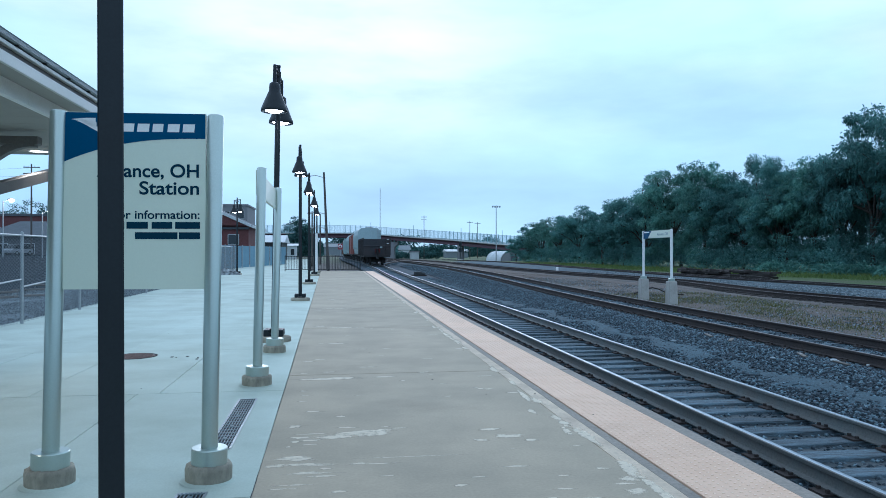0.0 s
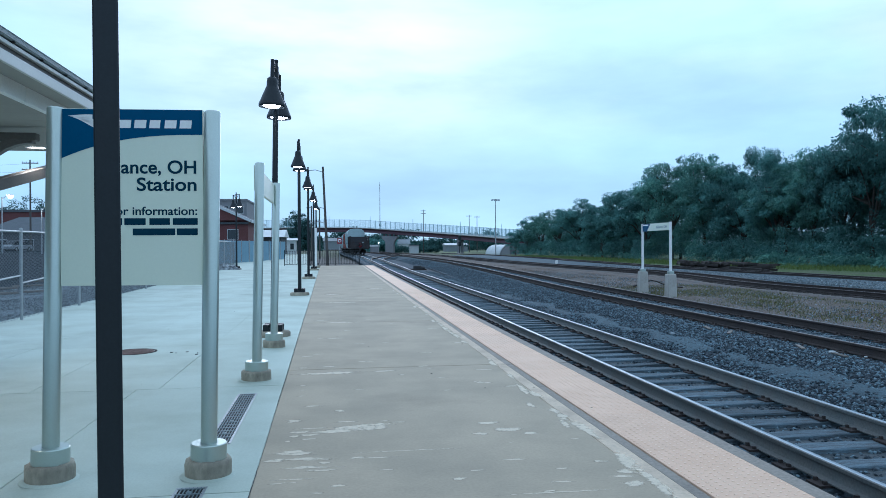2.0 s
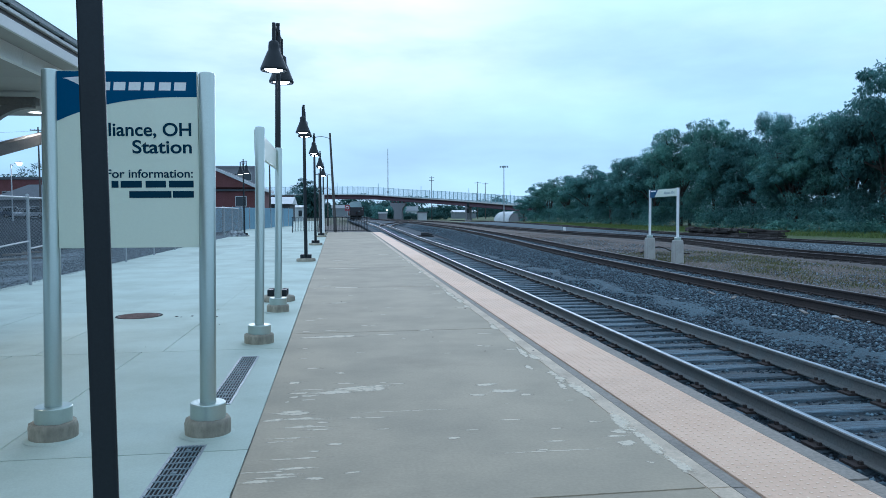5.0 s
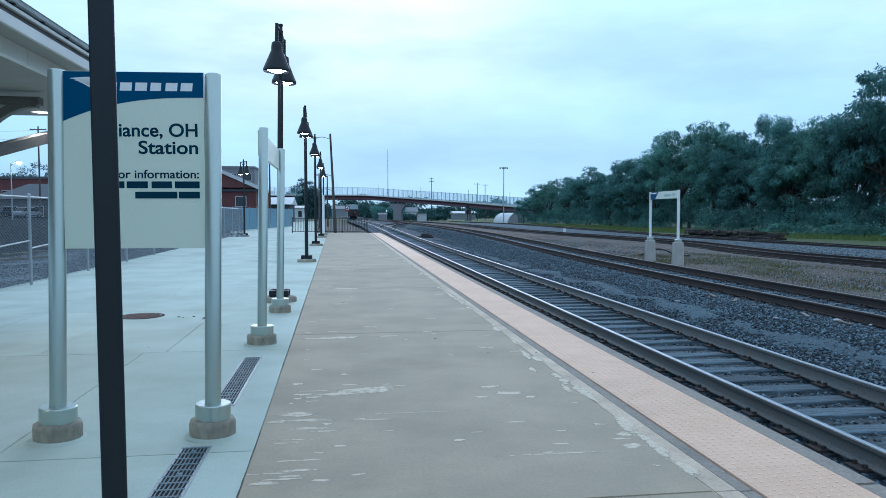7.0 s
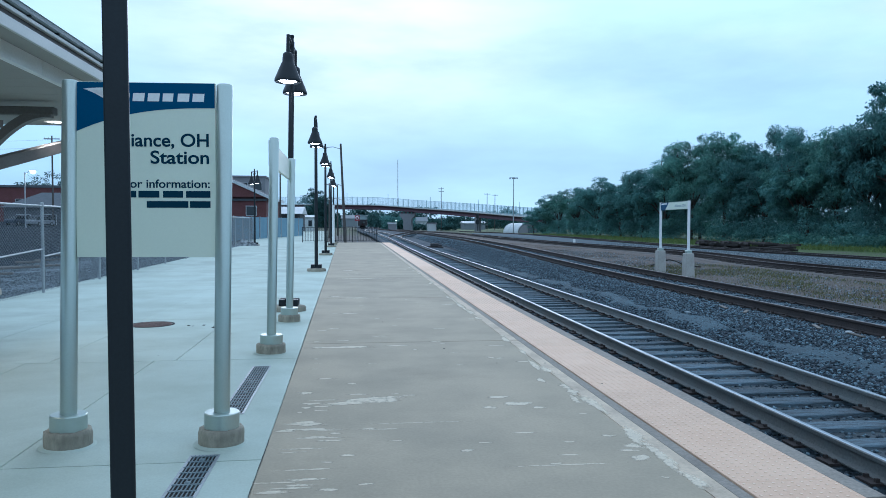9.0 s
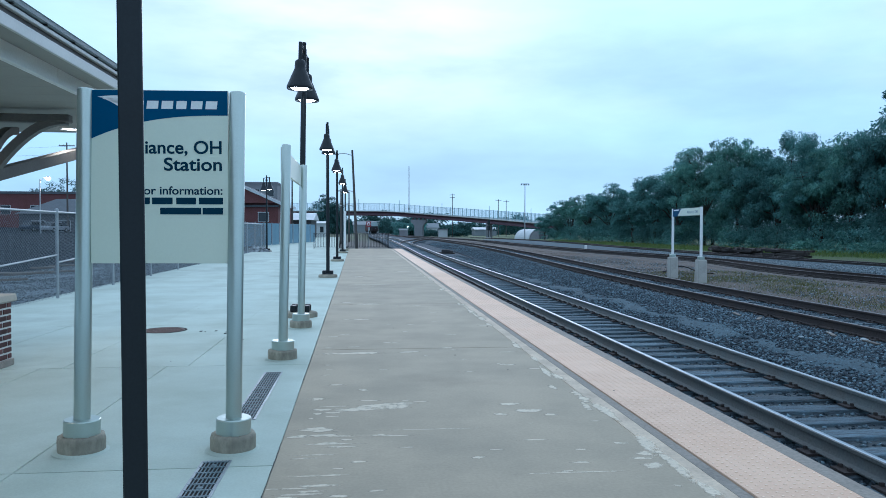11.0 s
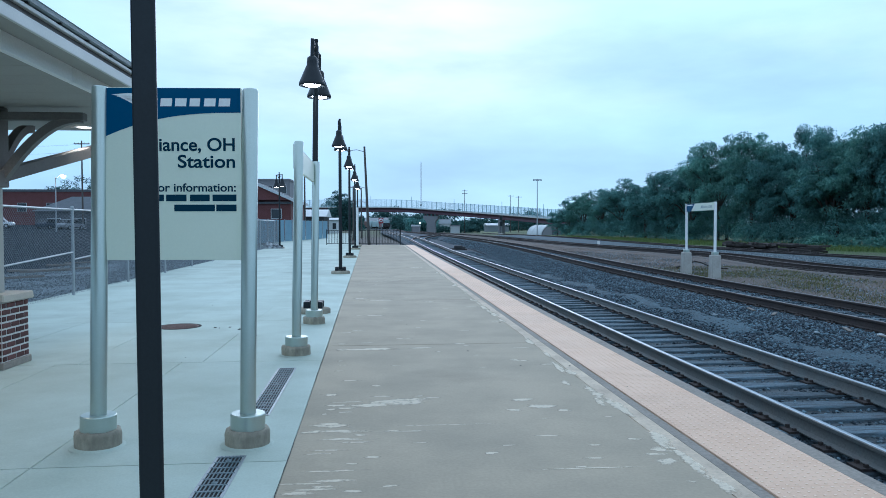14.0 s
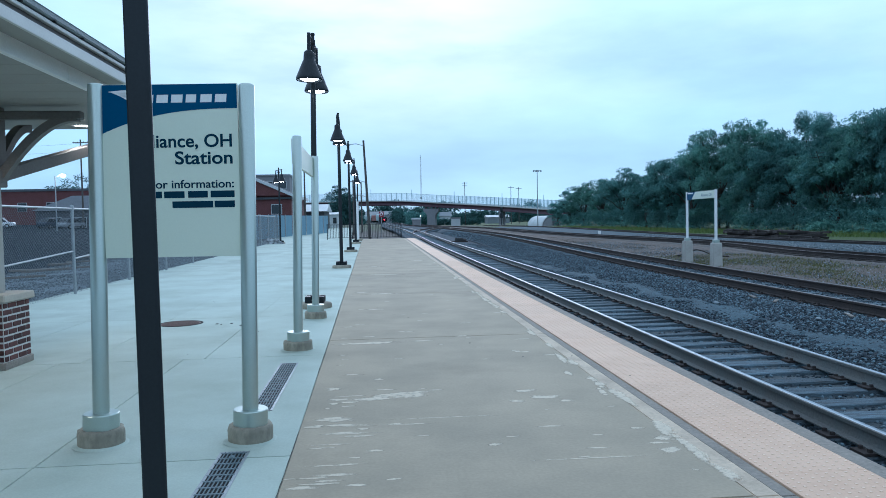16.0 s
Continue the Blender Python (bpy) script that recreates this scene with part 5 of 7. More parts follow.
def build_house(name, label, x0, x1, y0, y1, z0, eave, ridge, wall, roof, windows, category="building", axis_x=True, trim=None, hip=0.0):
    """A simple far building: walls, gable or flat roof, and openings on its front and right sides."""
    hs = thing(name, label, category)
    bm = bmesh.new()
    box(bm, x0, x1, y0, y1, z0, eave)
    wl = part("wall", bm, wall, hs)
    bm = bmesh.new()
    o = 0.5
    if ridge > eave:
        if axis_x:
            pr = [(x0 - o, y0 - o, eave), (x0 - o + hip, (y0 + y1) / 2, ridge), (x0 - o, y1 + o, eave), (x1 + o, y0 - o, eave), (x1 + o - hip, (y0 + y1) / 2, ridge), (x1 + o, y1 + o, eave)]
        else:
            pr = [(x0 - o, y0 - o, eave), ((x0 + x1) / 2, y0 - o, ridge), (x1 + o, y0 - o, eave), (x0 - o, y1 + o, eave), ((x0 + x1) / 2, y1 + o, ridge), (x1 + o, y1 + o, eave)]
        v = [bm.verts.new(c) for c in pr]
        for q in ((0, 1, 2), (5, 4, 3), (0, 3, 4, 1), (1, 4, 5, 2), (0, 2, 5, 3)):
            bm.faces.new([v[i] for i in q])
        bmesh.ops.recalc_face_normals(bm, faces=list(bm.faces))
    else:
        box(bm, x0 - 0.2, x1 + 0.2, y0 - 0.2, y1 + 0.2, eave, eave + 0.5)
    part("roof", bm, roof, hs)
    if trim:
        # brick gable under pale rake boards
        xm, zg = (x0 + x1) / 2, ridge - 0.3
        bm = bmesh.new()
        prism(bm, [(x0, eave - 0.02), (x1, eave - 0.02), (xm, zg)], y0 - o - 0.3, y0 - o - 0.02)
        part("gable", bm, wall, hs)
        for xe in (x0 - o, x1 + o):
            bm = bmesh.new()
            prism(bm, [(xe, eave - 0.3), (xe, eave + 0.12), (xm, ridge + 0.12), (xm, ridge - 0.3)], y0 - o - 0.55, y0 - o - 0.31)
            part("rake_board", bm, trim, hs, "pale rake board")
        bm = bmesh.new()
        box(bm, x1 + o + 0.01, x1 + o + 0.12, y0 - o, y1 + o, eave - 0.35, eave + 0.08)
        part("eave_trim", bm, trim, hs, "pale eave trim")
        # dark strip added as the shade line below the eave
        bm = bmesh.new()
        box(bm, x0 - 0.1, x1 + 0.1, y0 - 0.3, y0 - 0.01, eave - 0.55, eave - 0.25)
        part("cornice", bm, roof, hs, "dark strip for the shade line below the eave")
    for wx, wz, ww, wh in windows:
        bm = bmesh.new()
        box(bm, wx - ww / 2 - 0.08, wx + ww / 2 + 0.08, y0 - 0.06, y0 - 0.005, wz - wh / 2 - 0.08, wz + wh / 2 + 0.08)
        w = part("window", bm, M_FARWHITE, hs, "pale-framed window")
        bm = bmesh.new()
        box(bm, wx - ww / 2, wx + ww / 2, y0 - 0.09, y0 - 0.062, wz - wh / 2, wz + wh / 2)
        part("pane", bm, M_GLASS, w)
    return hs


build_house("brick_station_house", "red brick house with a pale-trimmed roof behind the fence", -26, -12.4, 108, 128, -0.5, 5.3, 8.6, M_FARBRICK, M_FARROOF, [(-14.5, 3.3, 1.4, 1.3), (-20.5, 3.2, 1.6, 2.0)], axis_x=False, trim=M_FARWHITE)
build_house("office_block", "plain grey flat-roofed block in the distance", -40, -25.0, 215, 235, -1, 14.6, 14.6, M_FARGREY, M_FARGREY, [(-36, 12, 2, 2), (-31, 12, 2, 2), (-27, 12, 2, 2)])
build_house("loading_shed", "low dark shed under a white roof band", -15.6, -9.4, 132, 146, -0.5, 3.2, 4.6, mat("shed_dark_wall", (0.06, 0.062, 0.066), 0.9, coords="World"), M_FARWHITE, [])
build_house("utility_shed", "small white metal utility shed", -10.3, -8.0, 150, 156, -0.6, 2.75, 3.2, M_FARWHITE, M_FARWHITE, [(-8.6, 1.5, 0.7, 1.2)], axis_x=True)
build_house("brick_warehouse", "long red brick warehouse beyond the car park", -125, -58, 165, 190, -0.5, 9.0, 9.0, M_FARBRICK, M_FARROOF, [(-70 - 6 * i, 5.6, 1.8, 1.8) for i in range(8)])
M_SHOPDARK = mat("dark_painted_block", (0.09, 0.095, 0.105), 0.9, var=0.12, scale=0.5, fine=5, bump=0.0, coords="World")
build_house("shop_building", "low dark building with a slate hipped roof", -56, -40, 126, 140, -0.5, 4.0, 6.7, M_SHOPDARK, M_FARROOF, [(-53, 2.0, 2.0, 1.6), (-49, 2.0, 2.0, 1.6), (-44, 2.0, 2.0, 1.6)], hip=3.6)
build_house("brick_terrace", "red brick terrace behind the street lamps", -58, -30, 190, 205, -0.5, 9.5, 9.5, M_FARBRICK, M_FARROOF, [(-54 + 5 * i, 6.5, 1.8, 2.0) for i in range(5)])


def build_car(m, paint, label, pickup=False):
    cr = thing("parked_car", label, "car", "cars in the car park", m=m)
    bm = bmesh.new()
    prof = [(-2.3, 0.35), (2.25, 0.35), (2.3, 0.7), (2.1, 0.95), (-2.25, 1.0), (-2.35, 0.8)]
    a = [bm.verts.new((x, -0.88, z)) for x, z in prof]
    b = [bm.verts.new((x, 0.88, z)) for x, z in prof]
    bm.faces.new(a)
    bm.faces.new(b[::-1])
    for i in range(6):
        bm.faces.new((a[i], b[i], b[(i + 1) % 6], a[(i + 1) % 6]))
    bmesh.ops.recalc_face_normals(bm, faces=list(bm.faces))
    bmesh.ops.bevel(bm, geom=list(bm.edges), offset=0.06, segments=2, affect="EDGES")
    part("body", bm, paint, cr)
    bm = bmesh.new()
    cab = [(-0.5, 0.95), (1.35, 0.95), (0.75, 1.55), (-0.25, 1.58)] if pickup else [(-1.9, 0.95), (1.35, 0.95), (0.7, 1.5), (-1.5, 1.52)]
    a = [bm.verts.new((x, -0.78, z)) for x, z in cab]
    b = [bm.verts.new((x, 0.78, z)) for x, z in cab]
    bm.faces.new(a)
    bm.faces.new(b[::-1])
    for i in range(4):
        bm.faces.new((a[i], b[i], b[(i + 1) % 4], a[(i + 1) % 4]))
    bmesh.ops.recalc_face_normals(bm, faces=list(bm.faces))
    part("windows", bm, M_GLASS, cr, "dark glass cabin")
    bm = bmesh.new()
    box(bm, cab[3][0] - 0.02, cab[2][0] + 0.02, -0.74, 0.74, 1.5, 1.6, 0.04)
    part("cabin_roof", bm, paint, cr)
    for x in (-1.45, 1.4):
        for y in (-0.8, 0.8):
            bm = bmesh.new()
            rod(bm, (x, y - 0.11, 0.33), (x, y + 0.11, 0.33), 0.33, 0.33, 16)
            w = part("wheel", bm, M_TYRE, cr)
            bm = bmesh.new()
            rod(bm, (x, y - 0.12, 0.33), (x, y + 0.12, 0.33), 0.19, 0.19, 12)
            part("rim", bm, M_ALU, w)


P_WHITE = mat("white_car_paint", (0.7, 0.71, 0.72), 0.3, var=0.03, bump=0.0)
P_GREY = mat("silver_car_paint", (0.35, 0.37, 0.39), 0.3, 0.4, var=0.03, bump=0.0)
P_DARK = mat("dark_blue_car_paint", (0.03, 0.045, 0.07), 0.3, var=0.03, bump=0.0)
for x, y, rz, p, lb, pk in ((-58.0, 118, 12, P_WHITE, "white pickup parked in the car park", True), (-62.5, 116, 60, P_GREY, "silver car parked in the car park", False), (-67.5, 117, 40, P_WHITE, "white car parked in the car park", False), (-52.0, 122, 80, P_DARK, "dark car parked in the car park", False), (-48.0, 120, 75, P_GREY, "silver car parked by the shop", False), (-73, 112, 20, P_DARK, "dark blue car parked in the car park", False)):
    build_car(pose(x, y, -0.045 + 0.03 * (-13.0 - x), 0, 0, rz), p, lb, pk)


def build_street_light(x, y, h, arm, label, base=-0.1, wood=False, lit=True):
    sl = thing("street_light", label, "street light", m=pose(x, y, base))
    bm = bmesh.new()
    rod(bm, (0, 0, 0), (0, 0, h), 0.15 if wood else 0.10, 0.10 if wood else 0.06, 10)
    smooth(part("pole", bm, M_BOARD if wood else M_ALU, sl))
    bm = bmesh.new()
    rod(bm, (0, 0, h - 0.3), (arm * 0.6, 0, h + 0.25), 0.04, 0.04, 8)
    rod(bm, (arm * 0.6, 0, h + 0.25), (arm, 0, h + 0.25), 0.04, 0.04, 8)
    part("arm", bm, M_ALU, sl)
    bm = bmesh.new()
    box(bm, arm - 0.3, arm + 0.3, -0.15, 0.15, h + 0.16, h + 0.34, 0.05)
    hd = part("head", bm, M_ALU, sl)
    if lit:
        bm = bmesh.new()
        lathe(bm, [(0.3, h + 0.16), (0.28, h - 0.02), (0.16, h - 0.15), (0.0, h - 0.2)], 14, (arm, 0, 0))
        part("lens", bm, mat("far_lamp_glow", (0.9, 0.9, 0.8), 0.3, emit=((1.0, 0.9, 0.75), 90.0)), hd, "glowing warm lens")
    return sl


build_street_light(-41.8, 100, 8.1, 1.0, "tall lit street light in the car park")
build_street_light(-38.6, 104, 6.9, 0.9, "lit street light beside the car park")


def build_utility_pole(x, y, h, base, label, arms=2, lean=0.0, arm_w=1.2, yaw=0):
    up = thing("utility_pole", label, "utility pole", "utility poles", m=pose(x, y, base, 0, lean, yaw))
    bm = bmesh.new()
    rod(bm, (0, 0, 0), (0, 0, h), 0.16, 0.10, 10)
    smooth(part("pole", bm, M_POLEWOOD, up))
    for k in range(arms):
        bm = bmesh.new()
        z = h - 0.5 - 1.0 * k
        box(bm, -arm_w, arm_w, -0.06, 0.06, z - 0.07, z + 0.07)
        ca = part("crossarm", bm, M_POLEWOOD, up)
        for q in (-0.9, -0.4, 0.4, 0.9):
            bm = bmesh.new()
            rod(bm, (q * arm_w, 0, z + 0.07), (q * arm_w, 0, z + 0.25), 0.04, 0.03, 6)
            part("insulator", bm, M_ALU, ca)
    return up


M_POLEWOOD = mat("grey_weathered_pole", (0.09, 0.08, 0.072), 0.9, var=0.2, scale=3, fine=30, bump=0.2, stretch=(1, 1, 0.2))
build_utility_pole(-46.9, 122, 15.7, -0.5, "tall wooden utility pole beyond the car park", 2)


def build_wires():
    """Slack service wires between the street light and the utility poles."""
    bm = bmesh.new()
    for a, b, sag in (((-41.8, 100, 8.0), (-46.9, 122, 10.0), 1.2), ((-46.9, 122, 13.4), (-95, 130, 15), 1.0), ((-46.9, 122, 10.5), (-38.6, 104, 6.8), 1.0), ((-46.9, 122, 14.6), (-95, 130, 16.4), 1.0)):
        a, b = Vector(a), Vector(b)
        pts = [a.lerp(b, i / 10) - Vector((0, 0, sag * 4 * (i / 10) * (1 - i / 10))) for i in range(11)]
        for p, q in zip(pts, pts[1:]):
            rod(bm, p, q, 0.011, 0.011, 4, False)
    tagged(new("overhead_wires", mesh_of("overhead_wires", bm, M_DARK)), "slack dark overhead service wires", "wires", kind="stuff")


build_wires()

# ---- platform end and lineside ----
def build_railing():
    rl = thing("iron_railing", "black iron railing across the platform end", "railing")
    y = 59.6
    xs = np.arange(-4.0, 1.96, 0.125)
    bm = bmesh.new()
    box(bm, -4.0, 1.95, y - 0.02, y + 0.02, 1.16, 1.2)
    part("top_rail", bm, M_BLACK, rl)
    bm = bmesh.new()
    box(bm, -4.0, 1.95, y - 0.02, y + 0.02, 0.1, 0.14)
    part("bottom_rail", bm, M_BLACK, rl)
    bm = bmesh.new()
    box(bm, -0.013, 0.013, -0.013, 0.013, 0.12, 1.17)
    me = mesh_of("baluster", bm, M_BLACK)
    for x in xs:
        part("baluster", me, None, rl, m=pose(x, y, 0))
    bm = bmesh.new()
    box(bm, -0.03, 0.03, -0.03, 0.03, 0, 1.26, 0.005)
    me = mesh_of("post", bm, M_BLACK)
    for x in (-4.0, -2.0, 0.0, 1.95):
        part("post", me, None, rl, m=pose(x, y, 0))


build_railing()


def build_white_post():
    wp = thing("white_post", "slim white post at the platform end", "post", m=pose(-1.36, 53.0, 0.004))
    bm = bmesh.new()
    rod(bm, (0, 0, 0), (0, 0, 2.86), 0.09, 0.09, 12)
    smooth(part("shaft", bm, M_WHITE, wp))
    bm = bmesh.new()
    lathe(bm, [(0.0, 0.14), (0.24, 0.14), (0.26, 0.1), (0.26, 0)], 16)
    part("footing", bm, M_FOOT, wp)


build_white_post()

M_SIGNRED = mat("red_sign_sheeting", (0.27, 0.03, 0.04), 0.45, var=0.05, bump=0.0)
M_SIGNWHITE = mat("white_sign_sheeting", (0.75, 0.75, 0.75), 0.45, var=0.05, bump=0.0)


def build_round_sign():
    sg = thing("warning_sign", "square red warning board with a white ring on a post", "sign", m=pose(0.5, 84, -0.62))
    bm = bmesh.new()
    rod(bm, (0, 0, 0), (0, 0, 3.0), 0.04, 0.04, 8)
    part("post", bm, M_ALU, sg)
    bm = bmesh.new()
    box(bm, -0.27, 0.27, -0.06, -0.04, 2.42, 3.06, 0.004)
    bd = part("board", bm, M_SIGNRED, sg)
    bm = bmesh.new()
    lathe(bm, [(0.2, 0.0), (0.2, 0.012), (0.0, 0.012)], 24)
    part("ring", bm, M_SIGNWHITE, bd, "white ring", m=pose(0, -0.062, 2.78, 90))
    bm = bmesh.new()
    lathe(bm, [(0.11, 0.0), (0.11, 0.006), (0.0, 0.006)], 20)
    part("centre", bm, M_SIGNRED, bd, "red centre", m=pose(0, -0.076, 2.78, 90))


build_round_sign()
UP1 = build_utility_pole(-0.75, 75, 10.2, -0.6, "leaning wooden pole carrying street light arms", 0, lean=-2.5)
for z, a in ((9.9, -1.55), (6.2, -1.6), (4.7, -1.3)):
    bm_ = bmesh.new()
    rod(bm_, (0, 0, z - 0.25), (a * 0.5, 0, z), 0.035, 0.035, 8)
    rod(bm_, (a * 0.5, 0, z), (a, 0, z - 0.05), 0.035, 0.035, 8)
    box(bm_, a - 0.25, a + 0.2, -0.1, 0.1, z - 0.14, z - 0.03, 0.03)
    part("lamp_arm", bm_, M_ALU, UP1, "galvanised lamp arm")
build_utility_pole(-10.8, 112, 10.5, -0.6, "plain wooden pole by the shed", 1, arm_w=0.7)
build_utility_pole(-3.4, 108, 8.0, -0.6, "short wooden pole near the bridge", 0)
build_utility_pole(-2.7, 130, 9.0, -0.8, "plain wooden pole near the bridge", 0)
build_utility_pole(32.2, 268, 16.0, -1.2, "tall wooden pole with crossarms beyond the bridge", 2, arm_w=1.0)
build_utility_pole(52.5, 285, 14.8, -1.2, "wooden pole beyond the bridge", 1)
build_utility_pole(56.6, 290, 14.6, -1.2, "wooden pole beside its neighbour beyond the bridge", 1)


def build_floodlight_pole():
    fp = thing("floodlight_pole", "tall thin steel floodlight pole by the yard", "pole", m=pose(42.1, 190, -1.2))
    bm = bmesh.new()
    rod(bm, (0, 0, 0), (0, 0, 15.0), 0.16, 0.09, 10)
    smooth(part("pole", bm, M_ALU, fp))
    bm = bmesh.new()
    box(bm, -1.1, 1.1, -0.06, 0.06, 14.8, 14.92)
    ar = part("crossarm", bm, M_ALU, fp)
    for q in (-0.95, -0.3, 0.35, 0.95):
        bm = bmesh.new()
        box(bm, q - 0.2, q + 0.2, -0.2, 0.1, 14.45, 14.8, 0.04)
        part("floodlight", bm, M_ALU, ar)


build_floodlight_pole()


def build_mast():
    ms = thing("radio_mast", "tall thin lattice radio mast on the horizon", "mast", m=pose(30, 500, -2))
    M_MAST = mat("mast_grey", (0.30, 0.30, 0.31), 0.6, 0.3)
    legs = [(0.5 * math.cos(q), 0.5 * math.sin(q)) for q in (0, 2.09, 4.19)]
    for lx, ly in legs:
        bm = bmesh.new()
        rod(bm, (lx, ly, 0), (lx * 0.6, ly * 0.6, 47), 0.07, 0.06, 6)
        part("leg", bm, M_MAST, ms)
    bm = bmesh.new()
    for k in range(46):
        for i in range(3):
            a, b = legs[i], legs[(i + 1) % 3]
            s0, s1 = 1 - 0.4 * k / 47, 1 - 0.4 * (k + 1) / 47
            rod(bm, (a[0] * s0, a[1] * s0, k), (b[0] * s1, b[1] * s1, k + 1), 0.03, 0.03, 4, False)
    tagged(part("lattice", bm, M_MAST, ms), kind="stuff")
    bm = bmesh.new()
    box(bm, -0.6, 0.6, -0.4, 0.4, 17, 18.2, 0.1)
    part("antenna", bm, M_MAST, ms)


build_mast()


def build_switch_machine():
    sm = thing("switch_machine", "low dark switch machine beside the track", "switch machine", m=pose(7.0, 62, -0.52, 0, 0, 5) @ Matrix.Scale(0.75, 4))
    M_SM = mat("oily_dark_steel", (0.05, 0.05, 0.052), 0.6, 0.4)
    bm = bmesh.new()
    box(bm, -0.9, 0.9, -0.35, 0.35, 0.0, 0.12, 0.02)
    part("tie_base", bm, M_TIEOLD, sm)
    bm = bmesh.new()
    box(bm, -0.55, 0.35, -0.25, 0.25, 0.12, 0.5, 0.05)
    part("motor_case", bm, M_SM, sm)
    bm = bmesh.new()
    rod(bm, (0.35, 0, 0.25), (0.75, 0, 0.25), 0.12, 0.12, 12)
    part("motor", bm, M_SM, sm)
    bm = bmesh.new()
    rod(bm, (-0.5, 0.1, 0.15), (-1.5, 0.3, 0.12), 0.03, 0.03, 8)
    part("throw_rod", bm, M_SM, sm)


build_switch_machine()


def build_marker(x, y, z, h, label):
    mk = thing("marker_post", label, "marker", m=pose(x, y, z))
    bm = bmesh.new()
    box(bm, -0.11, 0.11, -0.11, 0.11, 0, h, 0.03)
    part("post", bm, M_WHITE, mk)
    bm = bmesh.new()
    box(bm, -0.16, 0.16, -0.16, 0.16, 0, 0.08, 0.02)
    part("foot", bm, M_FEET, mk)


M_LITTER = mat("grimy_paper_scrap", (0.42, 0.44, 0.44), 0.8, var=0.3, scale=12, fine=60, bump=0.2)


def build_litter():
    g = random.Random(12)
    for k, (x, y, sz) in enumerate(((8.05, 10.9, 0.07), (8.25, 10.4, 0.035), (8.0, 11.7, 0.03), (7.4, 11.6, 0.045), (7.05, 14.6, 0.06))):
        bm = bmesh.new()
        bmesh.ops.create_icosphere(bm, subdivisions=2, radius=sz)
        for v in bm.verts:
            v.co *= 1 + 0.5 * noise.noise(v.co * 14 + Vector((k, 0, 0)))
            v.co.z *= 0.45
        z = float(bed_height(np.array(x), np.array(y)))
        tagged(part("litter", bm, M_LITTER if k < 3 else M_STONEB, None, "", pose(x, y, z + 0.04, 0, 0, 40 * k)), "scrap of pale litter lying on the ballast", "litter", "litter on the ballast")
    for k, (x, y, rz) in enumerate(((7.95, 11.6, 8), (7.9, 13.8, -6), (7.85, 14.6, 15), (8.0, 10.7, 22))):
        bm = bmesh.new()
        box(bm, -0.24, 0.24, -0.035, 0.035, 0, 0.02, 0.006)
        tagged(part("wood_splinter", bm, M_BOARD, None, "", pose(x, y, float(bed_height(np.array(x), np.array(y))) + 0.03, 0, 0, rz + 60)), "splintered piece of old tie wood on ballast", "wood scrap", "wood scraps on the ballast")


build_litter()
build_marker(22.6, 73, -0.66, 0.62, "short white marker post in the gravel")


def build_tie_stack():
    bm = bmesh.new()
    box(bm, -1.3, 1.3, -0.11, 0.11, 0, 0.17, 0.012)
    me = mesh_of("tie", bm, M_TIEOLD)
    g = random.Random(4)
    for k in range(110):
        y = 54 + 13 * g.random()
        lay = g.randrange(4)
        x = 33.6 + (67 - y) * 0.03 + g.uniform(-0.8, 0.8)
        tagged(part("old_tie", me, None, None, "", pose(x, y, -0.74 + 0.175 * lay, g.uniform(-3, 3), g.uniform(-4, 4), g.uniform(60, 110))), "discarded black railway tie in a heap", "railway tie", "heap of discarded ties")
    # bent scrap plate near the trackside board
    bm = bmesh.new()
    for i in range(9):
        x = -1.2 + i * 0.3
        h = 0.34 * math.exp(-((x + 0.3) / 0.6) ** 2)
        for yy in (-0.3, 0.3):
            bm.verts.new((x, yy, h))
            bm.verts.new((x, yy, h + 0.05))
    bm.verts.ensure_lookup_table()
    for i in range(8):
        a, b = i * 4, i * 4 + 4
        for q in ((a, b, b + 1, a + 1), (a + 2, a + 3, b + 3, b + 2), (a + 1, b + 1, b + 3, a + 3), (a, a + 2, b + 2, b)):
            bm.faces.new([bm.verts[j] for j in q])
    bmesh.ops.recalc_face_normals(bm, faces=list(bm.faces))
    tagged(part("scrap_plate", bm, M_TIEOLD, None, "", pose(16.2, 35.2, -0.62, 0, 0, -20)), "bent black rubber crossing mat lying in weeds", "scrap")


build_tie_stack()

# ---- road bridge ----
M_GIRDER = mat("oxide_red_girder", (0.08, 0.036, 0.05), 0.6, var=0.15, scale=0.5, fine=6, bump=0.0, coords="World")
M_DECK = mat("bridge_concrete", (0.40, 0.39, 0.37), 0.9, var=0.12, scale=0.5, fine=6, bump=0.0, stain=0.1, coords="World")
M_FENCEGREEN = mat("grey_green_railing", (0.28, 0.43, 0.46), 0.5, 0.2, var=0.1, bump=0.0)
# plan of the near edge of the deck: x, y, underside height
DECK = [(-120, 300, 5.0), (-80, 294, 6.2), (-40, 286, 6.7), (-5, 278, 6.85), (10, 273, 6.55), (22, 267, 5.55), (34, 254, 4.4), (44, 238, 3.2), (54, 216, 1.75), (62, 198, 0.8), (75, 170, 0.0), (95, 130, -0.6)]


def deck_line(step=2.0):
    k = np.array(DECK, dtype=float)
    s = np.concatenate([[0], np.cumsum(np.hypot(np.diff(k[:, 0]), np.diff(k[:, 1])))])
    q = np.arange(0, s[-1], step)
    return np.stack([spline(np.stack([s, k[:, i]], 1), q) for i in range(3)], 1)


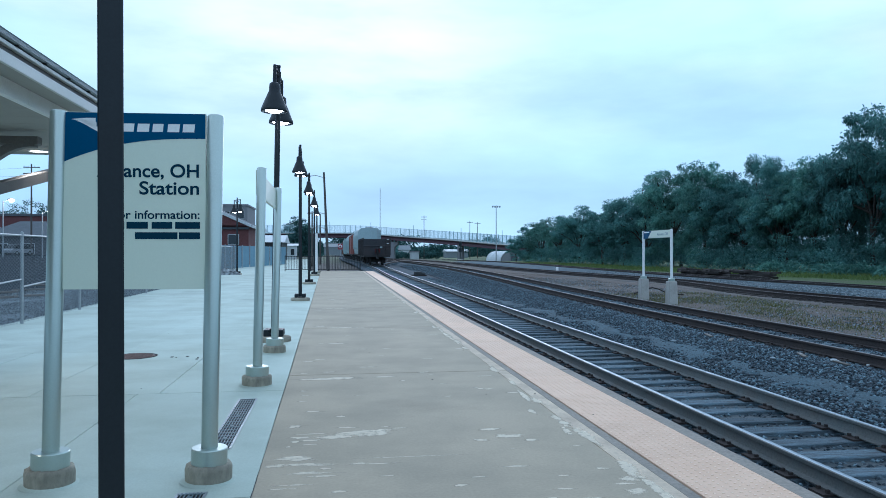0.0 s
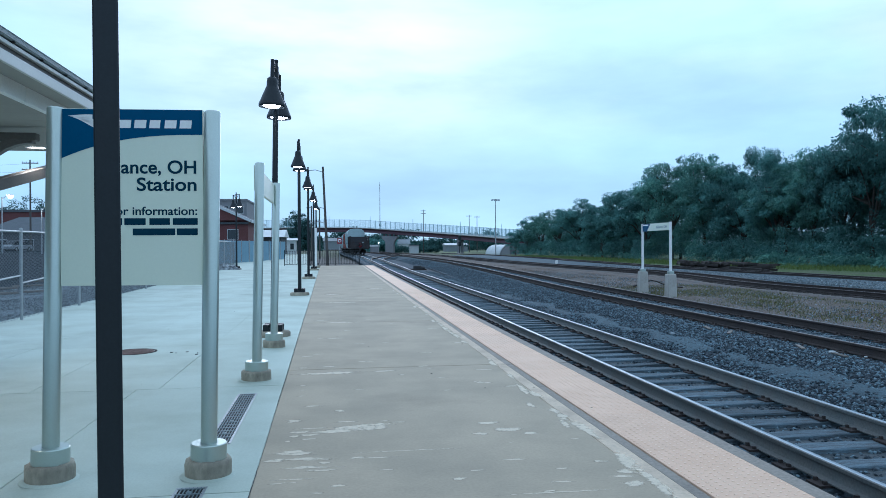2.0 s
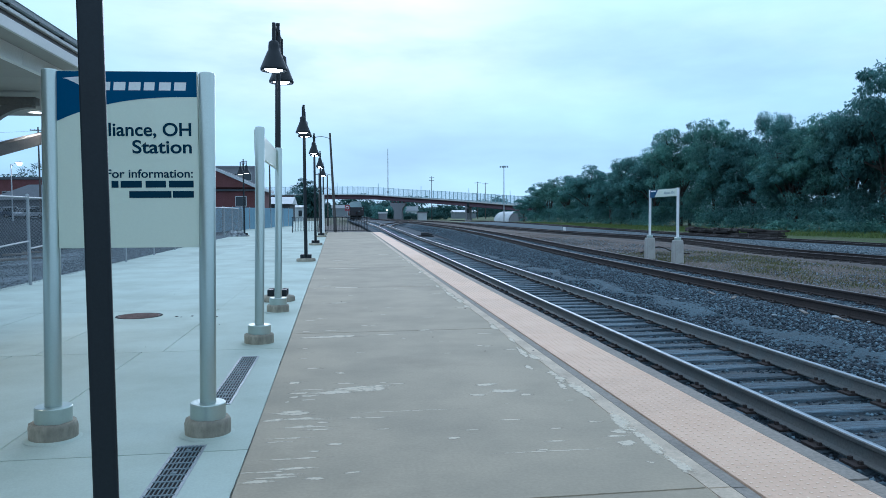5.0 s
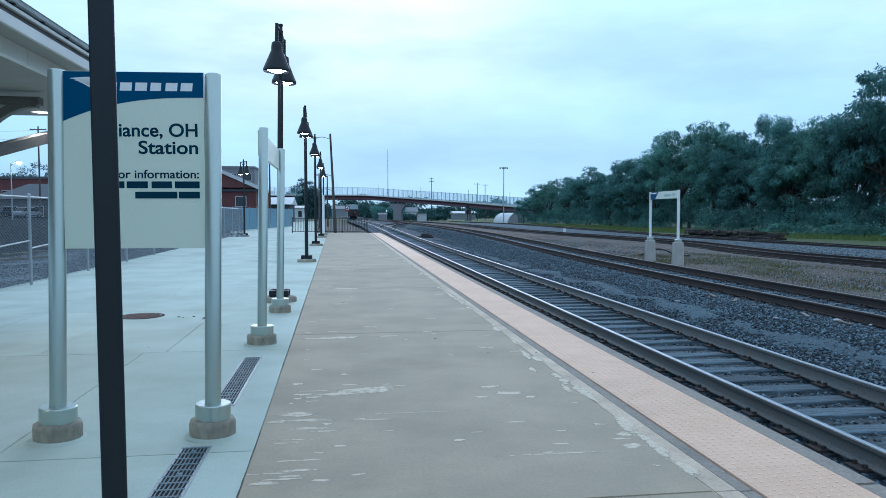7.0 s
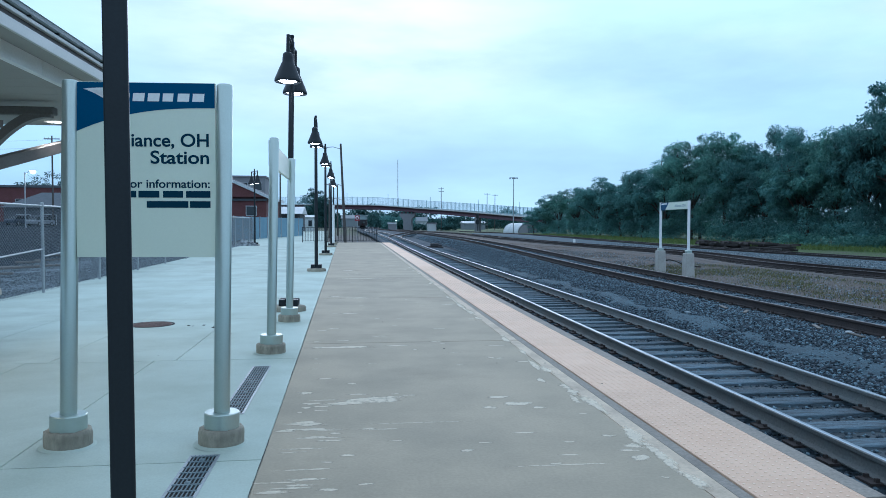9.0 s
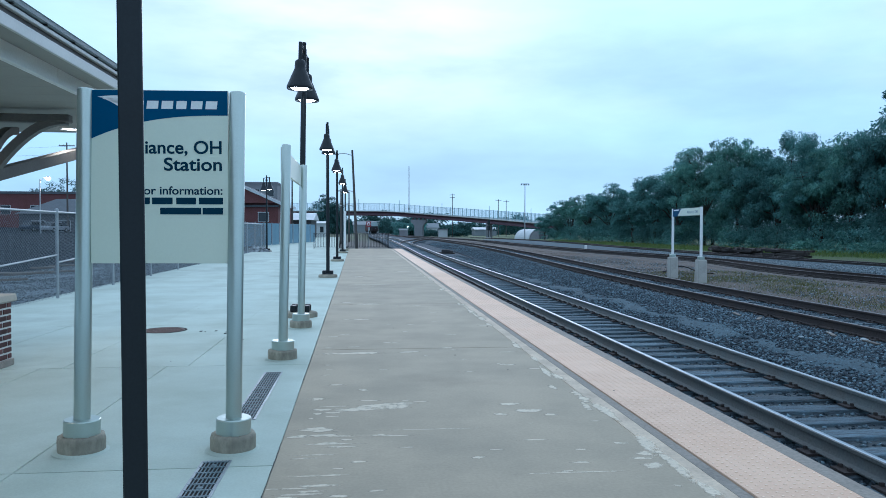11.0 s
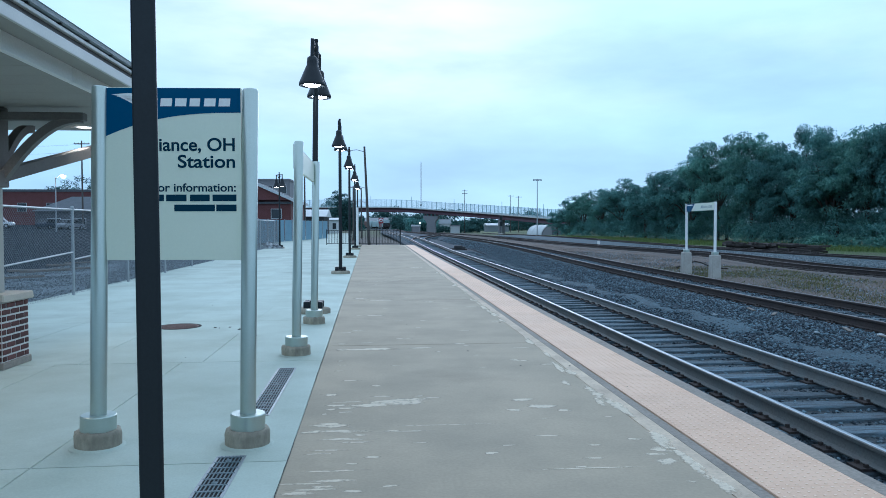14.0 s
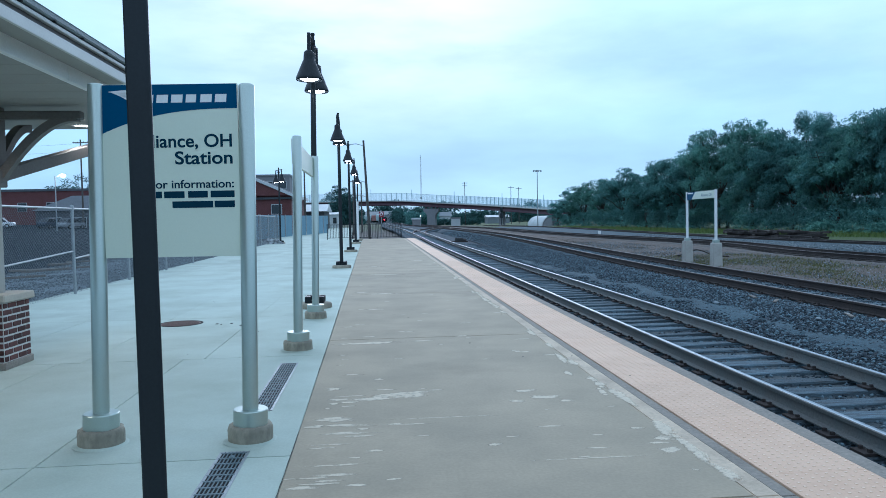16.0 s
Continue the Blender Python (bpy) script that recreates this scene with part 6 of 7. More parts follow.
def build_bridge():
    br = thing("road_bridge", "long curved road bridge with oxide red girders and tall railing", "bridge")
    ln = deck_line()
    part("girder", sweep_mesh("girder", [(-0.25, 0.0), (0.25, 0.0), (0.25, 0.08), (0.05, 0.1), (0.05, 1.3), (0.25, 1.32), (0.25, 1.4), (-0.25, 1.4), (-0.25, 1.32), (-0.05, 1.3), (-0.05, 0.1), (-0.25, 0.08)], ln, M_GIRDER), None, br, "oxide red plate girder")
    part("girder", sweep_mesh("girder", [(-8.25, 0.0), (-7.75, 0.0), (-7.75, 1.4), (-8.25, 1.4)], ln, M_GIRDER), None, br, "oxide red plate girder")
    part("deck", sweep_mesh("deck", [(-9.5, 1.4), (0.7, 1.4), (0.7, 1.72), (0.4, 1.72), (0.4, 1.6), (-9.2, 1.6), (-9.2, 1.72), (-9.5, 1.72)], ln, M_DECK), None, br, "pale concrete deck edge")
    for z in (1.9, 4.45):
        part("rail", sweep_mesh("rail", [(0.5, z), (0.58, z), (0.58, z + 0.08), (0.5, z + 0.08)], ln, M_FENCEGREEN), None, br)
    bm = bmesh.new()
    box(bm, -0.1, 0.1, -0.1, 0.1, 1.7, 4.62)
    me = mesh_of("railing_post", bm, M_FENCEGREEN)
    for p in ln[::1][10:]:
        part("railing_post", me, None, br, m=pose(p[0], p[1] - 0.55, p[2]))
    bm = bmesh.new()
    for a, b in zip(ln[10:], ln[11:]):
        for i in range(6):
            q = a + (b - a) * (i / 6)
            box(bm, q[0] - 0.04, q[0] + 0.04, q[1] - 0.57, q[1] - 0.545, q[2] + 1.7, q[2] + 4.45)
    tagged(part("picket_infill", bm, M_FENCEGREEN, br, "thin grey-green pickets"), kind="stuff")
    for x in (-2, 13.0, 27.5, 42.0, 51.5):
        i = int(np.argmin(np.abs(ln[:, 0] - x)))
        bm = bmesh.new()
        rod(bm, (0, 0, 1.9), (0, 0, 6.0), 0.09, 0.07, 8)
        part("deck_post", bm, M_FENCEGREEN, br, m=pose(ln[i][0], ln[i][1] - 0.3, ln[i][2]))
    # hammerhead pier
    bm = bmesh.new()
    ztop = 5.15
    prof = [(-1.6, -1.6), (1.6, -1.6), (1.5, 2.2), (1.8, 3.2), (2.9, 4.3), (3.0, ztop), (-3.0, ztop), (-2.9, 4.3), (-1.8, 3.2), (-1.5, 2.2)]
    a = [bm.verts.new((x, -1.0, z)) for x, z in prof]
    b = [bm.verts.new((x, 1.0, z)) for x, z in prof]
    bm.faces.new(a[::-1])
    bm.faces.new(b)
    for i in range(len(prof)):
        bm.faces.new((a[i], a[(i + 1) % len(prof)], b[(i + 1) % len(prof)], b[i]))
    bmesh.ops.recalc_face_normals(bm, faces=list(bm.faces))
    part("pier", bm, M_FARGREY, br, "flared concrete pier", m=pose(20.0, 269.5, 0, 0, 0, -20))
    for k in range(4):
        bm = bmesh.new()
        box(bm, -0.35, 0.35, -0.5, 0.5, ztop, ztop + 0.6, 0.04)
        part("bearing", bm, M_GIRDER, br, "dark bridge bearing", m=pose(20.0, 269.5, 0, 0, 0, -20) @ pose(-2.2 + 1.47 * k, 0, 0))
    for x, y, zt in ((41.0, 243, 3.75), (42.6, 245, 3.75)):
        bm = bmesh.new()
        box(bm, -0.45, 0.45, -0.45, 0.45, -1.8, zt, 0.05)
        part("pier_column", bm, M_FARGREY, br, "square steel-clad pier column", m=pose(x, y, 0))
    for x, y, zt in ((-32, 284, 6.6), (-75, 293, 5.2)):
        bm = bmesh.new()
        box(bm, -2.0, 2.0, -0.8, 0.8, -1.8, zt, 0.08)
        part("pier", bm, M_DECK, br, "concrete pier", m=pose(x, y, 0))


build_bridge()


def build_signal():
    sg = thing("rail_signal", "dark railway signal mast with stacked heads", "signal", m=pose(35.0, 205, -1.2))
    bm = bmesh.new()
    rod(bm, (0, 0, 0), (0, 0, 5.6), 0.12, 0.1, 8)
    part("mast", bm, M_BLACK, sg)
    for z in (3.2, 4.9):
        bm = bmesh.new()
        box(bm, -0.4, 0.4, -0.25, 0.15, z - 0.65, z + 0.65, 0.1)
        part("signal_head", bm, M_BLACK, sg)
    bm = bmesh.new()
    box(bm, -0.7, 0.7, -0.5, 0.5, 0, 0.6, 0.05)
    part("foundation", bm, M_FEET, sg)


build_signal()


def build_hut():
    ht = thing("quonset_hut", "white arched storage hut with a grey door beyond the yard", "hut", m=pose(48.2, 204, -1.3, 0, 0, 12) @ Matrix.Scale(0.85, 4))
    n = 14
    arc = [(3.6 * math.cos(math.pi * i / n), 3.5 * math.sin(math.pi * i / n)) for i in range(n + 1)]
    bm = bmesh.new()
    lo = [bm.verts.new((x, -3.0, z)) for x, z in arc]
    hi = [bm.verts.new((x, 9.0, z)) for x, z in arc]
    for i in range(n):
        bm.faces.new((lo[i], lo[i + 1], hi[i + 1], hi[i]))
    bm.faces.new(hi)
    bmesh.ops.recalc_face_normals(bm, faces=list(bm.faces))
    part("shell", bm, M_FARWHITE, ht)
    bm = bmesh.new()
    prism(bm, [(x * 0.93, z * 0.93) for x, z in arc], -2.9, -2.6)
    part("end_wall", bm, M_FARGREY, ht, "grey end wall")
    bm = bmesh.new()
    prism(bm, [(0.2, 0.0), (2.7, 0.0), (2.5, 1.9), (0.2, 2.6)], -3.05, -2.91)
    part("door", bm, M_FARROOF, ht, "dark grey door")
    for k in range(4):
        bm = bmesh.new()
        for (xa, za), (xb, zb) in zip(arc, arc[1:]):
            rod(bm, (xa, -2.6 + k * 3.6, za), (xb, -2.6 + k * 3.6, zb), 0.09, 0.09, 6, False)
        part("hoop", bm, M_FARWHITE, ht, "white hoop rib")


build_hut()
M_FARPALE = mat("dull_pale_siding", (0.2, 0.22, 0.23), 0.8, var=0.1, scale=0.5, fine=4, bump=0.0, coords="World")
build_house("white_depot", "low white depot building under the bridge", 28.2, 33.2, 330, 340, -1.4, 2.4, 4.4, M_FARWHITE, M_FARPALE, [])
build_house("signal_cabin", "small pale relay cabin beside the tracks", 26.7, 29.7, 262, 266, -1.3, 1.3, 1.3, M_FARWHITE, M_FARGREY, [])
build_house("relay_box", "small pale relay box with a lamp near the pier", 10.7, 13.2, 225, 227, -1.3, 1.3, 1.3, M_FARGREY, M_FARWHITE, [])
build_house("grain_warehouse", "long pale corrugated warehouse at the end of the line", -8.5, 10.5, 540, 570, -1.5, 5.0, 7.6, M_FARPALE, M_FARPALE, [])
build_house("white_store", "low white store beyond the yard", 50, 60, 330, 340, -1.4, 1.6, 2.6, M_FARPALE, M_FARWHITE, [])


def build_cabin_lamp():
    cl = thing("yard_lamp", "small bright yard lamp on a short pole", "street light", m=pose(13.0, 222, -1.3))
    bm = bmesh.new()
    rod(bm, (0, 0, 0), (0, 0, 3.6), 0.07, 0.06, 8)
    part("pole", bm, M_ALU, cl)
    bm = bmesh.new()
    lathe(bm, [(0.0, 3.55), (0.1, 3.6), (0.14, 3.72), (0.1, 3.84), (0.0, 3.9)], 12)
    part("globe", bm, mat("yard_lamp_glow", (0.9, 0.9, 0.9), 0.3, emit=((1.0, 0.97, 0.9), 12.0)), cl, "glowing globe")


build_cabin_lamp()

# ---- trees ----
M_LEAF = leaf_mat("dark_summer_foliage", (0.086, 0.215, 0.206), (0.178, 0.355, 0.318))
M_LEAF2 = leaf_mat("lighter_summer_foliage", (0.096, 0.235, 0.205), (0.198, 0.39, 0.315))
M_LEAFFAR = leaf_mat("far_dark_foliage", (0.04, 0.10, 0.095), (0.08, 0.165, 0.15))
M_BARK = mat("grey_brown_bark", (0.07, 0.058, 0.048), 0.95, var=0.3, scale=3, fine=20, bump=0.6, stretch=(1, 1, 0.3))


def leaf_cloud(name, centres, radii, per, size, material, seed, droop=0.5):
    """Leaf blades gathered in drooping sprays round branch-end centres."""
    g = np.random.RandomState(seed)
    n = len(centres) * per
    ci = np.repeat(np.arange(len(centres)), per)
    u = g.normal(0, 1, (n, 3))
    u /= np.linalg.norm(u, axis=1)[:, None]
    rad = np.array(radii)[ci] * g.uniform(0.2, 1.0, n) ** 0.5
    p = np.array(centres)[ci] + u * rad[:, None] * np.array([1, 1, 0.46])
    d = u * np.array([1, 1, 0.35]) + g.normal(0, 0.45, (n, 3))
    d[:, 2] -= droop * g.uniform(0, 1, n)
    d /= np.linalg.norm(d, axis=1)[:, None]
    side = np.cross(d, g.normal(0, 1, (n, 3)))
    side /= np.linalg.norm(side, axis=1)[:, None]
    ln, wd = size * g.uniform(0.7, 1.5, n), size * g.uniform(0.2, 0.42, n)
    a = p - side * (wd * 0.35)[:, None]
    b = p + d * (ln * 0.5)[:, None] - side * wd[:, None] * 0.6
    c = p + d * ln[:, None] + np.array([0, 0, -1]) * (ln * 0.18)[:, None]
    e = p + d * (ln * 0.5)[:, None] + side * wd[:, None] * 0.6
    v = np.stack([a, b, c, e], 1)
    f = np.arange(n * 4).reshape(n, 4)
    # turn every blade outwards and let it shade with its spray
    out = u * np.array([1, 1, 1.3]) + np.array([0, 0, 0.45]) + g.normal(0, 0.22, (n, 3))
    out /= np.linalg.norm(out, axis=1)[:, None]
    back = np.einsum("ij,ij->i", np.cross(v[:, 1] - v[:, 0], v[:, 3] - v[:, 0]), out) < 0
    f[back] = f[back][:, ::-1]
    me = arrays(name, v.reshape(-1, 3), f, material)
    me.polygons.foreach_set("use_smooth", [True] * n)
    me.normals_split_custom_set_from_vertices(np.repeat(out, 4, axis=0).astype(np.float32))
    return me


def make_tree(h, spread, seed, material, per=70, size=0.42, layered=0.5):
    """Trunk, forking limbs and a crown of sprays; returns trunk and crown meshes."""
    g = random.Random(seed)
    bm = bmesh.new()
    centres, radii = [], []
    base = h * 0.16
    rod(bm, (0, 0, -0.4), (g.uniform(-0.2, 0.2), g.uniform(-0.2, 0.2), h * 0.34), h * 0.022, h * 0.016, 8)
    nl = 10
    for k in range(nl):
        q = 2 * math.pi * (k + g.random() * 0.6) / nl
        z0 = h * g.uniform(0.16, 0.36)
        reach = spread * g.uniform(0.55, 1.0)
        zt = h * g.uniform(0.42, 0.93)
        reach *= math.sqrt(max(0.12, 1 - ((zt / h - 0.5) / 0.52) ** 2))
        mid = Vector((math.cos(q) * reach * 0.45, math.sin(q) * reach * 0.45, z0 + (zt - z0) * 0.6))
        end = Vector((math.cos(q) * reach, math.sin(q) * reach, zt))
        rod(bm, (0, 0, z0), mid, h * 0.010, h * 0.007, 6, False)
        rod(bm, mid, end, h * 0.007, h * 0.003, 6, False)
        for j in range(7):
            t = g.uniform(0.3, 1.05)
            p = mid.lerp(end, t) + Vector((g.uniform(-1, 1), g.uniform(-1, 1), g.uniform(-0.5, 0.6))) * spread * 0.3
            rod(bm, mid.lerp(end, min(t, 0.9)), p, h * 0.0035, h * 0.0015, 4, False)
            centres.append(tuple(p))
            radii.append(spread * g.uniform(0.16, 0.34))
    for j in range(34):
        q, zz = g.uniform(0, 6.28), g.uniform(0.08, 1.0)
        w = spread * math.sqrt(max(0.05, 1 - ((zz - 0.48) / 0.56) ** 2)) * g.uniform(0.35, 1.0)
        centres.append((math.cos(q) * w, math.sin(q) * w, h * zz * 0.97))
        radii.append(spread * g.uniform(0.14, 0.3))
    return mesh_of("trunk", bm, M_BARK), leaf_cloud("crown", centres, radii, per, size, material, seed)


KINDS = [make_tree(10.0, 3.9, s, M_LEAF if s % 3 else M_LEAF2, per=200, size=0.25) for s in range(1, 7)]


def plant(x, y, h, kind, width=1.0, label="broad leafy dark green tree at the edge of the yard", rz=None, group="line of trees"):
    tr = thing("tree", label, "tree", group, m=pose(x, y, float(ground_z(x, y)), 0, 0, rz if rz is not None else (x * 37 + y * 53) % 360))
    s = h / 9.6
    for nm, me in zip(("trunk", "crown"), KINDS[kind]):
        ob = part(nm, me, None, tr)
        ob.scale = (s * width, s * width, s)
    return tr


# front row, from beside the camera to the bridge: x, y, height, kind, width
for x, y, h, k, w in ((56, 30, 14, 0, 1.2), (54, 38, 15.5, 2, 1.2), (53, 46, 15, 4, 1.15), (52, 55, 16, 1, 0.95), (51.8, 64.4, 16.7, 3, 0.62), (51, 67.6, 14.2, 0, 0.58), (50, 70.8, 12.0, 5, 0.72), (49, 74, 10.6, 2, 0.9),
                      (48.5, 74.5, 11.6, 4, 0.8), (49.5, 80, 13.4, 1, 0.48), (48, 80.8, 11.0, 3, 0.85), (47.2, 84, 11.7, 0, 0.8), (46.3, 87.0, 13.4, 5, 0.72), (45.6, 94.5, 13.6, 2, 0.78), (45, 101.7, 12.2, 4, 0.85),
                      (44.5, 108.7, 10.4, 1, 1.0), (44, 116.7, 9.2, 3, 1.05), (43.5, 127, 10.3, 0, 1.0), (43.2, 138, 9.2, 5, 1.05), (43, 150, 8.9, 2, 1.0), (42.8, 160, 7.8, 4, 1.1), (43, 172, 5.6, 1, 1.2)):
    plant(x, y, h, k, w)
# second row that closes the gaps
for x, y, h, k in ((57.5, 42, 15.5, 3), (62, 40, 15, 1), (61, 52, 16, 5), (58.5, 63, 15, 2), (57, 73, 13.2, 4), (55.5, 84, 11.8, 0), (52.5, 106, 10.5, 1), (51.5, 118, 10, 4), (51, 130, 10, 2), (50, 144, 8.6, 5)):
    plant(x, y, h, k, 1.15)


def build_brush():
    """Low brush that fills the foot of the trees, and far woods."""
    g = np.random.RandomState(9)
    base = [(56, 20), (53.5, 36), (50.5, 48), (47.2, 58), (45, 68), (43.2, 81), (41.8, 100), (41.2, 129), (40.6, 152), (44, 170)]
    bx, by = np.array([b[0] for b in base], float), np.array([b[1] for b in base], float)
    ys = g.uniform(22, 168, 1100)
    dep = g.uniform(0, 1, 1100)
    xs = np.interp(ys, by, bx) + 0.2 + dep * 12.0
    hh = g.uniform(0.3, 2.6, 1100) + dep * g.uniform(0, 6.5, 1100)
    # taller thicket where the trunks stand open
    yt = g.uniform(40, 128, 420)
    xt = np.interp(yt, by, bx) + g.uniform(4.0, 11.0, 420)
    xs, ys, hh = np.concatenate([xs, xt]), np.concatenate([ys, yt]), np.concatenate([hh, g.uniform(0.6, 6.5, 420)])
    c = np.stack([xs, ys, ground_z(xs, ys) + hh], 1)
    tagged(new("undergrowth", leaf_cloud("undergrowth", c, g.uniform(0.8, 1.9, len(xs)), 150, 0.22, M_LEAF, 31)), "dense dark undergrowth along the tree line", "shrubs", kind="stuff")
    ys = np.concatenate([g.uniform(36, 72, 150), g.uniform(36, 160, 60)])
    xs = np.interp(ys, by, bx) + g.uniform(-1.6, 0.4, 210)
    c = np.stack([xs, ys, ground_z(xs, ys) + g.uniform(0.2, 1.1, 210)], 1)
    tagged(new("weeds", leaf_cloud("weeds", c, g.uniform(0.3, 0.8, 210), 46, 0.34, M_LEAF2, 32, 0.2)), "brighter green weeds in front of the trees", "weeds", kind="stuff")
    # far woods behind the bridge
    n = 900
    xs = g.uniform(-90, 130, n)
    ys = 380 + g.uniform(0, 40, n) + np.abs(xs - 20) * 0.2
    prof = 7.0 + 2.0 * np.sin(xs * 0.09) + 1.6 * np.sin(xs * 0.23 + 1)
    c = np.stack([xs, ys, -1.5 + g.uniform(0.05, 1.0, n) * prof], 1)
    keep = ~((xs > -9) & (xs < 9))
    c = c[keep]
    tagged(new("far_woods", leaf_cloud("far_woods", c, g.uniform(2.0, 3.6, len(c)), 44, 1.5, M_LEAFFAR, 33)), "hazy dark woods behind the bridge", "woods", kind="stuff")
    n = 420
    xs = g.uniform(-70, 70, n)
    c = np.stack([xs, 610 + g.uniform(0, 30, n), -2 + g.uniform(0.05, 1.0, n) * (14 + 4 * np.sin(xs * 0.13))], 1)
    tagged(new("far_woods", leaf_cloud("far_woods", c, g.uniform(3.0, 5.0, n), 40, 2.2, M_LEAFFAR, 37)), "far woods closing the end of the line", "woods", kind="stuff")
    n = 120
    c = np.stack([g.uniform(14, 26, n), g.uniform(320, 335, n), g.uniform(-1, 4.4, n)], 1)
    tagged(new("far_woods", leaf_cloud("far_woods", c, g.uniform(1.2, 2.4, n), 50, 1.0, M_LEAF, 36)), "lighter green shrubs under the bridge", "woods", kind="stuff")
    n = 70
    c = np.stack([g.uniform(22, 40, n), g.uniform(288, 296, n), g.uniform(-1.2, 1.2, n)], 1)
    tagged(new("far_woods", leaf_cloud("far_woods", c, g.uniform(0.8, 1.6, n), 50, 0.8, M_LEAFFAR, 38)), "low dark hedge before the white depot", "woods", kind="stuff")
    # tree clump over the bridge's end and behind the brick terrace
    for cx, cy, w, h, n, s in ((-18, 345, 9, 18.5, 170, 41), (-68, 200, 8, 16.5, 150, 42), (-88, 225, 12, 16.5, 140, 43), (-57, 212, 6, 17, 110, 45), (62, 300, 8, 8, 60, 44), (-9.0, 196, 4.2, 8.2, 110, 46)):
        q, r = g.uniform(0, 6.28, n), g.uniform(0, 1, n) ** 0.5
        c = np.stack([cx + w * r * np.cos(q), cy + w * r * np.sin(q), h * (1 - 0.55 * r**2) * g.uniform(0.3, 1.0, n)], 1)
        tagged(new("tree_clump", leaf_cloud("tree_clump", c, g.uniform(1.0, 2.2, n), 80, 0.6, M_LEAFFAR, s)), "distant clump of dark trees", "trees", kind="stuff")


build_brush()


def build_grass():
    """Dry tufts and weeds in the strip between tracks, grass by the trees."""
    def tufts(name, n, place, hgt, material, seed, label):
        g = np.random.RandomState(seed)
        x, y = place(g, n)
        n = len(x)
        a = g.uniform(0, 6.28, n)
        d = np.stack([np.cos(a), np.sin(a), np.zeros(n)], 1)
        h = hgt * g.uniform(0.4, 1.3, n)
        p = np.stack([x, y, ground_z(x, y) - 0.01], 1)
        lean = g.normal(0, 0.35, (n, 3)) * h[:, None]
        lean[:, 2] = h
        w = 0.012 + 0.03 * h
        v = np.stack([p - d * w[:, None], p + d * w[:, None], p + lean], 1).reshape(-1, 3)
        tagged(new(name, arrays(name, v, np.arange(n * 3).reshape(n, 3), material)), label, "grass", kind="stuff")

    def dry(g, n):
        k = n // 30
        cx, cy = g.uniform(12.3, 19.5, k), 9 + 70 * g.uniform(0, 1, k) ** 1.4
        i = g.randint(0, k, n)
        return cx[i] + g.normal(0, 0.3, n), cy[i] + g.normal(0, 0.4, n)

    def yellow(g, n):
        k = n // 40
        cx, cy = g.uniform(13.5, 19.8, k), 11 + 26 * g.uniform(0, 1, k)
        i = g.randint(0, k, n)
        return cx[i] + g.normal(0, 0.35, n), cy[i] + g.normal(0, 0.5, n)

    def verge(g, n):
        y = g.uniform(30, 150, n)
        return np.interp(y, [20, 48, 58, 81, 100, 129, 152], [55, 50, 46.5, 42.5, 41, 40.6, 40]) - g.uniform(0, 1, n) ** 1.5 * 7.0, y

    tufts("dry_weeds", 15000, dry, 0.06, island_mat("rusty_dry_weed", (0.065, 0.05, 0.04), (0.19, 0.14, 0.095)), 51, "rusty dry weeds in the dirt strip")
    tufts("grass_tufts", 14000, yellow, 0.09, island_mat("yellow_green_grass", (0.08, 0.085, 0.035), (0.19, 0.185, 0.08)), 52, "yellow-green grass tufts beside the siding")
    tufts("grass", 26000, verge, 0.42, island_mat("fresh_grass", (0.07, 0.11, 0.03), (0.17, 0.23, 0.07)), 53, "rough grass in front of the trees")


build_grass()

# ---- freight train ----
M_CARDARK = mat("sooty_dark_steel", (0.03, 0.03, 0.034), 0.8, var=0.25, scale=0.8, fine=8, bump=0.1, tint=(0.05, 0.04, 0.038))
M_CARGREY = mat("pale_grey_hopper_paint", (0.35, 0.45, 0.46), 0.6, var=0.1, scale=0.5, fine=6, bump=0.05, stain=0.15)
M_CARORANGE = mat("faded_orange_red_paint", (0.28, 0.105, 0.085), 0.65, var=0.15, scale=0.5, fine=6, bump=0.05, stain=0.15)
M_CARBROWN = mat("boxcar_brown_paint", (0.13, 0.06, 0.045), 0.7, var=0.15, scale=0.5, fine=6, bump=0.05)
M_STEELDARK = mat("greasy_running_gear", (0.035, 0.033, 0.032), 0.7, 0.4, var=0.2)


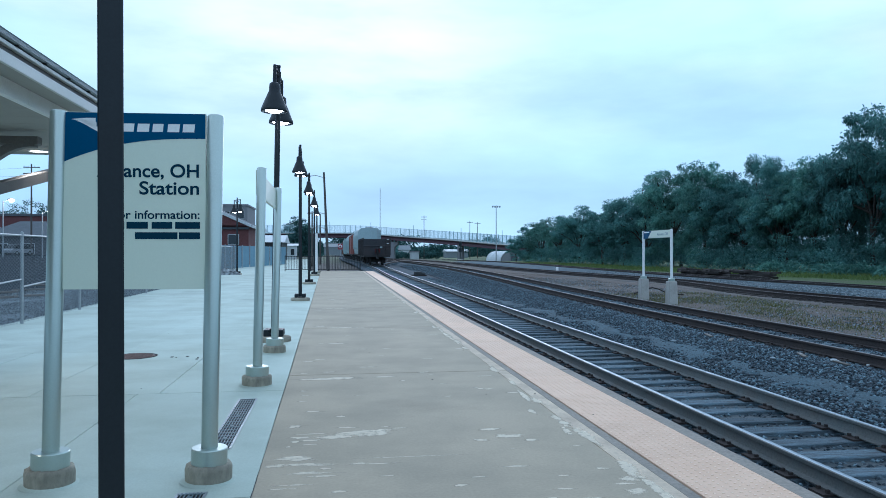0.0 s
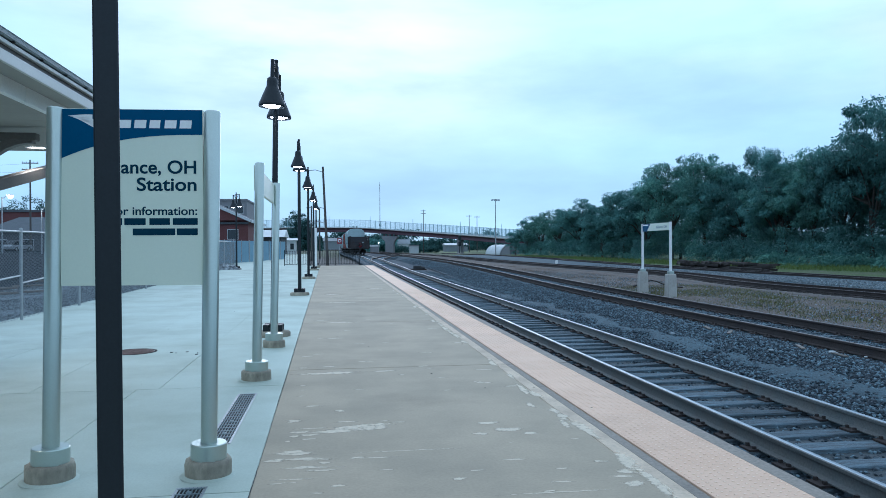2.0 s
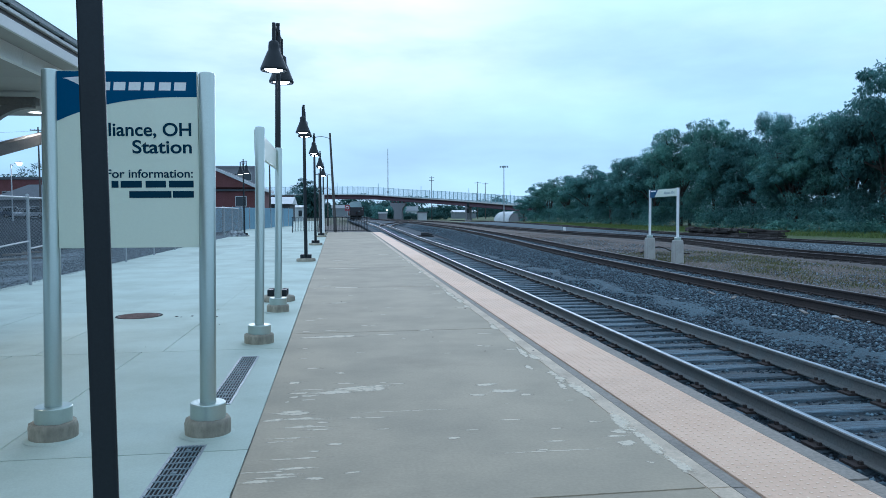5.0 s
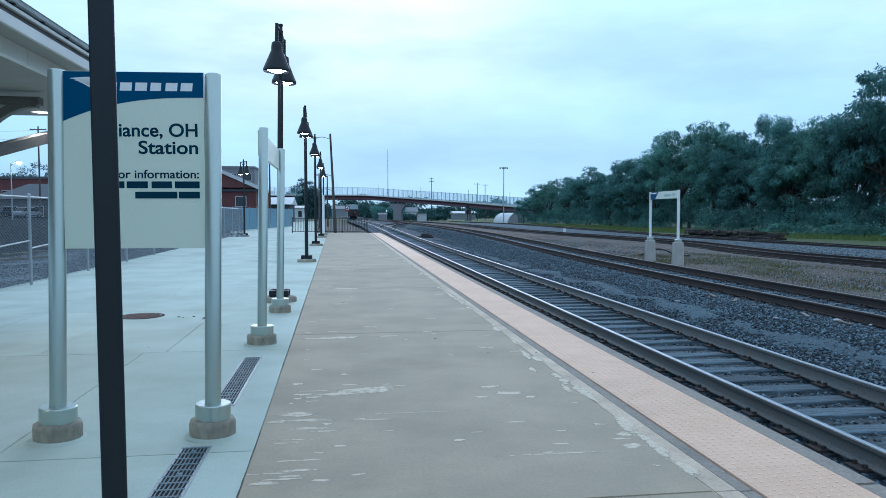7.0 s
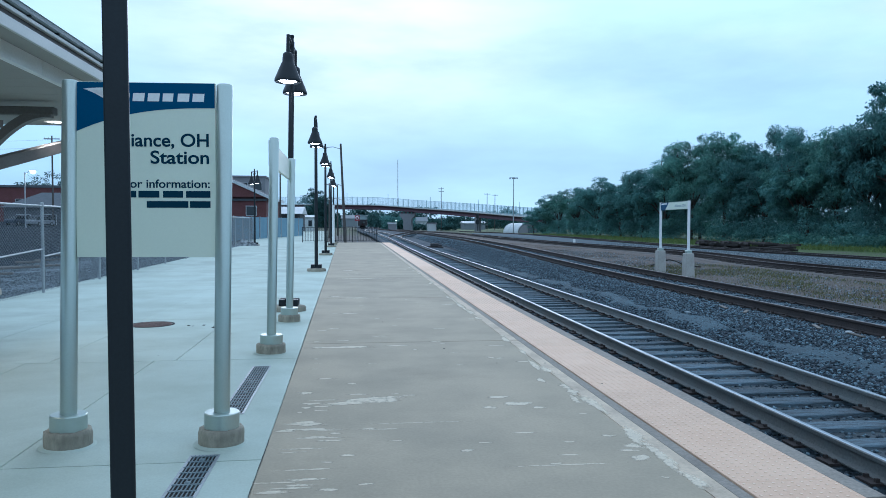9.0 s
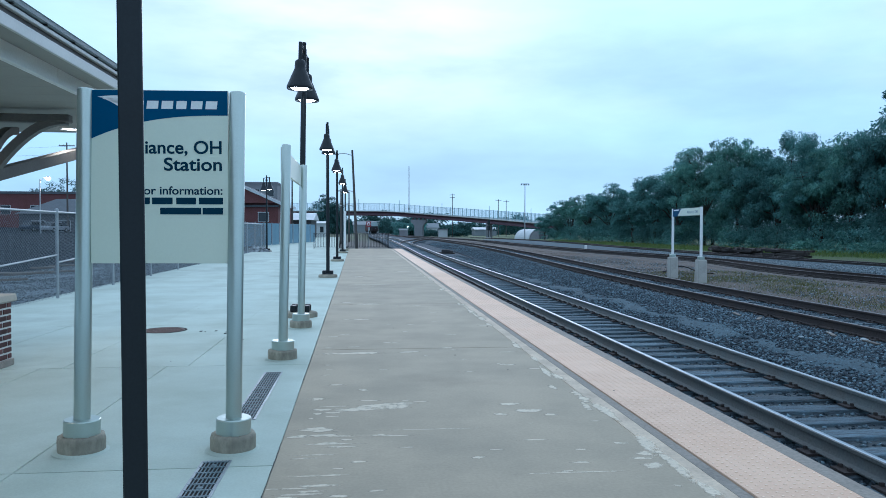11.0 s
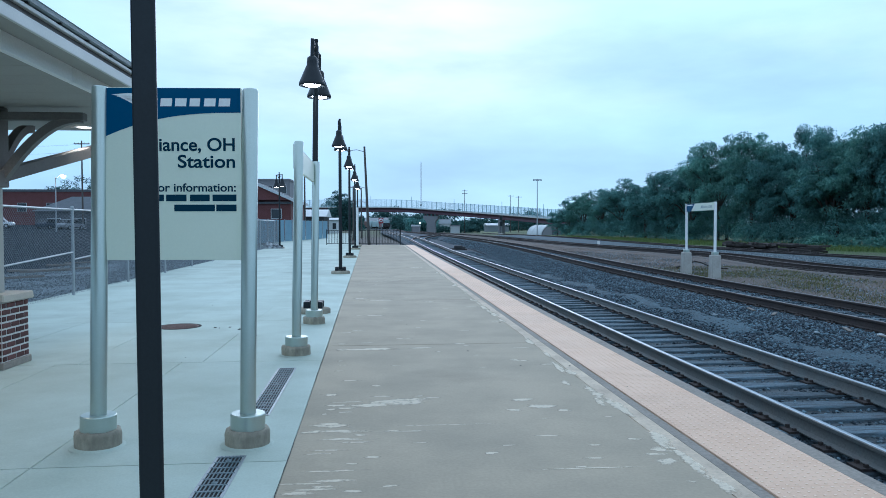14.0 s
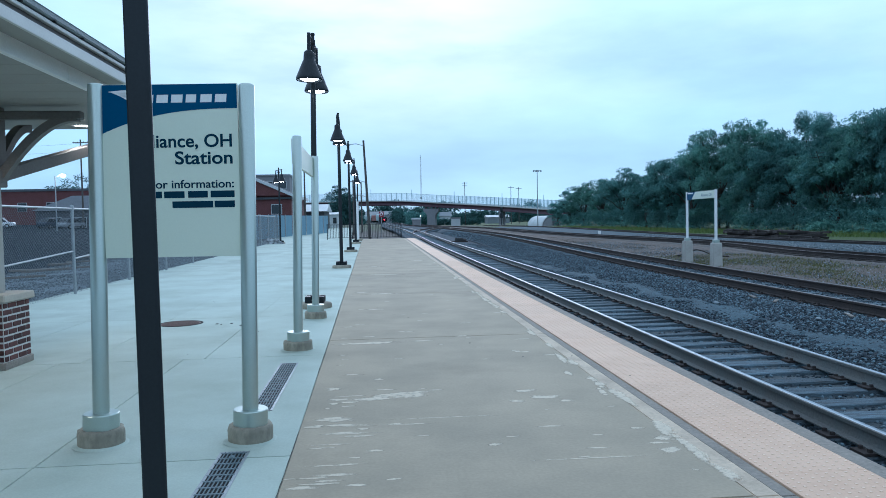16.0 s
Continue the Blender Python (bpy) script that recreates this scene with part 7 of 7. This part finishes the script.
def running_gear(car, half):
    """Two bogies with side frames, wheels and axles, and couplers. Height 0 is the top of the rail."""
    bm = bmesh.new()
    rod(bm, (0, -0.07, 0), (0, 0.07, 0), 0.46, 0.46, 18)
    rod(bm, (0, -0.09, 0), (0, -0.07, 0), 0.5, 0.5, 18)
    wheel = mesh_of("wheel", bm, M_STEELDARK)
    for yc in (-half + 2.0, half - 2.0):
        bm = bmesh.new()
        for s in (-1, 1):
            box(bm, s * 1.0 - 0.09, s * 1.0 + 0.09, yc - 1.15, yc + 1.15, 0.42, 0.7, 0.05)
            box(bm, s * 1.0 - 0.1, s * 1.0 + 0.1, yc - 0.4, yc + 0.4, 0.22, 0.85, 0.06)
        box(bm, -1.0, 1.0, yc - 0.2, yc + 0.2, 0.55, 0.9, 0.03)
        for d in (-0.87, 0.87):
            rod(bm, (-0.8, yc + d, 0.46), (0.8, yc + d, 0.46), 0.08, 0.08, 8)
        bg = part("bogie", bm, M_STEELDARK, car, "dark cast steel bogie")
        for d in (-0.87, 0.87):
            for s in (-1, 1):
                part("wheel", wheel, None, bg, m=pose(s * 0.74, yc + d, 0.46, 0, 0, 90 * s))
    for e in (-1, 1):
        bm = bmesh.new()
        box(bm, -0.12, 0.12, min(e * half, e * (half + 0.55)), max(e * half, e * (half + 0.55)), 0.72, 1.0, 0.03)
        part("coupler", bm, M_STEELDARK, car)


def ladder(car, x, y, z0, z1, material=None):
    bm = bmesh.new()
    for s in (-0.2, 0.2):
        rod(bm, (x + s, y, z0), (x + s, y, z1), 0.02, 0.02, 6)
    z = z0
    while z < z1:
        rod(bm, (x - 0.2, y, z), (x + 0.2, y, z), 0.016, 0.016, 6)
        z += 0.38
    part("ladder", bm, material or M_ALU, car, "steel end ladder")


def gondola():
    car = thing("open_hopper_wagon", "dark sooty open hopper wagon at the tail of the train", "freight wagon", "freight train wagons")
    half = 7.0
    bm = bmesh.new()
    prof = [(-1.55, 1.15), (1.55, 1.15), (1.55, 3.0), (1.62, 3.02), (1.62, 3.12), (1.4, 3.12), (1.4, 1.4), (-1.4, 1.4), (-1.4, 3.12), (-1.62, 3.12), (-1.62, 3.02), (-1.55, 3.0)]
    prism(bm, prof, -half + 0.3, half - 0.3)
    for e in (-1, 1):
        box(bm, -1.6, 1.6, e * (half - 0.3) - 0.06, e * (half - 0.3) + 0.06, 1.15, 3.12, 0.02)
        box(bm, -1.62, 1.62, e * (half - 0.24) - 0.08, e * (half - 0.24) + 0.08, 2.2, 2.36, 0.02)
    part("body", bm, M_CARDARK, car, "soot-dark steel body")
    for s in (-1, 1):
        for i in range(9):
            y = -half + 0.6 + i * 1.6
            bm = bmesh.new()
            box(bm, s * 1.6 - 0.06, s * 1.6 + 0.06, y - 0.07, y + 0.07, 1.15, 3.25, 0.01)
            part("side_rib", bm, M_CARDARK, car)
    bm = bmesh.new()
    box(bm, -1.55, 1.55, -half, half, 0.95, 1.18, 0.02)
    part("underframe", bm, M_STEELDARK, car)
    for y in (-2.4, 0, 2.4):
        bm = bmesh.new()
        prism(bm, [(-1.2, 1.15), (1.2, 1.15), (0.45, 0.4), (-0.45, 0.4)], y - 0.8, y + 0.8)
        part("discharge_bay", bm, M_CARDARK, car)
    ladder(car, 1.2, -half + 0.02, 1.0, 3.3, M_STEELDARK)
    for z in (3.0, 2.55):
        bm = bmesh.new()
        box(bm, 1.16, 1.4, -half + 0.14, -half + 0.17, z, z + 0.07)
        part("reflector", bm, M_SIGNWHITE, car, "white reflective mark")
    bm = bmesh.new()
    box(bm, 0.35, 0.62, -half + 0.14, -half + 0.17, 2.06, 2.22)
    part("stencil_bar", bm, M_CARGREY, car, "pale lettering bar")
    running_gear(car, half)
    # tail flasher: a turning drum with one glowing face in a small case
    bm = bmesh.new()
    y0, y1 = -half - 0.64, -half - 0.13
    box(bm, -0.27, 0.27, y1 - 0.03, y1, 1.38, 1.94)
    for sx in (-1, 1):
        box(bm, sx * 0.255 - 0.015, sx * 0.255 + 0.015, y0, y1 - 0.03, 1.38, 1.94)
    box(bm, -0.24, 0.24, y0, y1 - 0.03, 1.91, 1.94)
    box(bm, -0.24, 0.24, y0, y1 - 0.03, 1.38, 1.41)
    box(bm, -0.1, 0.1, -half - 0.45, -half - 0.2, 0.95, 1.38)
    fl = part("tail_marker", bm, M_STEELDARK, car, "dark tail marker case open at the rear")
    bm = bmesh.new()
    rod(bm, (0, 0, -0.22), (0, 0, 0.22), 0.2, 0.2, 16)
    drum = part("drum", bm, M_STEELDARK, fl, "turning flasher drum", m=pose(0, -half - 0.36, 1.66))
    me = drum.data
    me.materials.append(M_RED)
    for p in me.polygons:
        if p.normal.y < -0.6:
            p.material_index = 1
    return car, drum, half


def hopper(paint, label):
    car = thing("covered_hopper_wagon", label, "freight wagon", "freight train wagons")
    half = 8.0
    bm = bmesh.new()
    prof = [(-1.45, 1.2), (1.45, 1.2), (1.6, 1.9), (1.62, 3.9), (1.5, 4.45), (1.1, 4.8), (-1.1, 4.8), (-1.5, 4.45), (-1.62, 3.9), (-1.6, 1.9)]
    n = 10
    secs = [(-half + 0.4, 2.9), (-half + 1.9, 1.2), (half - 1.9, 1.2), (half - 0.4, 2.9)]
    rings = []
    for y, zmin in secs:
        rings.append([bm.verts.new((x, y, max(z, zmin))) for x, z in prof])
    for a, b in zip(rings, rings[1:]):
        for i in range(n):
            bm.faces.new((a[i], b[i], b[(i + 1) % n], a[(i + 1) % n]))
    bm.faces.new(rings[0])
    bm.faces.new(rings[-1][::-1])
    bmesh.ops.remove_doubles(bm, verts=list(bm.verts), dist=1e-4)
    bmesh.ops.recalc_face_normals(bm, faces=list(bm.faces))
    part("body", bm, paint, car)
    for s in (-1, 1):
        for i in range(8):
            y = -half + 1.0 + i * 2.0
            bm = bmesh.new()
            box(bm, s * 1.62 - 0.04, s * 1.62 + 0.04, y - 0.06, y + 0.06, 1.9, 3.65, 0.01)
            part("side_rib", bm, paint, car)
    bm = bmesh.new()
    box(bm, -1.5, 1.5, -half, half, 0.95, 1.2, 0.02)
    part("underframe", bm, M_STEELDARK, car)
    bm = bmesh.new()
    box(bm, -0.5, 0.5, -half + 0.5, half - 0.5, 4.85, 4.91)
    part("roof_walk", bm, M_ALU, car, "steel roof walkway")
    for e in (-1, 1):
        for s in (-1.35, 1.35):
            bm = bmesh.new()
            box(bm, s - 0.08, s + 0.08, e * (half - 0.3) - 0.08, e * (half - 0.3) + 0.08, 1.2, 3.0, 0.01)
            part("corner_post", bm, M_CARDARK, car)
    for y in (-3.6, 0, 3.6):
        bm = bmesh.new()
        prism(bm, [(-1.3, 1.3), (1.3, 1.3), (0.4, 0.4), (-0.4, 0.4)], y - 1.0, y + 1.0)
        part("discharge_bay", bm, paint, car)
    ladder(car, 1.3, -half + 0.2, 1.0, 4.5)
    running_gear(car, half)
    return car, half


def boxcar(paint, label):
    car = thing("box_wagon", label, "freight wagon", "freight train wagons")
    half = 8.4
    bm = bmesh.new()
    prism(bm, [(-1.58, 1.1), (1.58, 1.1), (1.58, 4.3), (0.0, 4.55), (-1.58, 4.3)], -half + 0.2, half - 0.2)
    part("body", bm, paint, car)
    for s in (-1, 1):
        bm = bmesh.new()
        box(bm, s * 1.6 - 0.05, s * 1.6 + 0.05, -1.5, 1.5, 1.2, 4.1, 0.02)
        part("sliding_door", bm, paint, car)
        for i in range(10):
            y = -half + 0.9 + i * 1.65
            if abs(y) > 1.6:
                bm = bmesh.new()
                box(bm, s * 1.6 - 0.04, s * 1.6 + 0.04, y - 0.05, y + 0.05, 1.15, 4.25)
                part("side_rib", bm, paint, car)
    bm = bmesh.new()
    box(bm, -1.5, 1.5, -half, half, 0.92, 1.1, 0.02)
    part("underframe", bm, M_STEELDARK, car)
    running_gear(car, half)
    return car, half


TRAIN = []
GON, DRUM, GH = gondola()
TRAIN.append((GON, GH))
TRAIN.append(hopper(M_CARGREY, "pale grey covered hopper wagon in the freight train"))
TRAIN.append(boxcar(M_CARORANGE, "faded orange-red box wagon in the freight train"))
TRAIN.append(hopper(M_CARGREY, "grey covered hopper wagon further up the train"))
TRAIN.append(boxcar(M_CARGREY, "pale grey box wagon in the freight train"))
TRAIN.append(hopper(M_CARGREY, "pale grey covered hopper wagon up the train"))
TRAIN.append(boxcar(M_CARBROWN, "dark brown box wagon at the head of the visible train"))

SPEED, TAIL = 19.5, 87.0


def on_line(y):
    """Pose on the main line at the distance y."""
    x0, x1 = float(spline(LINE1, np.array(y - 3.0))), float(spline(LINE1, np.array(y + 3.0)))
    x = float(spline(LINE1, np.array(float(y))))
    z = -0.3 + (float(ground_z(0, y)) - float(ground_z(0, 0))) * 0.6 + float(rise(LINE1, y))
    return pose(x, y, z, 0, 0, -math.degrees(math.atan2(x1 - x0, 6.0)))


def motions():
    start = TAIL
    for car, half in TRAIN:
        centre = start + half
        walk(car, [(t * 0.5, on_line(centre + SPEED * t * 0.5)) for t in range(33)])
        start += 2 * half + 1.1
    rows = [(0.0, 180)]
    turn = 180
    for k in range(12):
        flash = 1.54 + 1.306 * k
        for dt, a in ((-0.3, 0), (-0.16, 60), (-0.1, 130), (0.0, 180), (0.1, 230), (0.16, 300), (0.3, 360)):
            if flash + dt < 15.99:
                rows.append((flash + dt, turn + a))
        turn += 360
    last = rows[-1][1]
    rows.append((16.0, last + 20))
    walk(DRUM, [(t, pose(0, -GH - 0.36, 1.66, 0, 0, a)) for t, a in rows])


motions()
